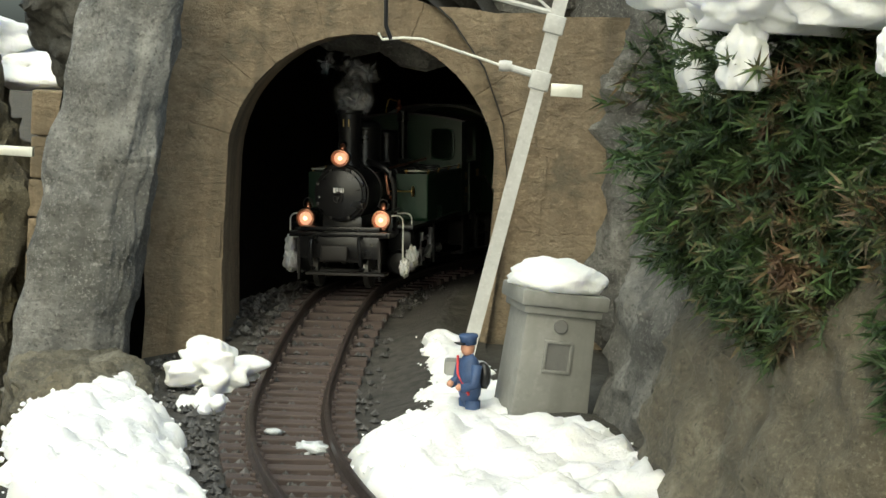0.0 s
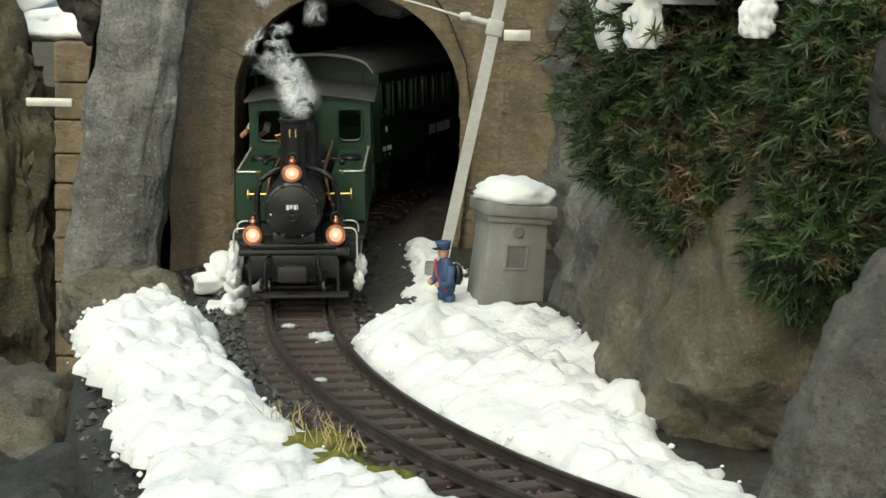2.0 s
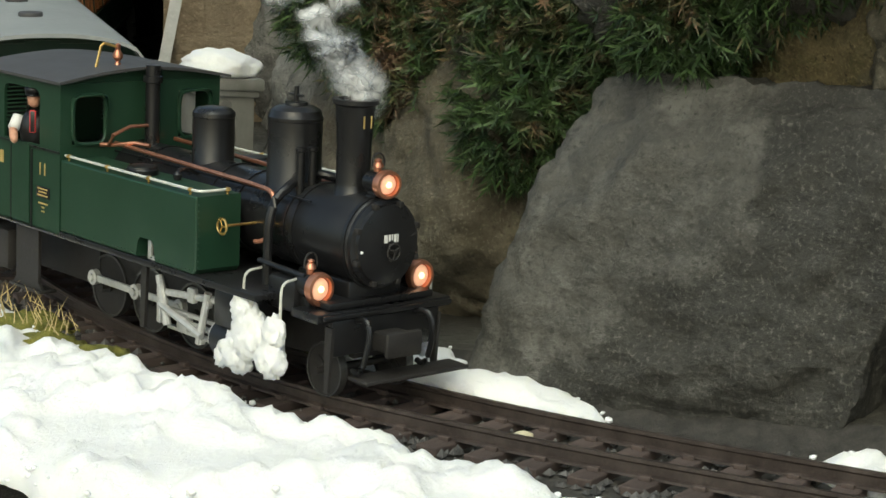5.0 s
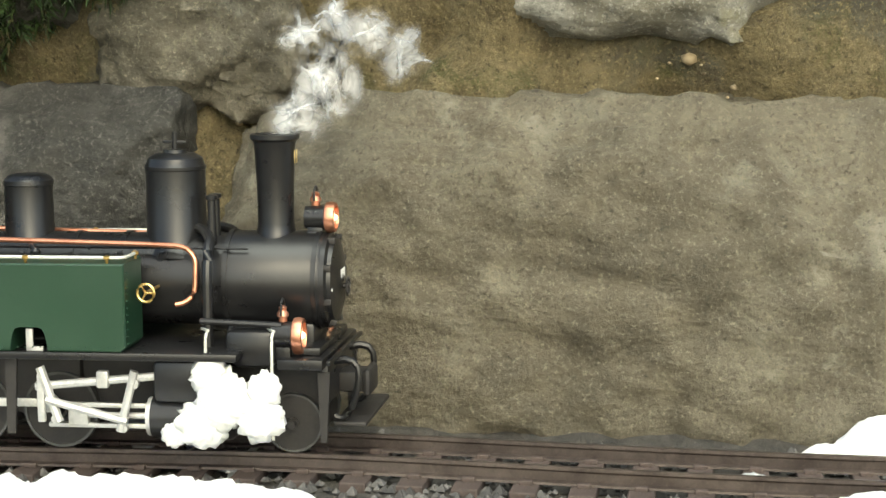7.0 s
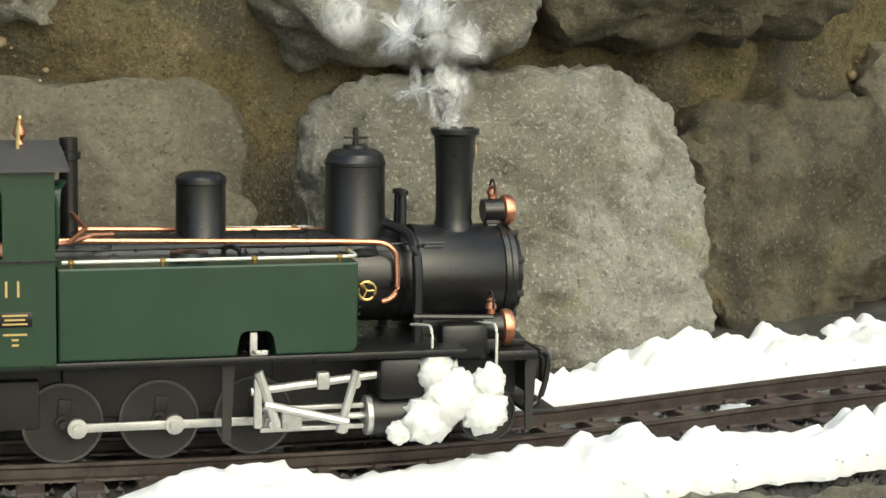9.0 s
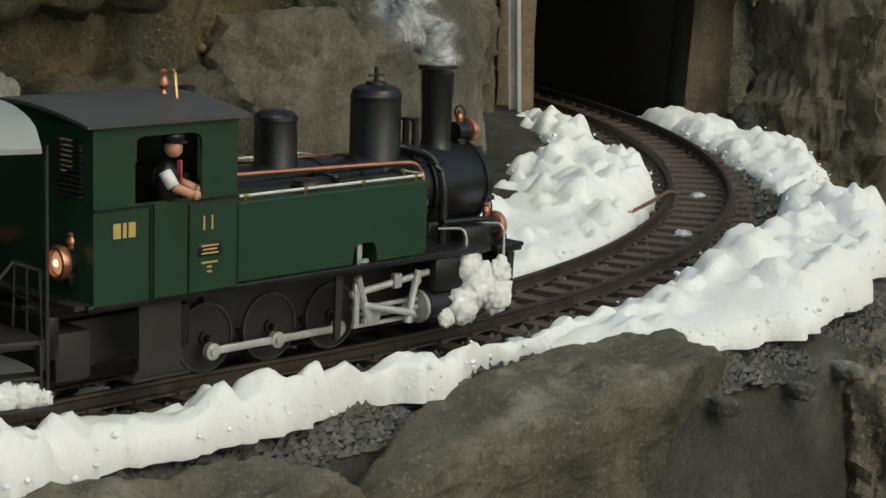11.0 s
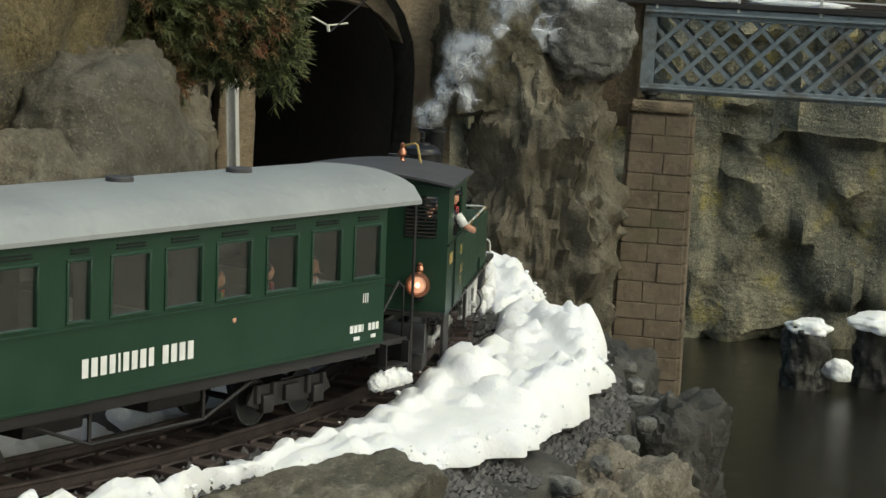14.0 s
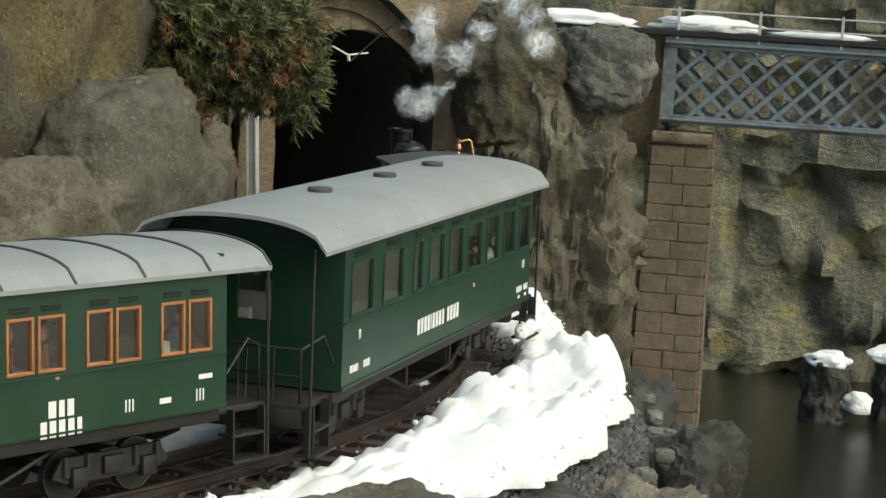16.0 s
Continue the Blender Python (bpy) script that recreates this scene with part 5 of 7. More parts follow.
    for x in (X1 - 0.001, X0 + 0.001):
        bm = bmesh.new()
        pts = [bm.verts.new((x, (W - 0.001) * (-1 + 2 * i / n), Z1 + 0.0080 * (1 - abs(-1 + 2 * i / n) ** 1.7) - 0.0006)) for i in range(n + 1)]
        bm.faces.new(pts + [bm.verts.new((x, W - 0.001, Z1 - 0.002)), bm.verts.new((x, -W + 0.001, Z1 - 0.002))])
        part("gable", bm, GREEN, cab)
    bm = bmesh.new()
    box(bm, (-0.25, 0, 0.0485), (0.096, 0.106, 0.002))
    box(bm, (-0.208, 0, 0.078), (0.012, 0.044, 0.05), 0.003)
    box(bm, (-0.279, 0, 0.068), (0.014, 0.10, 0.036), 0.001)
    part("cab_floor", bm, IRON, cab)
    bm = bmesh.new()
    lathe(bm, [(0.0022, 0.144), (0.0024, 0.1475), (0.0012, 0.1500), (0.0030, 0.1525), (0.0030, 0.1550), (0.0015, 0.1575), (0.0018, 0.1605), (0.0004, 0.1615)], (-0.212, -0.010, 0), "z", 14)
    part("whistle", bm, COPPER, cab, "copper whistle")
    bm = bmesh.new()
    tube(bm, [(-0.2120, -0.010, 0.1590), (-0.2125, -0.019, 0.1615), (-0.2130, -0.021, 0.1600), (-0.2140, -0.024, 0.145)], 0.0009, 6)
    part("whistle_lever", bm, BRASS, cab, "brass whistle lever")
    doll(lo, (-0.240, -0.049, 0.0915), -42, BLACK, 4, 1.15, cap=True)
    # front end
    bm = bmesh.new()
    box(bm, (0.030, 0, 0.0345), (0.004, 0.072, 0.016), 0.0008)
    box(bm, (0.0335, 0, 0.0445), (0.002, 0.086, 0.002), 0.0004)
    part("buffer_beam", bm, BLACK, lo, "black buffer beam")
    for q in (-1, 1):
        bm = bmesh.new()
        slab(bm, [(0.028, 0.008), (0.031, 0.008), (0.033, 0.040), (0.027, 0.040)], q * 0.036 - 0.001, q * 0.036 + 0.001)
        part("guard_iron", bm, IRON, lo)
    bm = bmesh.new()
    box(bm, (0.038, 0, 0.0315), (0.016, 0.018, 0.009), 0.002)
    box(bm, (0.046, 0, 0.0315), (0.004, 0.024, 0.012), 0.002)
    part("coupler", bm, IRON, lo)
    bm = bmesh.new()
    box(bm, (0.040, 0.010, 0.0145), (0.016, 0.070, 0.0022), 0.0005)
    part("foot_plate", bm, IRON, lo)
    for q in (-1, 1):
        bm = bmesh.new()
        tube(bm, bent((0.032, q * 0.020, 0.042), (0.048, q * 0.021, 0.046), (0.043, q * 0.022, 0.030)) + bent((0.042, q * 0.022, 0.026), (0.039, q * 0.022, 0.014), (0.032, q * 0.022, 0.018)), 0.0016, 8)
        part("brake_hose", bm, BLACK, lo)
        for x in (-0.024, 0.008):
            bm = bmesh.new()
            tube(bm, [(x, q * 0.051, 0.012)] + [(x, q * 0.051, 0.048)] + bent((x, q * 0.051, 0.052), (x, q * 0.051, 0.0585), (x + 0.000, q * 0.045, 0.0585)) + [(x - 0.006, q * 0.034, 0.0575)], 0.00075, 7)
            part("grab_rail", bm, PALE_BAR, lo, "thin pale grab rail")
        bm = bmesh.new()
        tube(bm, [(-0.030, q * 0.037, 0.0615), (0.010, q * 0.037, 0.0600)], 0.0015, 8)
        part("lamp_bar", bm, BLACK, lo)
        bm = bmesh.new()
        box(bm, (-0.005, q * 0.036, 0.050), (0.024, 0.012, 0.016), 0.003)
        part("lamp_bracket", bm, BLACK, lo)
        lamp(lo, (0.005, q * 0.0340, 0.0550), 1)
        lamp(lo, (-0.2835, q * 0.0375, 0.0680), -1, lit=(q < 0))
    bm = bmesh.new()
    box(bm, (0.020, 0, 0.0975), (0.008, 0.010, 0.006), 0.001)
    part("lamp_foot", bm, BLACK, lo)
    lamp(lo, (0.0150, 0, 0.1075), 1)
    # rear end
    bm = bmesh.new()
    box(bm, (-0.304, 0, 0.036), (0.006, 0.090, 0.018), 0.001)
    box(bm, (-0.316, 0, 0.028), (0.022, 0.016, 0.008), 0.002)
    part("rear_beam", bm, BLACK, lo)
    for q in (-1, 1):
        bm = bmesh.new()
        slab(bm, [(-0.262, 0.012), (-0.228, 0.012), (-0.232, 0.016), (-0.232, 0.047), (-0.258, 0.047), (-0.258, 0.016)], q * 0.050 - 0.001, q * 0.050 + 0.001)
        box(bm, (-0.245, q * 0.047, 0.011), (0.036, 0.012, 0.0018), 0.0004)
        part("cab_step", bm, IRON, lo)
        bm = bmesh.new()
        box(bm, (-0.292, q * 0.034, 0.026), (0.022, 0.020, 0.024), 0.003)
        part("air_tank", bm, IRON, lo)
    # cylinders and valve gear
    for q in (-1, 1):
        bm = bmesh.new()
        lathe(bm, [(0.0100, -0.052), (0.0108, -0.052), (0.0108, -0.014), (0.0085, -0.011), (0.003, -0.010)], (0, q * 0.042, 0.0205), "x", 24)
        box(bm, (-0.033, q * 0.042, 0.0375), (0.034, 0.021, 0.017), 0.003)
        part("cylinder", bm, BLACK, lo, "black cylinder block")
        bm = bmesh.new()
        lathe(bm, [(0.0095, -0.0545), (0.0095, -0.0520)], (0, q * 0.042, 0.0205), "x", 20)
        lathe(bm, [(0.0016, -0.094), (0.0016, -0.054)], (0, q * 0.042, 0.0205), "x", 10)
        for z in (0.0255, 0.0155):
            box(bm, (-0.080, q * 0.042, z), (0.050, 0.003, 0.0022), 0.0004)
        box(bm, (-0.090, q * 0.042, 0.0205), (0.010, 0.005, 0.0100), 0.001)
        part("crosshead_guide", bm, ROD, lo, "bright steel crosshead guide")
        bm = bmesh.new()
        tube(bm, [(-0.068, q * 0.048, 0.0140), (-0.060, q * 0.048, 0.041)], 0.0021, 8)
        tube(bm, [(-0.098, q * 0.048, 0.0180), (-0.107, q * 0.048, 0.0420)], 0.0023, 8)
        tube(bm, [(-0.110, q * 0.046, 0.0340), (-0.048, q * 0.046, 0.0390)], 0.0017, 8)
        tube(bm, [(-0.104, q * 0.049, 0.0290), (-0.064, q * 0.049, 0.0190)], 0.0020, 8)
        box(bm, (-0.107, q * 0.047, 0.0285), (0.004, 0.003, 0.022), 0.001)
        box(bm, (-0.076, q * 0.047, 0.0375), (0.006, 0.004, 0.007), 0.001)
        for x, z in ((-0.066, 0.0155), (-0.060, 0.036), (-0.100, 0.0195), (-0.106, 0.035)):
            lathe(bm, [(0.0020, -0.0015), (0.0020, 0.0015)], (x, q * 0.0475, z), "y", 10)
        box(bm, (-0.110, q * 0.052, 0.0535), (0.0035, 0.0018, 0.012), 0.0004)
        box(bm, (-0.1075, q * 0.052, 0.0495), (0.0085, 0.0018, 0.0034), 0.0004)
        part("valve_gear", bm, ROD, lo, "bright steel valve gear")
        bm = bmesh.new()
        slab(bm, [(-0.124, 0.012), (-0.120, 0.012), (-0.118, 0.047), (-0.124, 0.047)], q * 0.048 - 0.001, q * 0.048 + 0.001)
        part("gear_bracket", bm, IRON, lo)
    # snow caught on the front
    rng = random.Random(4)
    for q, lumps in ((-1, ((-0.026, 0.020, 0.012), (-0.016, 0.030, 0.013), (-0.022, 0.039, 0.009), (0.002, 0.022, 0.011), (-0.040, 0.014, 0.006), (0.004, 0.034, 0.008))), (1, ((-0.020, 0.024, 0.010), (0.004, 0.018, 0.008)))):
        for x, z, r in lumps:
            bm = bmesh.new()
            blob(bm, (x, q * 0.052, z), Vector((r, r * 0.55, r)), rng.random() * 50, 4, 0.30, 2.0)
            part("snow_clump", bm, SNOW, lo, "clinging white snow", smooth=True)
    wheels = [(wheelset(lo, 0.012, 0.0145, 8), 0.0145)] + [(wheelset(lo, x, 0.0190, 10), 0.0190) for x in (-0.105, -0.150, -0.195)]
    rods = []
    for q in (-1, 1):
        bm = bmesh.new()
        box(bm, (-0.150, q * 0.0335, 0), (0.090, 0.0022, 0.0042), 0.0006)
        for x in (-0.105, -0.150, -0.195):
            lathe(bm, [(0.0046, -0.0018), (0.0046, 0.0018), (0.0024, 0.0019), (0.0024, 0.0034), (0.0005, 0.0035)] if q > 0 else [(0.0005, -0.0035), (0.0024, -0.0034), (0.0024, -0.0019), (0.0046, -0.0018), (0.0046, 0.0018)], (x, q * 0.0335, 0), "y", 14)
        rods.append(part("coupling_rod", bm, ROD, lo, "bright steel coupling rod"))
    return lo, wheels, rods


def bogie(parent, x, r=0.0145):
    bm = bmesh.new()
    for q in (-1, 1):
        slab(bm, [(x - 0.040, 0.016), (x - 0.030, 0.012), (x + 0.030, 0.012), (x + 0.040, 0.016), (x + 0.034, 0.026), (x - 0.034, 0.026)], q * 0.033 - 0.0012, q * 0.033 + 0.0012)
        for d in (-0.024, 0.024):
            box(bm, (x + d, q * 0.0350, 0.0150), (0.010, 0.006, 0.011), 0.001)
            for e in (-0.0075, 0.0075):
                lathe(bm, [(0.0025, 0.016), (0.0025, 0.027)], (x + d + e, q * 0.0345, 0), "z", 8)
        box(bm, (x, q * 0.0345, 0.019), (0.014, 0.005, 0.010), 0.001)
    box(bm, (x, 0, 0.024), (0.012, 0.064, 0.006))
    part("bogie_frame", bm, IRON, parent, "dark iron bogie frame")
    return [(wheelset(parent, x + d, r, 8), r) for d in (-0.024, 0.024)]


def coach(label, half, windows, frame_mat, roof_ribs, letters, riders, lift):
    """A passenger coach with open end platforms; windows as (middle, width)."""
    co = empty("passenger_coach", label, "railway coach", "coaches")
    arch = 0.0180 if lift > 0 else 0.0150
    W, Z0, Z1, S0, S1 = 0.057, 0.044, 0.122 + lift, 0.0795 + 0.8 * lift, 0.1125 + (0.9 if lift > 0 else 2.2) * lift
    for q in (-1, 1):
        bm = bmesh.new()
        y0, y1 = q * (W - 0.0022), q * W
        slab(bm, [(-half, Z0), (half, Z0), (half, S0), (-half, S0)], y0, y1)
        slab(bm, [(-half, S1), (half, S1), (half, Z1), (-half, Z1)], y0, y1)
        x = -half
        for c, w in sorted(windows):
            slab(bm, [(x, S0), (c - w / 2, S0), (c - w / 2, S1), (x, S1)], y0, y1)
            x = c + w / 2
        slab(bm, [(x, S0), (half, S0), (half, S1), (x, S1)], y0, y1)
        side = part("side_wall", bm, GREEN, co, "dark green coach side")
        bm = bmesh.new()
        box(bm, (0, y1 + q * 0.0004, S0 - 0.0022), (2 * half, 0.0012, 0.0009))
        box(bm, (0, y1 + q * 0.0004, Z0 + 0.0015), (2 * half, 0.0012, 0.0012))
        part("waist_beading", bm, GREEN, side)
        for c, w in windows:
            bm = bmesh.new()
            zc, hh = (S0 + S1) / 2, (S1 - S0)
            t = 0.0016
            for dx, dz, sx, sz in ((0, hh / 2 - t / 2, w, t), (0, -hh / 2 + t / 2, w, t), (-w / 2 + t / 2, 0, t, hh - 2 * t), (w / 2 - t / 2, 0, t, hh - 2 * t)):
                box(bm, (c + dx, y1 - q * 0.0006, zc + dz), (sx, 0.0030, sz), 0.0003)
            win = part("window", bm, frame_mat, co)
            bm = bmesh.new()
            box(bm, (c, y1 - q * 0.0012, zc), (w - 2 * t, 0.0006, hh - 2 * t))
            pane = part("pane", bm, GLASS, win, "reflecting window pane")
            pane.visible_shadow = False
            bm = bmesh.new()
            for k in range(2):
                box(bm, (c, y1 + q * 0.0004, S1 + 0.0030 + 0.0018 * k), (w * 0.72, 0.0010, 0.0007))
            part("vent_slot", bm, BLACK, co)
        m = SIDE_R if q < 0 else SIDE_L
        for kind, arg, cx, cz, size in letters:
            wy = y1 + q * 0.0005
            if kind == "text":
                block_text(arg, size, (cx, wy, cz), m, WHITE, co, "class_mark")
            else:
                bars(arg, size, size * 0.22, (cx, wy, cz), m, WHITE, co, "lettering")
    for e in (-1, 1):
        bm = bmesh.new()
        x = e * half
        for a, b, z0, z1 in ((-W + 0.0022, -0.011, Z0, Z1 + 0.01), (0.011, W - 0.0022, Z0, Z1 + 0.01), (-0.011, 0.011, Z0, 0.082), (-0.011, 0.011, 0.112, Z1 + 0.012)):
            box(bm, (x - e * 0.0011, (a + b) / 2, (z0 + z1) / 2), (0.0022, b - a, z1 - z0))
        part("end_wall", bm, GREEN, co, "dark green end wall")
        # platform with railings
        bm = bmesh.new()
        box(bm, (x + e * 0.019, 0, 0.0405), (0.038, 0.098, 0.004), 0.0006)
        box(bm, (x + e * 0.036, 0, 0.034), (0.004, 0.094, 0.012), 0.0008)
        box(bm, (x + e * 0.043, 0, 0.032), (0.012, 0.016, 0.008), 0.002)
        part("platform", bm, IRON, co, "dark open end platform")
        for q in (-1, 1):
            bm = bmesh.new()
            tube(bm, [(x + e * 0.036, q * 0.046, 0.042), (x + e * 0.036, q * 0.046, 0.074), (x + e * 0.036, q * 0.012, 0.074), (x + e * 0.036, q * 0.012, 0.042)], 0.0010, 6)
            tube(bm, [(x + e * 0.036, q * 0.046, 0.058), (x + e * 0.036, q * 0.012, 0.058)], 0.0007, 6)
            tube(bm, [(x + e * 0.036, q * 0.029, 0.042), (x + e * 0.036, q * 0.029, 0.074)], 0.0007, 6)
            tube(bm, [(x + e * 0.004, q * 0.053, 0.062), (x + e * 0.020, q * 0.053, 0.080), (x + e * 0.036, q * 0.046, 0.074)], 0.0009, 6)
            part("platform_rail", bm, IRON, co, "thin iron platform rail")
            bm = bmesh.new()
            tube(bm, [(x + e * 0.0365, q * 0.0525, 0.012), (x + e * 0.0365, q * 0.0525, Z1 + 0.002)], 0.0010, 7)
            part("roof_post", bm, IRON, co)
            bm = bmesh.new()
            box(bm, (x + e * 0.021, q * 0.050, 0.012), (0.030, 0.014, 0.0018), 0.0003)
            box(bm, (x + e * 0.021, q * 0.048, 0.026), (0.026, 0.012, 0.0018), 0.0003)
            for d in (0.009, 0.033):
                box(bm, (x + e * d, q * 0.051, 0.026), (0.0012, 0.006, 0.030))
            part("footboard", bm, IRON, co)
    # roof
    n = 18
    xs = np.linspace(-half - 0.040, half + 0.031, 25)
    bm = bmesh.new()
    def arc(i, lift):
        u = -1 + 2 * i / n
        return (W + 0.004) * u, Z1 + arch * math.sqrt(max(0, 1 - abs(u) ** 2.3)) + lift
    rows = []
    for x in xs:
        rows.append([bm.verts.new((x, *arc(i, 0.0016))) for i in range(n + 1)] + [bm.verts.new((x, *arc(i, -0.0008))) for i in range(n, -1, -1)])
    for a, b in zip(rows, rows[1:]):
        for i in range(len(a)):
            j = (i + 1) % len(a)
            bm.faces.new((a[i], a[j], b[j], b[i]))
    for r in (rows[0], rows[-1]):
        for i in range(n):
            bm.faces.new((r[i], r[i + 1], r[2 * n - i], r[2 * n + 1 - i]))
    roof = part("roof", bm, ROOF_GREY, co, "pale grey arched roof")
    if roof_ribs:
        for x in np.linspace(-half - 0.03, half + 0.03, roof_ribs):
            bm = bmesh.new()
            tube(bm, [(x, *arc(i, 0.0018)) for i in range(n + 1)], 0.0010, 5)
            part("roof_rib", bm, ROOF, roof)
        for x in (-half * 0.45, half * 0.28):
            bm = bmesh.new()
            lathe(bm, [(0.0030, Z1 + arch), (0.0030, Z1 + arch + 0.006), (0.0002, Z1 + arch + 0.0062)], (x, 0, 0), "z", 14)
            lathe(bm, [(0.0045, x - 0.006), (0.0062, x - 0.002), (0.0062, x + 0.004), (0.0045, x + 0.007)], (0, 0, Z1 + arch + 0.010), "x", 18)
            part("roof_vent", bm, ROOF_GREY, roof, "round grey roof ventilator")
    else:
        for x in (-half * 0.5, 0.02, half * 0.62):
            bm = bmesh.new()
            lathe(bm, [(0.008, Z1 + arch + 0.0010), (0.008, Z1 + arch + 0.0037), (0.0075, Z1 + arch + 0.0043), (0.0005, Z1 + arch + 0.0045)], (x, 0, 0), "z", 20)
            part("roof_vent", bm, ROOF, roof, "flat dark roof ventilator")
    for e in (-1, 1):
        bm = bmesh.new()
        for d in (0.001, 0.003):
            pts = [bm.verts.new((e * (half - d), *arc(i, -0.001))) for i in range(n + 1)]
            bm.faces.new(pts)
        part("gable", bm, GREEN, co)
    # inside
    bm = bmesh.new()
    box(bm, (0, 0, 0.046), (2 * half - 0.006, 0.108, 0.003))
    for x in np.arange(-half + 0.03, half - 0.02, 0.055):
        for q in (-1, 1):
            box(bm, (x, q * 0.034, 0.065), (0.006, 0.038, 0.038), 0.001)
    part("seating", bm, INSIDE, co)
    bm = bmesh.new()
    box(bm, (windows[len(windows) // 2][0] + 0.028, 0, 0.083), (0.002, 0.106, 0.075))
    part("partition", bm, INSIDE, co)
    for i, (x, coat) in enumerate(riders):
        doll(co, (x, -0.040, 0.068), -90 + 30 * i, coat, 0, 1.0)
    # underframe
    bm = bmesh.new()
    box(bm, (0, 0, 0.0395), (2 * half, 0.104, 0.007), 0.0008)
    for x in (-0.05, 0.045):
        box(bm, (x, 0.0, 0.028), (0.045, 0.046, 0.016), 0.002)
    part("underframe", bm, IRON, co)
    for q in (-1, 1):
        bm = bmesh.new()
        tube(bm, [(-half * 0.48, q * 0.044, 0.036), (-0.045, q * 0.044, 0.017), (0.045, q * 0.044, 0.017), (half * 0.48, q * 0.044, 0.036)], 0.0012, 6)
        for x in (-0.045, 0.045):
            tube(bm, [(x, q * 0.044, 0.017), (x, q * 0.044, 0.038)], 0.0012, 6)
        part("truss_rod", bm, IRON, co, "dark iron truss rod")
    if lift > 0:
        for x, r in ((half + 0.004, 0.008), (half + 0.014, 0.010), (half + 0.025, 0.009), (half + 0.033, 0.006)):
            bm = bmesh.new()
            blob(bm, (x, -0.052, 0.013 + r * 0.55), Vector((r, r * 0.6, r * 0.7)), x * 900, 4, 0.35, 2.4)
            part("snow_clump", bm, SNOW, co, "clinging white snow", smooth=True)
    wheels = bogie(co, -half + 0.062) + bogie(co, half - 0.062)
    return co, wheels


loco, loco_wheels, loco_rods = locomotive()
lift_boiler(loco)
H1 = 0.197
WIN1 = [(0.184, 0.025), (0.142, 0.026), (0.099, 0.026), (0.055, 0.027), (0.012, 0.027), (-0.031, 0.027), (-0.070, 0.016), (-0.118, 0.032), (-0.174, 0.033)]
WIN1 = [(0.965 * x, w * 1.14) for x, w in WIN1]
coach_1, wheels_1 = coach("dark green four-axle coach with a pale grey roof and white lettering", H1, WIN1, GREEN, 0,
    [("text", "III", 0.177, 0.0740, 0.0085), ("bars", [0.0032, 0.0032, 0.0032, 0.0010], 0.169, 0.0560, 0.0045), ("bars", [0.0028, 0.0028, 0.0028], 0.186, 0.0560, 0.0045),
     ("bars", [0.006], 0.169, 0.0500, 0.0022), ("bars", [0.005], 0.186, 0.0500, 0.0022),
     ("bars", [0.0045, 0.0045, 0.0045, 0.0042, 0.0016, 0.0042, 0.0042, 0.0045, 0.0038], -0.038, 0.0620, 0.0100), ("bars", [0.0045, 0.0045, 0.0045, 0.0045], 0.008, 0.0620, 0.0100),
     ("text", "II", -0.170, 0.0740, 0.0085), ("bars", [0.0032, 0.0032, 0.0032, 0.0010], -0.178, 0.0550, 0.0045), ("bars", [0.0028, 0.0028, 0.0028], -0.157, 0.0550, 0.0045)],
    [(0.142, FIG_WHITE), (0.055, FIG_GREEN), (0.099, BLACK)], 0.0080)
H2 = 0.20
WIN2 = []
for i in range(8):
    WIN2 += [(0.180 - 0.0505 * i, 0.0172), (0.1605 - 0.0505 * i, 0.0172)]
coach_2, wheels_2 = coach("dark green coach with orange wooden window frames and a ribbed roof", H2, WIN2, WOOD_FRAME, 11,
    [("text", "III", 0.180, 0.0535, 0.0095), ("text", "III", 0.130, 0.0535, 0.0095), ("bars", [0.008], 0.155, 0.0535, 0.0030), ("bars", [0.010], 0.184, 0.0635, 0.0026),
     ("bars", [0.0048, 0.0035, 0.0042], 0.085, 0.0580, 0.0085), ("bars", [0.004, 0.004, 0.004, 0.004, 0.003], 0.085, 0.0480, 0.0085)],
    [(0.180, BLUE_CLOTH), (0.083, WOOD_FRAME), (0.06, BLACK)], -0.0030)


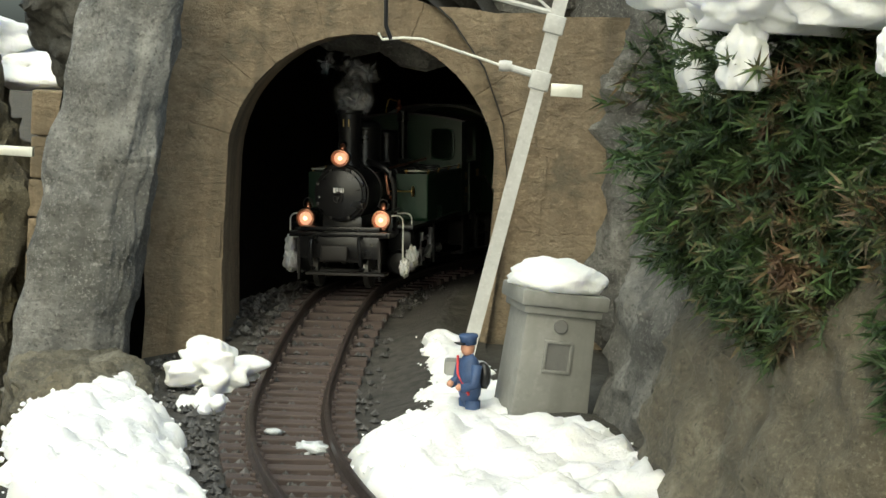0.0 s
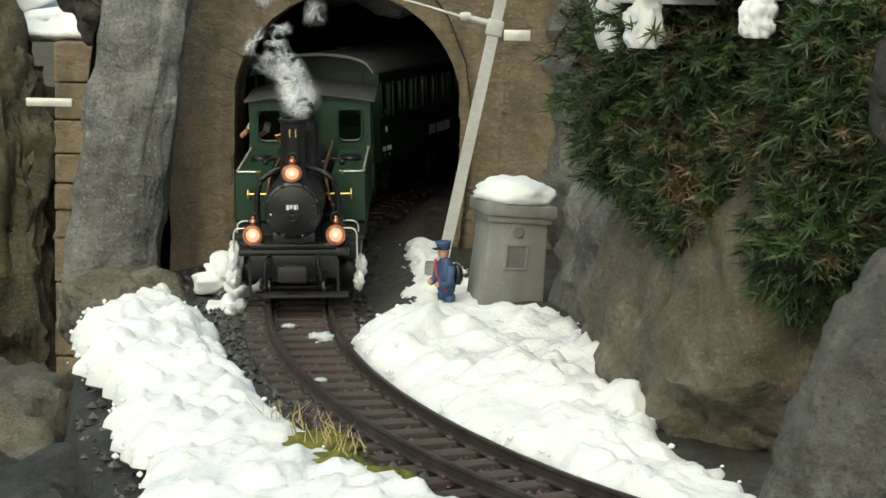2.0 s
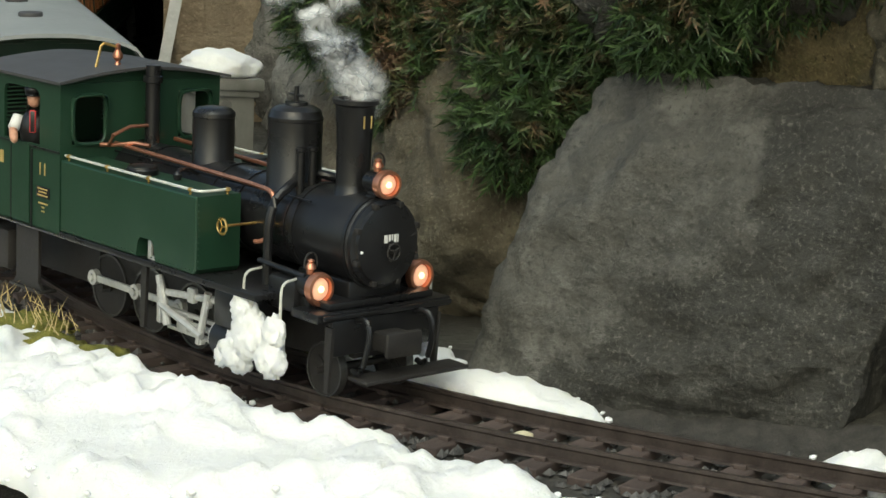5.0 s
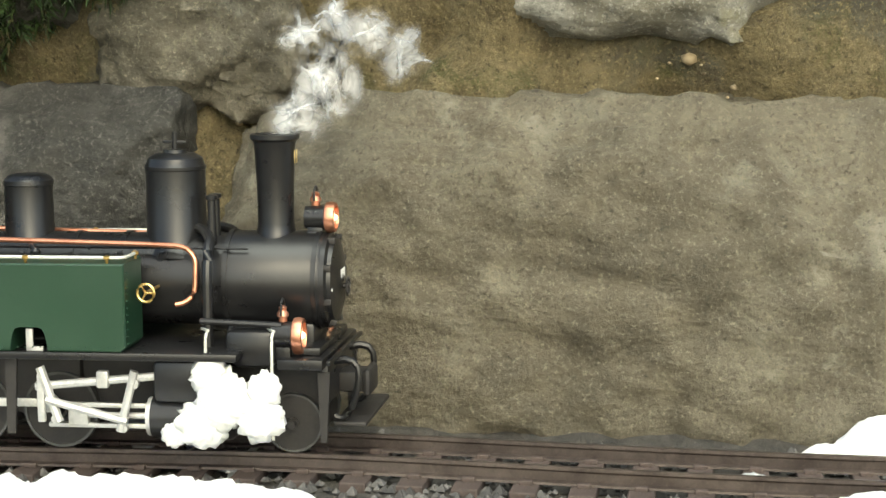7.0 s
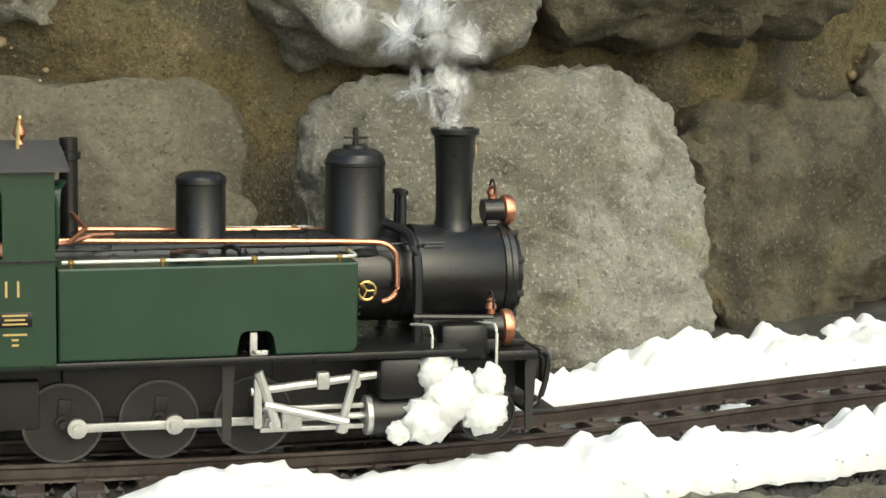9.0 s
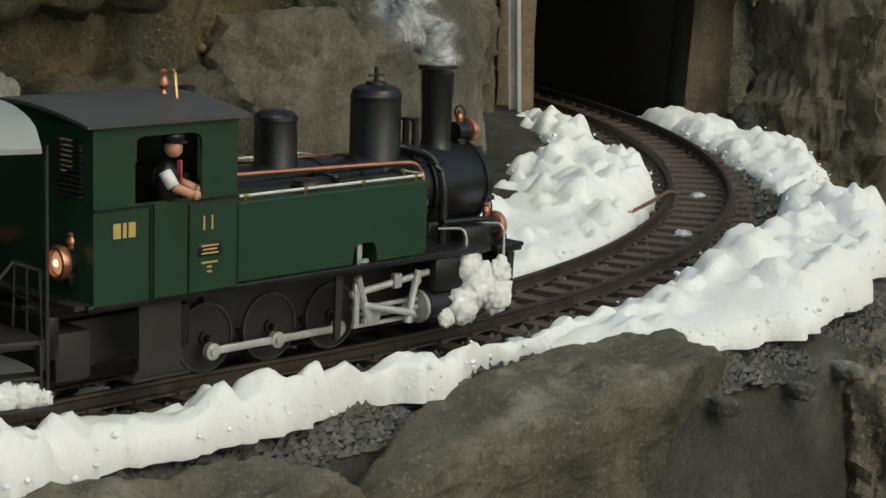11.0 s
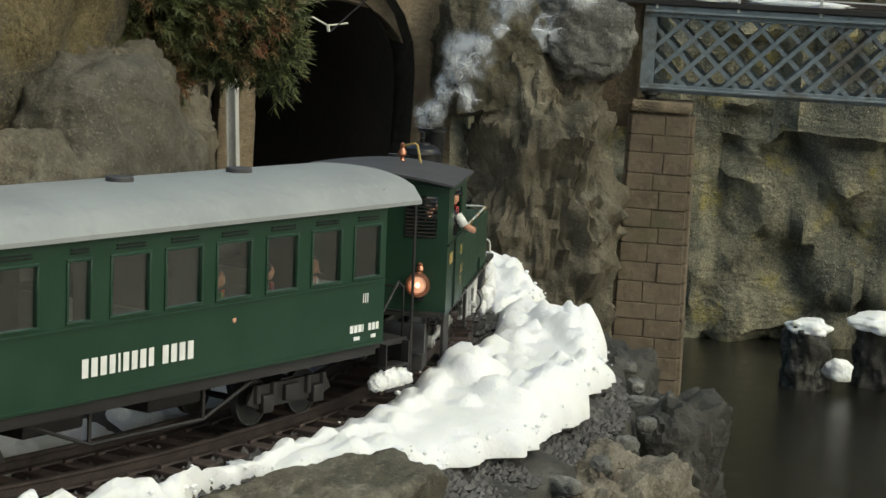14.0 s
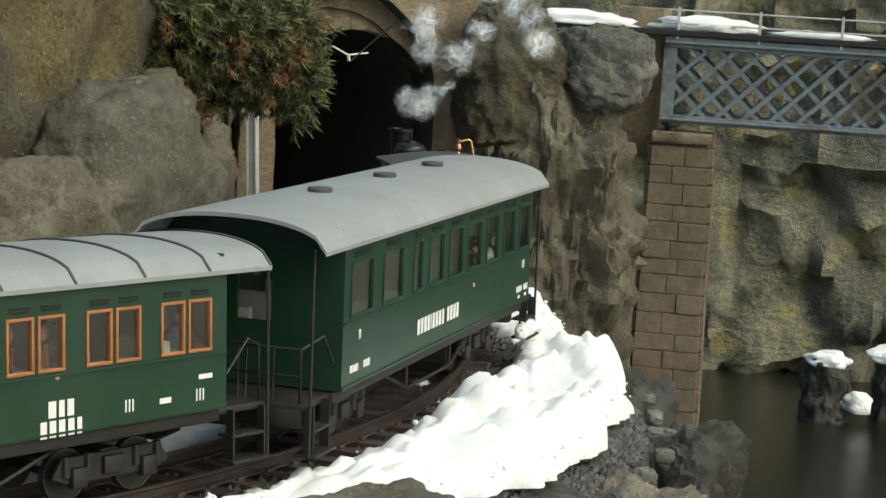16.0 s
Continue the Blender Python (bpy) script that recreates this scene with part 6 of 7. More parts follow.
# ---------------------------------------------------------------- lineside things
def hut():
    h = empty("relay_hut", "small grey lineside hut with a snow-covered lid", "hut")
    h.matrix_basis = pose(0.040, 1.555, -0.024, 0, 4, 14)
    bm = bmesh.new()
    box(bm, (0, 0, 0.052), (0.046, 0.042, 0.104), 0.0012)
    for v in bm.verts:
        k = 1.0 + 0.16 * (1 - v.co.z / 0.104)
        v.co.x *= k
        v.co.y *= k
    part("body", bm, HUT, h)
    bm = bmesh.new()
    box(bm, (0, 0, 0.1085), (0.058, 0.054, 0.010), 0.0018)
    box(bm, (0, 0, 0.1010), (0.052, 0.048, 0.005), 0.001)
    part("lid", bm, HUT, h, "overhanging grey lid")
    bm = bmesh.new()
    for dx, dz, sx, sz in ((0, 0.0095, 0.019, 0.002), (0, -0.0095, 0.019, 0.002), (-0.0085, 0, 0.002, 0.017), (0.0085, 0, 0.002, 0.017)):
        box(bm, (dx, -0.0222, 0.072 + dz), (sx, 0.003, sz), 0.0003)
    part("window_frame", bm, HUT, h)
    bm = bmesh.new()
    box(bm, (0, -0.0215, 0.072), (0.015, 0.002, 0.017))
    part("window_panel", bm, HUT_DARK, h, "dark grey window panel")
    bm = bmesh.new()
    lathe(bm, [(0.0040, -0.0232), (0.0046, -0.0225), (0.0046, -0.0205)], (0, 0, 0.0915), "y", 20)
    part("round_plate", bm, HUT_DARK, h)
    bm = bmesh.new()
    blob(bm, (0, 0, 0.119), Vector((0.032, 0.030, 0.014)), 3, 4, 0.16, 1.6)
    for v in bm.verts:
        v.co.z = max(v.co.z, 0.1135)
    tagged(part("snow_patch", bm, SNOW, None, smooth=True), "rounded snow cap on the hut's lid", "snow", "snow patches").matrix_basis = h.matrix_basis.copy()


def standing_doll():
    bm = bmesh.new()
    for q in (-1, 1):
        tube(bm, [(0.001, q * 0.0038, 0.0), (0, q * 0.0040, 0.018), (0, q * 0.0044, 0.036)], [0.0034, 0.0036, 0.0045], 10, idx=0)
        box(bm, (0.002, q * 0.0038, 0.001), (0.010, 0.0045, 0.003), 0.001, idx=2)
        tube(bm, [(0, q * 0.0098, 0.057), (0.002, q * 0.0115, 0.046), (0.008, q * 0.0075, 0.044)], [0.0034, 0.0030, 0.0026], 8, idx=0)
        blob(bm, (0.0092, q * 0.0062, 0.0445), 0.0023, 3, 1, 0.1, idx=1)
    blob(bm, (0, 0, 0.047), Vector((0.0068, 0.0092, 0.0155)), 1, 3, 0.05, idx=0)
    blob(bm, (0.001, 0, 0.0655), Vector((0.0042, 0.0038, 0.0050)), 2, 2, 0.03, idx=1)
    lathe(bm, [(0.0046, 0.0675), (0.0047, 0.0700), (0.0056, 0.0720), (0.0050, 0.0732), (0.0005, 0.0735)], (0.0005, 0, 0), "z", 16, idx=0)
    box(bm, (0.0055, 0, 0.0683), (0.0045, 0.0065, 0.0008), idx=2)
    tube(bm, [(0.004, -0.007, 0.060), (0.0072, 0, 0.051), (0.004, 0.008, 0.040)], 0.0008, 6, idx=3)
    blob(bm, (-0.006, 0.006, 0.050), Vector((0.004, 0.006, 0.008)), 4, 2, 0.1, idx=2)
    ob = part("figurine", bm, [BLUE_CLOTH, SKIN, BLACK, FIG_RED], None, smooth=True)
    ob.matrix_basis = pose(-0.001, 1.550, -0.026, 0, 4, 205) @ Matrix.Scale(1.14, 4)
    tagged(ob, "small painted railwayman figurine in a blue uniform", "figurine")


def line_mast(base, top, name_label, n_arm):
    """A leaning steel post of an overhead line with its concrete foot, clamps and arm."""
    ms = empty("line_mast", name_label, "line mast", "line masts")
    b, t = Vector(base), Vector(top)
    d = (t - b).normalized()
    x = d.cross(Vector((0, 1, 0))).normalized()
    y = d.cross(x)
    m = Matrix((x, y, d)).transposed().to_4x4()
    m.translation = b
    bm = bmesh.new()
    L = (t - b).length
    box(bm, (0, -0.0045, L / 2), (0.0095, 0.0012, L))
    box(bm, (0, 0.0045, L / 2), (0.0095, 0.0012, L))
    box(bm, (0, 0, L / 2), (0.0014, 0.008, L))
    bmesh.ops.transform(bm, matrix=m, verts=bm.verts)
    part("post", bm, MAST_GREY, ms)
    bm = bmesh.new()
    box(bm, (b.x, b.y, b.z + 0.004), (0.022, 0.02, 0.034), 0.002)
    part("foot", bm, HUT, ms, "small concrete foot")
    for k in n_arm:
        bm = bmesh.new()
        box(bm, (0, 0, k), (0.014, 0.014, 0.013), 0.001)
        for q in (-1, 1):
            lathe(bm, [(0.0016, -0.0085), (0.0016, -0.006)], (q * 0.0035, 0, k), "y", 8)
        bmesh.ops.transform(bm, matrix=m, verts=bm.verts)
        part("clamp", bm, MAST_GREY, ms, "bolted grey clamp")
    return ms, m


def catenary():
    ms, m = line_mast((-0.012, 1.672, 0.0), (0.066, 1.672, 0.40), "leaning grey steel mast of the overhead line", (0.225, 0.265))
    bm = bmesh.new()
    tube(bm, [(0.026, 1.668, 0.225), (0.010, 1.668, 0.2285)], 0.0026, 10)
    lathe(bm, [(0.0035, 0.0), (0.0042, 0.004), (0.0035, 0.009)], (0.002, 1.668, 0.2295), "x", 14)
    part("insulator", bm, MAST_GREY, ms, "grey insulator")
    bm = bmesh.new()
    tube(bm, [(0.004, 1.668, 0.2295), (-0.052, 1.668, 0.2445), (-0.066, 1.668, 0.2445), (-0.080, 1.668, 0.2425), (-0.083, 1.668, 0.247)], 0.0010, 7)
    part("arm", bm, PALE_BAR, ms, "thin pale steady arm")
    bm = bmesh.new()
    box(bm, (0.050, 1.668, 0.2150), (0.022, 0.003, 0.009), 0.0006)
    for dx in (0.0, 0.006):
        lathe(bm, [(0.0013, 1.6655), (0.0013, 1.6670)], (0.050 + dx, 0, 0.2150), "y", 8)
    part("sign_plate", bm, PALE_BAR, ms, "small pale plate with bolts")
    bm = bmesh.new()
    a, b = Vector((0.038, 1.675, 0.268)), Vector((-0.30, 1.675, 0.335))
    for dz in (0.0, 0.022):
        tube(bm, [a + Vector((0, 0, dz)), b + Vector((0, 0, dz))], 0.0020, 6)
    for i in range(9):
        p, q = a + (b - a) * (i / 9), a + (b - a) * ((i + 1) / 9)
        tube(bm, [p + Vector((0, 0, 0.022 * (i % 2))), q + Vector((0, 0, 0.022 * (1 - i % 2)))], 0.0012, 5)
    part("cross_beam", bm, MAST_GREY, ms, "lattice cross beam")
    bm = bmesh.new()
    tube(bm, [(-0.078, 1.67, 0.30), (-0.079, 1.668, 0.27), (-0.078, 1.668, 0.252), (-0.074, 1.668, 0.243)], 0.0016, 7)
    tagged(part("cable", bm, BLACK, None), "black cable hanging at the tunnel's crown", "cable")
    ms2, m2 = line_mast((1.862, 0.612, -0.02), (1.838, 0.628, 0.40), "leaning grey steel mast beside the second tunnel", (0.31,))
    bm = bmesh.new()
    tube(bm, [(1.846, 0.618, 0.222), (1.925, 0.562, 0.2205), (1.936, 0.550, 0.213), (1.955, 0.535, 0.2160)], 0.0010, 7)
    tube(bm, [(1.936, 0.550, 0.213), (1.937, 0.549, 0.207)], 0.0018, 7)
    part("arm", bm, PALE_BAR, ms2, "thin pale steady arm")
    bm = bmesh.new()
    for dz in (0.0, 0.02):
        tube(bm, [(1.83, 0.64, 0.275 + dz), (2.06, 0.44, 0.315 + dz)], 0.002, 6)
    part("cross_beam", bm, MAST_GREY, ms2, "lattice cross beam")
    bm = bmesh.new()
    tube(bm, [(1.94, 0.548, 0.207), (1.968, 0.516, 0.245)], 0.0009, 6)
    tagged(part("cable", bm, BLACK, None), "thin black wire at the tunnel's mouth", "cable")
    bm = bmesh.new()
    box(bm, (-0.352, 1.72, 0.146), (0.040, 0.006, 0.007), 0.0006)
    tagged(part("bracket", bm, PALE_BAR, None), "white bracket beside the rock slab", "bracket")


def shrub(lobes, count, seed, label, droop, leaf=None):
    """A dense needle shrub: twigs and thousands of small sprays of needles hanging over the rocks."""
    rng = random.Random(seed)
    sh = empty("needle_shrub", label, "shrub")
    verts, faces = [], []
    bm = bmesh.new()
    weights = [r[0] * r[1] + r[1] * r[2] + r[0] * r[2] for c, r in lobes]
    for i in range(count):
        c, r = rng.choices(lobes, weights)[0]
        while True:
            d = Vector((rng.gauss(0, 1), rng.gauss(0, 1), rng.gauss(0, 1))).normalized()
            if d @ Vector(droop[1]) > -0.35:
                break
        depth = rng.uniform(0.80, 1.05)
        if rng.random() < 0.14:
            depth = rng.uniform(1.05, 1.16)
        k = 1 + 0.22 * noise.noise(d * 3 + Vector((seed, 0, 0)))
        p = Vector(c) + Vector((d.x * r[0], d.y * r[1], d.z * r[2])) * depth * k
        ax = (d + Vector(droop[0]) * rng.uniform(0.3, 1.0) + 0.5 * Vector((rng.gauss(0, 1), rng.gauss(0, 1), rng.gauss(0, 1)))).normalized()
        L = rng.uniform(0.009, 0.019)
        a = ax.orthogonal().normalized()
        b = ax.cross(a)
        if rng.random() < 0.16:
            tube(bm, [p - ax * L * 2.2, p + ax * L * 0.5], 0.0005, 4)
        for n in range(15):
            t = n * 2.4
            out = (a * math.cos(t) + b * math.sin(t))
            s = p + ax * (L * n / 13 * 0.8)
            tip = s + (ax * 0.75 + out * rng.uniform(0.45, 0.9)) * L * rng.uniform(0.45, 0.75)
            w = out.cross(ax) * 0.0010
            base = len(verts)
            verts += [tuple(s - w), tuple(s + w), tuple(tip)]
            faces.append((base, base + 1, base + 2))
    me = bpy.data.meshes.new("needles")
    me.from_pydata(verts, [], faces)
    me.materials.append(leaf or NEEDLE)
    ob = new("needles", me)
    ob.parent = sh
    tagged(ob, "dark green and browned needle sprays", kind="stuff")
    # a dark core in each lobe stands for the shade between the twigs
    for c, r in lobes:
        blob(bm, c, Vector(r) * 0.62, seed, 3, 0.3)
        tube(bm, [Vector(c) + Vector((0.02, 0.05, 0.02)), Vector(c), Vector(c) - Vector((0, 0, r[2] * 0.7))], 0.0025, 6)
    part("inner_branch", bm, material("branch_shade", (0.02, 0.03, 0.012), (0.05, 0.055, 0.022), 60, 0.95, bump=0.004), sh, "twigs round dark cores that stand for inner shade")
    return sh


def bridge():
    """A lattice girder bridge from the brick pier across the pond."""
    br = empty("girder_bridge", "blue-grey lattice girder bridge carrying a snowy track", "bridge")
    x0, y0, z0, hh = 2.109, 0.255, 0.160, 0.089
    yaw = math.atan2(-0.256, 0.026)
    m = pose(x0, y0, z0, 0, 0, math.degrees(yaw))
    L = 0.62

    def piece(name, bm, mat_=GIRDER, label=""):
        bmesh.ops.transform(bm, matrix=m, verts=bm.verts)
        return part(name, bm, mat_, br, label, smooth=False)
    for yy in (0.0, 0.085):
        for z, h in ((hh - 0.004, 0.012), (0.004, 0.009)):
            bm = bmesh.new()
            box(bm, (L / 2, yy, z), (L, 0.008, h), 0.0006)
            box(bm, (L / 2, yy - 0.002, z), (L, 0.014, 0.0022), 0.0004)
            piece("chord", bm)
        bm = bmesh.new()
        box(bm, (0.006, yy, hh / 2), (0.014, 0.006, hh - 0.01), 0.0006)
        piece("end_post", bm)
        k = 0
        pitch = 0.0285
        for k in range(-2, int(L / pitch) + 1):
            for d in (-1, 1):
                a, b = k * pitch, k * pitch + (hh - 0.014)
                za, zb = 0.007, hh - 0.009
                if d < 0:
                    za, zb = zb, za
                u0, u1 = max(0.0, (0.012 - a) / (b - a)), min(1.0, (L - a) / (b - a))
                if u1 - u0 < 0.15:
                    continue
                p = Vector((a + (b - a) * u0, yy - 0.0012 * d, za + (zb - za) * u0))
                q = Vector((a + (b - a) * u1, yy - 0.0012 * d, za + (zb - za) * u1))
                bm = bmesh.new()
                ln = (q - p).length
                box(bm, (0, 0, 0), (ln, 0.0016, 0.0046))
                bmesh.ops.transform(bm, matrix=Matrix.Translation((p + q) / 2) @ Matrix.Rotation(-math.atan2(q.z - p.z, q.x - p.x), 4, "Y"), verts=bm.verts)
                piece("lattice_bar", bm)
    bm = bmesh.new()
    box(bm, (L / 2 - 0.06, 0.042, hh + 0.006), (L + 0.2, 0.10, 0.006), 0.0006)
    piece("deck", bm, IRON)
    for yy in (0.02, 0.065):
        bm = bmesh.new()
        box(bm, (L / 2 - 0.06, yy, hh + 0.013), (L + 0.2, 0.003, 0.008), 0.0006)
        piece("bridge_rail", bm, RAIL)
    bm = bmesh.new()
    for z in (0.016, 0.030):
        tube(bm, [(0.0, -0.004, hh + z), (L, -0.004, hh + z)], 0.0010, 6)
    piece("railing", bm, MAST_GREY, "thin grey railing")
    for k in range(7):
        bm = bmesh.new()
        box(bm, (0.012 + 0.085 * k, -0.004, hh + 0.016), (0.003, 0.003, 0.034), 0.0004)
        piece("railing_post", bm, MAST_GREY)
    bm = bmesh.new()
    lathe(bm, [(0.006, -0.018), (0.006, -0.004), (0.010, -0.003), (0.010, 0.0)], (0.012, 0.0, 0), "z", 14)
    piece("bearing", bm, IRON)
    for c, h, s in (((0.04, 0.02, hh + 0.013), (0.055, 0.028, 0.012), 1), ((-0.09, 0.03, hh + 0.012), (0.07, 0.04, 0.011), 2), ((0.16, 0.01, hh + 0.011), (0.05, 0.01, 0.005), 3), ((0.36, 0.04, hh + 0.011), (0.09, 0.012, 0.005), 4)):
        bm = bmesh.new()
        blob(bm, (0, 0, 0), Vector(h), s + 30, 3, 0.35, 1.8)
        for v in bm.verts:
            v.co.z = max(v.co.z, -0.004)
        bmesh.ops.transform(bm, matrix=m @ Matrix.Translation(c), verts=bm.verts)
        tagged(part("snow_mound", bm, SNOW, None, smooth=True), "strip of white snow on the bridge deck", "snow", "snow patches")


def pier():
    """The brick pier under the bridge's end, brick by brick."""
    pr = empty("bridge_pier", "weathered brown brick pier under the girder bridge", "pier")
    pr.matrix_basis = pose(2.128, 0.232, -0.32, 0, 0, -84)
    rng = random.Random(8)
    bm = bmesh.new()
    box(bm, (0, 0.0, 0.23), (0.058, 0.05, 0.46))
    for v in bm.verts:
        if v.co.z < 0.2:
            v.co.x *= 1.25
    part("core", bm, BRICK, pr)
    z = 0.0
    row = 0
    while z < 0.455:
        h = rng.uniform(0.017, 0.024)
        half = 0.031 * (1 + 0.25 * (1 - z / 0.46))
        cuts = [-half, rng.uniform(-0.012, -0.002) if row % 2 else rng.uniform(0.002, 0.012), half]
        for a, b in zip(cuts, cuts[1:]):
            bm = bmesh.new()
            box(bm, ((a + b) / 2, -0.024 - rng.uniform(0, 0.0018), z + h / 2), (b - a - 0.0005, 0.012, h - 0.0005), 0.0009)
            part("brick", bm, BRICK, pr, smooth=False)
        for q in (-1, 1):
            bm = bmesh.new()
            box(bm, (q * half, 0.0, z + h / 2), (0.008, 0.052, h - 0.0018), 0.0015)
            part("brick", bm, BRICK, pr, smooth=False)
        z += h
        row += 1
    bm = bmesh.new()
    box(bm, (0, -0.004, 0.465), (0.064, 0.060, 0.012), 0.003)
    part("cap_stone", bm, WALL_STONE, pr)
    # upper abutment beside the girder and a second pilaster at the first tunnel
    bm = bmesh.new()
    box(bm, (2.145, 0.285, 0.20), (0.05, 0.05, 0.16), 0.004)
    tagged(part("abutment", bm, WALL_STONE, None), "sandy stone abutment at the bridge's end", "abutment", kind="structure")
    pl = empty("pilaster", "tall brown masonry pilaster on the retaining wall", "pilaster")
    pl.matrix_basis = pose(-0.412, 2.21, -0.33)
    z, row = 0.0, 0
    while z < 0.49:
        h = rng.uniform(0.03, 0.05)
        bm = bmesh.new()
        box(bm, (0, 0, z + h / 2), (0.062 - 0.002 * (row % 2), 0.05, h - 0.0016), 0.002)
        part("block", bm, WALL_STONE, pl, smooth=False)
        z += h
        row += 1


def snow():
    # outer side
    snow_bank([0.10, 0.25, 0.35, 0.45, 0.55, 0.62], [-0.115, -0.07, -0.062, -0.060, -0.055, -0.052], [-0.15, -0.165, -0.17, -0.145, -0.165, -0.16], [0.012, 0.026, 0.030, 0.026, 0.022, 0.018], 1)
    snow_bank([0.55, 0.66, 0.75, 0.85, 0.92, 1.0, 1.1, 1.2, 1.28], [-0.075, -0.060, -0.048, -0.046, -0.050, -0.068, -0.052, -0.062, -0.085], [-0.16, -0.175, -0.20, -0.19, -0.15, -0.14, -0.15, -0.15, -0.13], [0.015, 0.022, 0.026, 0.028, 0.026, 0.020, 0.026, 0.024, 0.012], 2)
    snow_bank([1.40, 1.48, 1.55, 1.62, 1.70, 1.78, 1.84, 1.9, 2.0, 2.08], [-0.052, -0.036, -0.035, -0.040, -0.044, -0.050, -0.058, -0.060, -0.058, -0.052], [-0.10, -0.095, -0.092, -0.088, -0.086, -0.086, -0.080, -0.070, -0.068, -0.075], [0.014, 0.020, 0.020, 0.026, 0.030, 0.024, 0.026, 0.020, 0.018, 0.018], 3)
    snow_bank([2.0, 2.08, 2.14, 2.25, 2.35, 2.45, 2.54], [-0.062, -0.052, -0.046, -0.045, -0.055, -0.062, -0.075], [-0.085, -0.125, -0.150, -0.155, -0.150, -0.135, -0.12], [0.012, 0.022, 0.034, 0.038, 0.034, 0.032, 0.014], 4)
    snow_bank([2.54, 2.62, 2.72, 2.85, 2.94], [-0.060, -0.052, -0.045, -0.040, -0.05], [-0.09, -0.125, -0.13, -0.125, -0.09], [0.014, 0.026, 0.028, 0.022, 0.012], 5)
    # inner side
    snow_bank([0.24, 0.32, 0.40, 0.48, 0.56, 0.65, 0.72, 0.80, 0.88, 0.96], [0.060, 0.034, 0.030, 0.030, 0.030, 0.031, 0.031, 0.031, 0.031, 0.033], [0.16, 0.205, 0.225, 0.215, 0.185, 0.15, 0.115, 0.095, 0.075, 0.055], [0.014, 0.024, 0.034, 0.036, 0.032, 0.028, 0.024, 0.018, 0.012, 0.008], 6, base=-0.005)
    snow_bank([-0.04, 0.04, 0.12, 0.22, 0.30], [0.080, 0.086, 0.090, 0.078, 0.055], [0.100, 0.13, 0.145, 0.155, 0.16], [0.010, 0.014, 0.014, 0.014, 0.012], 7, base=-0.002)
    snow_bank([1.06, 1.10, 1.16, 1.20], [0.033, 0.031, 0.031, 0.036], [0.055, 0.064, 0.064, 0.055], [0.010, 0.018, 0.018, 0.010], 8)
    snow_bank([1.43, 1.48, 1.53, 1.62, 1.72, 1.82, 1.92, 2.02], [0.036, 0.032, 0.031, 0.031, 0.031, 0.031, 0.032, 0.040], [0.06, 0.075, 0.08, 0.085, 0.09, 0.10, 0.115, 0.10], [0.012, 0.030, 0.020, 0.030, 0.034, 0.034, 0.026, 0.010], 9)
    snow_bank([2.02, 2.10, 2.18, 2.26, 2.36, 2.46, 2.56, 2.62], [0.040, 0.032, 0.031, 0.031, 0.032, 0.036, 0.042, 0.055], [0.09, 0.12, 0.135, 0.15, 0.165, 0.15, 0.12, 0.10], [0.014, 0.024, 0.036, 0.034, 0.044, 0.046, 0.04, 0.016], 10)
    snow_bank([2.58, 2.66, 2.76, 2.86, 2.92], [0.065, 0.056, 0.056, 0.06, 0.07], [0.10, 0.12, 0.125, 0.12, 0.09], [0.016, 0.028, 0.034, 0.026, 0.012], 11)
    # heaps and caps
    snow_heap((-0.186, 1.655, 0.004), (0.028, 0.022, 0.020), 21, "small heap of snow by the tunnel mouth", rough=0.75, freq=2.2)
    snow_heap((-0.178, 1.585, -0.012), (0.018, 0.030, 0.013), 26, "small heap of snow by the tunnel mouth", rough=0.7, freq=2.2)
    for i, (c, h) in enumerate([((0.125, 1.20, 0.268), (0.040, 0.035, 0.020)), ((0.17, 1.17, 0.275), (0.050, 0.040, 0.024)), ((0.225, 1.12, 0.272), (0.050, 0.040, 0.022)), ((0.275, 1.06, 0.272), (0.045, 0.04, 0.020)),
                                ((0.112, 1.19, 0.240), (0.012, 0.012, 0.018)), ((0.168, 1.12, 0.247), (0.010, 0.010, 0.014)), ((0.200, 1.22, 0.29), (0.07, 0.06, 0.02))]):
        snow_heap(c, h, 70 + i, "white snow lying on the needle shrub", freq=2.6)
    snow_heap((-0.45, 2.30, 0.19), (0.12, 0.08, 0.022), 22, "snow on the retaining wall")
    snow_heap((-0.56, 2.30, 0.215), (0.10, 0.08, 0.035), 23, "snow on the retaining wall")
    snow_heap((-0.50, 1.95, -0.20), (0.09, 0.10, 0.035), 24, "snow on the ground below the shelf")
    snow_heap((0.08, 1.86, 0.335), (0.10, 0.05, 0.014), 25, "snow on the ledge above the portal")
    for i, (c, h) in enumerate((((0.10, 1.27, 0.285), (0.045, 0.05, 0.030)), ((0.105, 1.25, 0.250), (0.022, 0.03, 0.040)), ((0.16, 1.24, 0.300), (0.05, 0.05, 0.028)), ((0.20, 1.20, 0.285), (0.022, 0.03, 0.035)), ((0.24, 1.22, 0.310), (0.06, 0.06, 0.032)), ((0.16, 1.34, 0.33), (0.13, 0.08, 0.035)))):
        snow_heap(c, h, 30 + i, "white snow lying on the needle shrub", freq=2.2)
    for i, (c, h) in enumerate((((2.53, 0.085, -0.148), (0.030, 0.026, 0.012)), ((2.585, 0.0, -0.142), (0.05, 0.04, 0.012)), ((2.515, 0.045, -0.195), (0.018, 0.02, 0.016)))):
        snow_heap(c, h, 40 + i, "snow cap on a stone in the pond")
    # crumbs along the rims of the patches
    rng = random.Random(14)
    verts, faces = [], []
    ball = bmesh.new()
    bmesh.ops.create_icosphere(ball, subdivisions=1, radius=1.0)
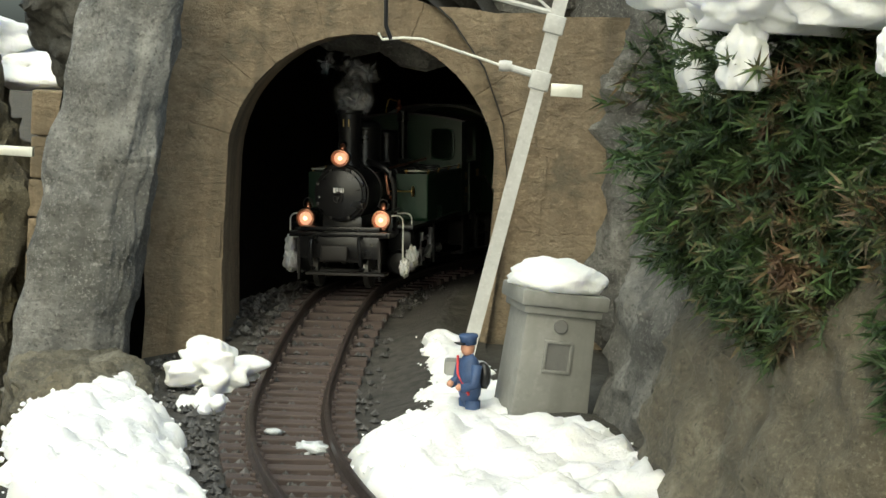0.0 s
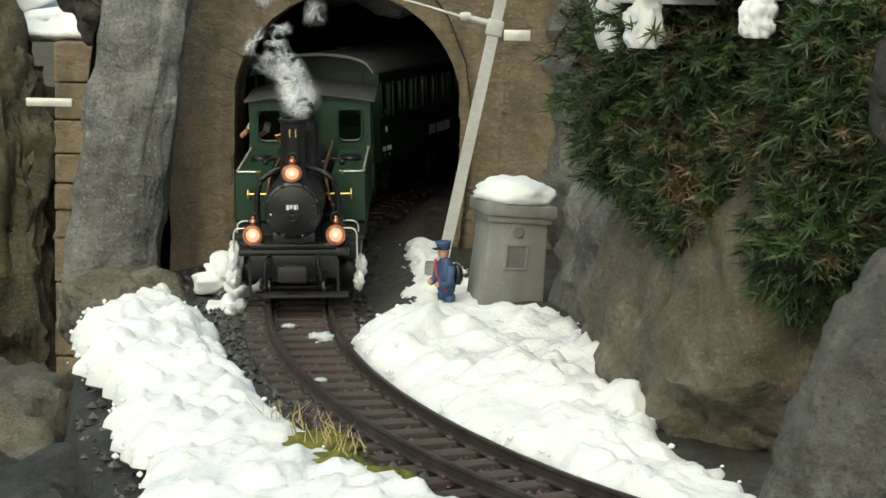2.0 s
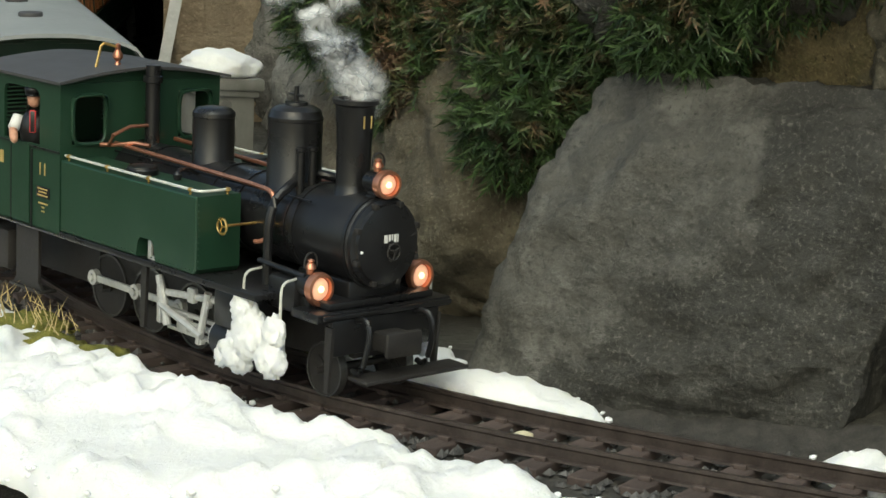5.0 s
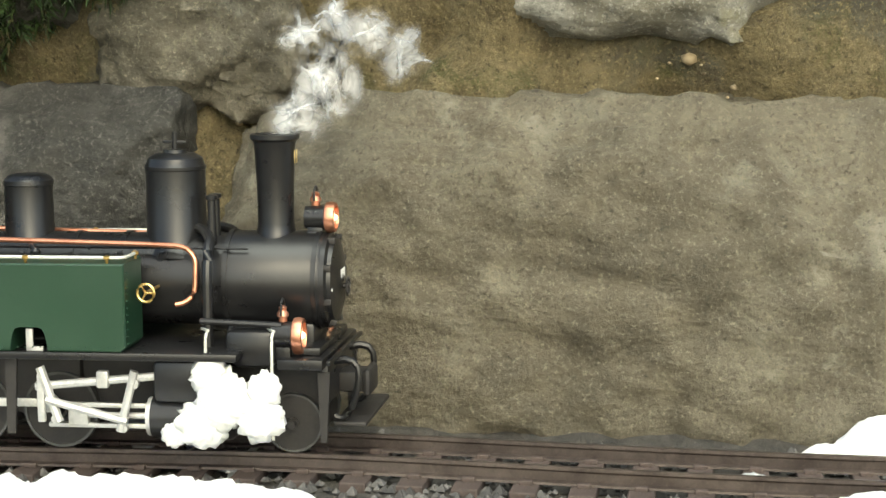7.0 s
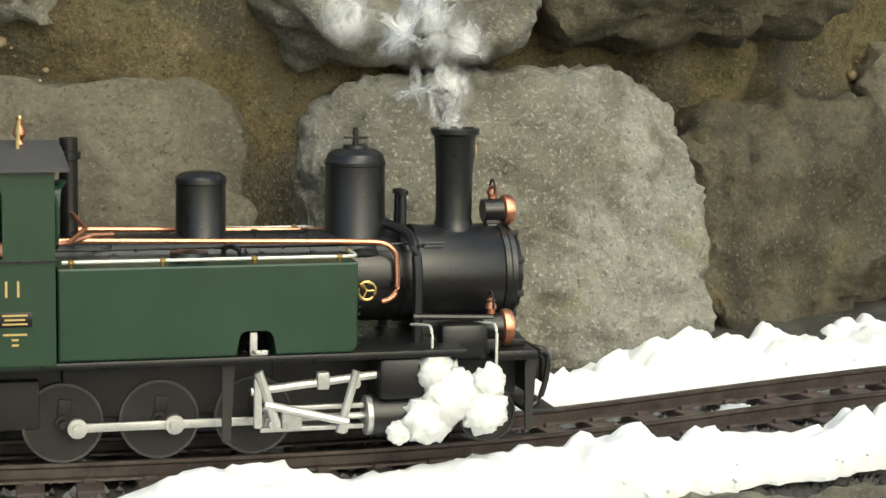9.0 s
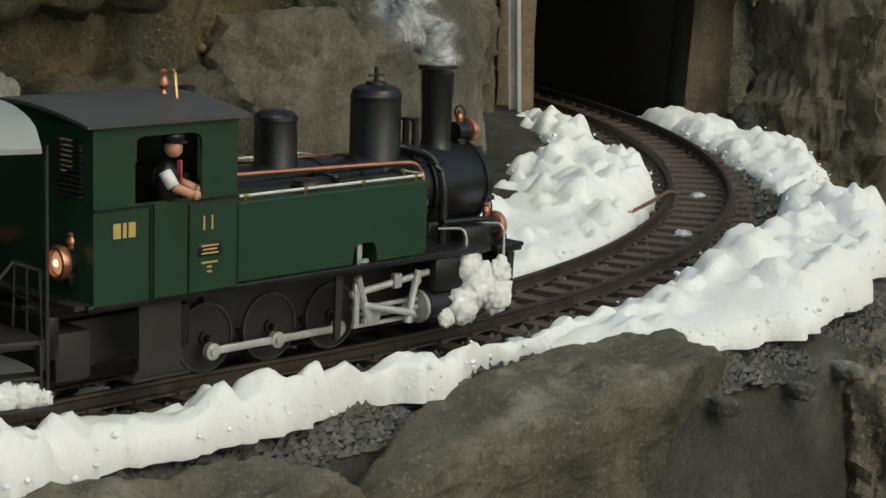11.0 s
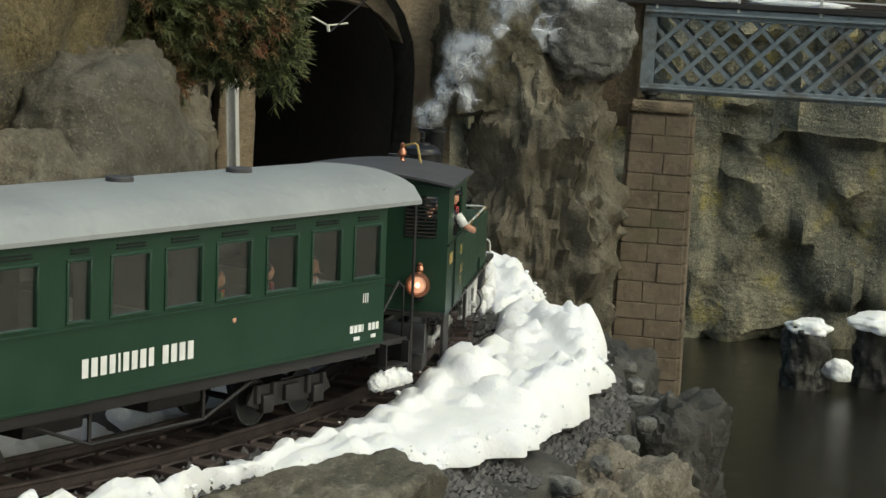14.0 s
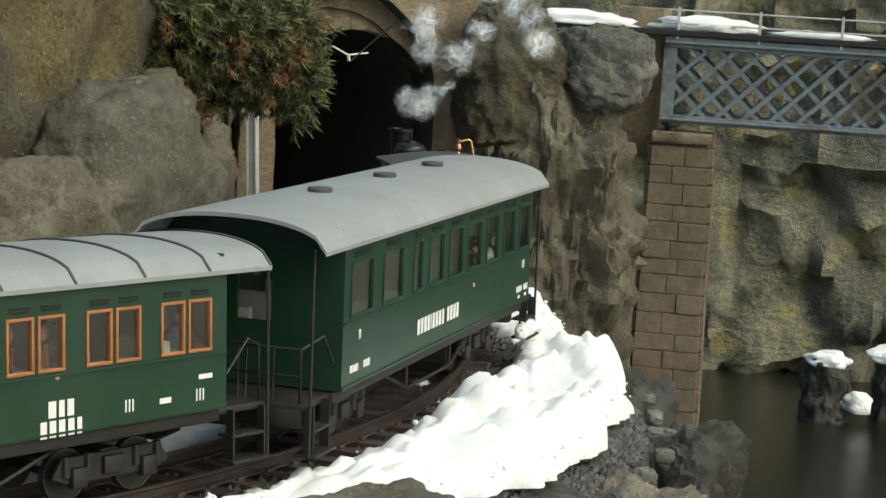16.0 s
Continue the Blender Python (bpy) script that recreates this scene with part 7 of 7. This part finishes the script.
    unit = [v.co.copy() for v in ball.verts]
    tris = [[v.index for v in q.verts] for q in ball.faces]
    ball.free()
    for x, y, z, r in CRUMBS:
        base = len(verts)
        verts += [(x + u.x * r * rng.uniform(0.7, 1.2), y + u.y * r * rng.uniform(0.7, 1.2), z + u.z * r * rng.uniform(0.6, 1.0)) for u in unit]
        faces += [[base + k for k in q] for q in tris]
    me = bpy.data.meshes.new("snow_crumbs")
    me.from_pydata(verts, [], faces)
    me.materials.append(CRUMB)
    me.polygons.foreach_set("use_smooth", [True] * len(faces))
    tagged(new("snow_crumbs", me), "loose crumbs of wet snow along the track", "snow", kind="stuff")
    rng = random.Random(12)
    for i in range(16):
        s = rng.uniform(0.15, 2.8)
        o = rng.choice((rng.uniform(-0.016, 0.016), rng.uniform(-0.06, -0.04)))
        r = rng.uniform(0.003, 0.008)
        bm = bmesh.new()
        blob(bm, on_track(s, o, -0.009), Vector((r * 1.4, r, r * 0.5)), i + 70, 3, 0.5, 2.5)
        tagged(part("ice_lump", bm, ICE, None, smooth=True), "small lump of wet ice between the rails", "ice", "ice lumps")
    for s, o in ((0.62, -0.064), (0.66, -0.075), (0.70, -0.068)):
        bm = bmesh.new()
        blob(bm, beside(s, o, -0.012), Vector((0.024, 0.020, 0.012)), s * 90, 4, 0.4, 2.4)
        tagged(part("moss_tuft", bm, MOSS, None, smooth=True), "yellow-green moss cushion on the track's shoulder", "moss", "moss cushions")
    bm = bmesh.new()
    for i in range(60):
        p = beside(rng.uniform(0.58, 0.68), rng.uniform(-0.085, -0.055), 0.004)
        tube(bm, [p, p + Vector((rng.gauss(0, 0.004), rng.gauss(0, 0.004), rng.uniform(0.005, 0.012)))], [0.0004, 0.0001], 3)
    tagged(part("dry_grass", bm, material("straw", (0.35, 0.27, 0.12), (0.5, 0.4, 0.2), 60, 0.9), None), "tuft of dry straw-coloured grass", "grass", kind="stuff")
    bm = bmesh.new()
    blob(bm, on_track(0.945, -0.012, -0.004), Vector((0.0055, 0.004, 0.0028)), 9, 2, 0.2)
    tagged(part("pebble", bm, material("pale_pebble", (0.5, 0.45, 0.3), (0.65, 0.6, 0.45), 90, 0.7), None, smooth=True), "pale cream pebble beside the rail", "pebble")
    bm = bmesh.new()
    tube(bm, [on_track(2.33, 0.045, 0.0), on_track(2.37, 0.03, 0.006), on_track(2.43, 0.024, 0.004), on_track(2.47, 0.018, -0.004)], 0.0014, 6)
    tagged(part("twig", bm, TWIG, None), "bent brown twig lying across the rail", "twig")


hut()
standing_doll()
catenary()
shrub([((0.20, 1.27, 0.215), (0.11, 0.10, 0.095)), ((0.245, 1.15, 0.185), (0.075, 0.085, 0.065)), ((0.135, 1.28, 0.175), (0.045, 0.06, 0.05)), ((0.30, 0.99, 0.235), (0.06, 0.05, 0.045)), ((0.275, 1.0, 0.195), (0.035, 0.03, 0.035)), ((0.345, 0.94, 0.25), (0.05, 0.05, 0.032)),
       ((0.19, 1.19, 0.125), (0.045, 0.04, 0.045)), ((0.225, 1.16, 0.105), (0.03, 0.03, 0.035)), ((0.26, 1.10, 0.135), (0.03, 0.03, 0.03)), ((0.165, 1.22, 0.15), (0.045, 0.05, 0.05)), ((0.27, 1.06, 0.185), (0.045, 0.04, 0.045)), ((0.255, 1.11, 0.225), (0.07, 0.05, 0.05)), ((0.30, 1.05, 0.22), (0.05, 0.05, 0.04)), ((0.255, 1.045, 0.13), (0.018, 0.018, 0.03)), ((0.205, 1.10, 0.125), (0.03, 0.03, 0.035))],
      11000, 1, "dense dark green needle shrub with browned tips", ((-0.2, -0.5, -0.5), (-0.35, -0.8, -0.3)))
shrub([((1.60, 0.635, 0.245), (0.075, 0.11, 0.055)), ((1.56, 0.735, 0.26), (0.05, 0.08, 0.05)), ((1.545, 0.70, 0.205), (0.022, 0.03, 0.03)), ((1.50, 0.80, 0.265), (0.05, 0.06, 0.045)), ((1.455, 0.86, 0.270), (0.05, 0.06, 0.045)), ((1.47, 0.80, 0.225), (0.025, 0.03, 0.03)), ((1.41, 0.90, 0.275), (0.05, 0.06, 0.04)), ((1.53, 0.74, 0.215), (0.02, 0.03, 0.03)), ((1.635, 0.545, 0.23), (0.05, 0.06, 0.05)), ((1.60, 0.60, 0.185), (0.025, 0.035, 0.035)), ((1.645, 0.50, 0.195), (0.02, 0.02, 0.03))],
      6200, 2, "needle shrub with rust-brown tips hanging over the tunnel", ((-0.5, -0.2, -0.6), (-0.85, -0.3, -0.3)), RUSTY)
bridge()
pier()
snow()
track_way()


# ---------------------------------------------------------------- steam and movement
CLOCK = [0.0, 0.5, 1.0, 1.5, 2.0, 2.5, 3.0, 3.5, 4.0, 4.5, 5.2, 7.3, 7.5, 8.2, 10.3, 10.5, 11.0, 11.5, 12.0, 12.5, 13.0, 13.5, 14.0, 14.5, 15.0, 15.5, 16.0]
PLACE = [-0.180, -0.080, 0.014, 0.090, 0.192, 0.316, 0.430, 0.533, 0.643, 0.740, 0.865, 1.2376, 1.276, 1.419, 1.8517, 1.886, 1.979, 2.068, 2.156, 2.2315, 2.306, 2.378, 2.460, 2.526, 2.605, 2.680, 2.760]


def chimney_at(t):
    """How far the chimney has come along the track."""
    if t <= 16:
        c = np.array(CLOCK)
        k = int(min(len(c) - 2, max(0, np.searchsorted(c, t) - 1)))
        def slope(i):
            a, b = max(0, i - 1), min(len(c) - 1, i + 1)
            return (PLACE[b] - PLACE[a]) / (c[b] - c[a])
        h = c[k + 1] - c[k]
        u = (t - c[k]) / h
        return ((2 * u ** 3 - 3 * u ** 2 + 1) * PLACE[k] + (u ** 3 - 2 * u ** 2 + u) * h * slope(k)
                + (-2 * u ** 3 + 3 * u ** 2) * PLACE[k + 1] + (u ** 3 - u ** 2) * h * slope(k + 1))
    return PLACE[-1]


def car_pose(s, back, front):
    """A vehicle whose bogies stand at back and front of the point s."""
    a, b = on_track(s + back), on_track(s + front)
    x = (b - a).normalized()
    left = Vector((0, 0, 1)).cross(x).normalized()
    k = -bank(s + (back + front) / 2)
    y = left * math.cos(k) + x.cross(left) * math.sin(k)
    m = Matrix((x, y, x.cross(y))).transposed().to_4x4()
    m.translation = (a + b) / 2
    return m @ Matrix.Translation((-(front + back) / 2, 0, 0))


def puff(seed, size, veils):
    """One billow of steam: crumpled thin veils grown together at its middle."""
    rng = random.Random(seed)
    bm = bmesh.new()
    core = bm.verts.new((0, 0, 0))
    for k in range(veils):
        q = Vector((rng.gauss(0, 1), rng.gauss(0, 1), rng.gauss(0, 1))).normalized()
        a = q.orthogonal().normalized()
        b = q.cross(a)
        off = Vector((seed * 1.7, k * 5.3, 0))
        prev = None
        for i in range(1, 7):
            ring = []
            for j in range(16):
                u = 2 * math.pi * j / 16
                p = (a * math.cos(u) + b * math.sin(u)) * (i / 6) * (1 + 0.25 * noise.noise(off + Vector((math.cos(u), math.sin(u), 0))))
                p += q * 0.6 * (i / 6) * noise.noise(p * 1.9 + off)
                ring.append(bm.verts.new(p * size))
            for j in range(16):
                n = (j + 1) % 16
                bm.faces.new((prev[j], prev[n], ring[n], ring[j]) if prev else (core, ring[n], ring[j]))
            prev = ring
    ob = part("steam_puff", bm, STEAM, None, smooth=True)
    return tagged(ob, "thin white puff of steam from the chimney", "steam", "steam puffs")


def motions():
    rows, rows1, rows2 = [], [], []
    for i in range(65):
        t = i / 4
        s = chimney_at(t)
        rows.append((t, car_pose(s, -0.155, -0.045)))
        rows1.append((t, car_pose(s - 0.524, -0.130, 0.130)))
        rows2.append((t, car_pose(s - 0.994, -0.138, 0.138)))
    walk(loco, rows)
    walk(coach_1, rows1)
    walk(coach_2, rows2)
    for wheels in (loco_wheels, wheels_1, wheels_2):
        for ax, r in wheels:
            place = ax.matrix_basis.translation.copy()
            walk(ax, [(i / 10, Matrix.Translation(place) @ Matrix.Rotation(chimney_at(i / 10) / r, 4, "Y")) for i in range(161)])
    for k, rod in enumerate(loco_rods):
        walk(rod, [(i / 10, Matrix.Translation((0.006 * math.sin(chimney_at(i / 10) / 0.019 + k * 1.57), 0, 0.019 + 0.006 * math.cos(chimney_at(i / 10) / 0.019 + k * 1.57)))) for i in range(161)])
    # every puff waits in the smokebox, leaves the chimney at its time, rises, drifts off and spreads
    rng = random.Random(3)
    winds = ([0, 2.0, 3.2, 5.2, 7.0, 8.3, 10, 12, 14, 16], [(-0.05, 0.03), (-0.05, 0.02), (-0.01, 0.05), (0.09, -0.05), (0.25, -0.14), (0.17, -0.11), (0.13, -0.06), (0.11, -0.06), (0.09, -0.03), (0.08, -0.01)])
    count = 128
    for i in range(count):
        born = -0.7 + 16.6 * i / count + rng.uniform(-0.05, 0.05)
        strong = 0.6 + 0.4 * math.sin(born * 5.1) * math.sin(born * 1.7 + 1)
        for piece in range(2):
            t0 = born + 0.05 * piece
            ob = puff(100 + 2 * i + piece, rng.uniform(0.011, 0.014) if piece == 0 else rng.uniform(0.016, 0.023) * (0.75 + 0.4 * strong), 3)
            wx = float(np.interp(t0, winds[0], [w[0] for w in winds[1]])) + rng.gauss(0, 0.010 + 0.022 * piece)
            wy = float(np.interp(t0, winds[0], [w[1] for w in winds[1]])) + rng.gauss(0, 0.010 + 0.022 * piece)
            spin = rng.uniform(-60, 60)
            lift_rate = rng.uniform(0.085, 0.115) + rng.gauss(0, 0.016) * piece
            mouth = on_track(chimney_at(max(0, t0)) + (0.2 * t0 if t0 < 0 else 0), 0, 0.146)
            track_rows = []
            times = sorted([k / 4 for k in range(65) if not t0 - 0.12 < k / 4 < t0 + 0.12] + [x for x in (t0 - 0.035, t0, t0 + 0.09) if 0.01 < x < 15.99])
            for t in times:
                if t < t0 - 0.01:
                    p = on_track(chimney_at(t) - 0.10, 0, 0.072)
                    a = 0.0
                else:
                    d = t - t0
                    p = mouth + Vector((wx * d, wy * d, 0.004 + lift_rate * d))
                    a = spin * d
                track_rows.append((t, pose(p.x, p.y, p.z, a * 0.5, a * 0.3, a)))
            walk(ob, track_rows)


motions()
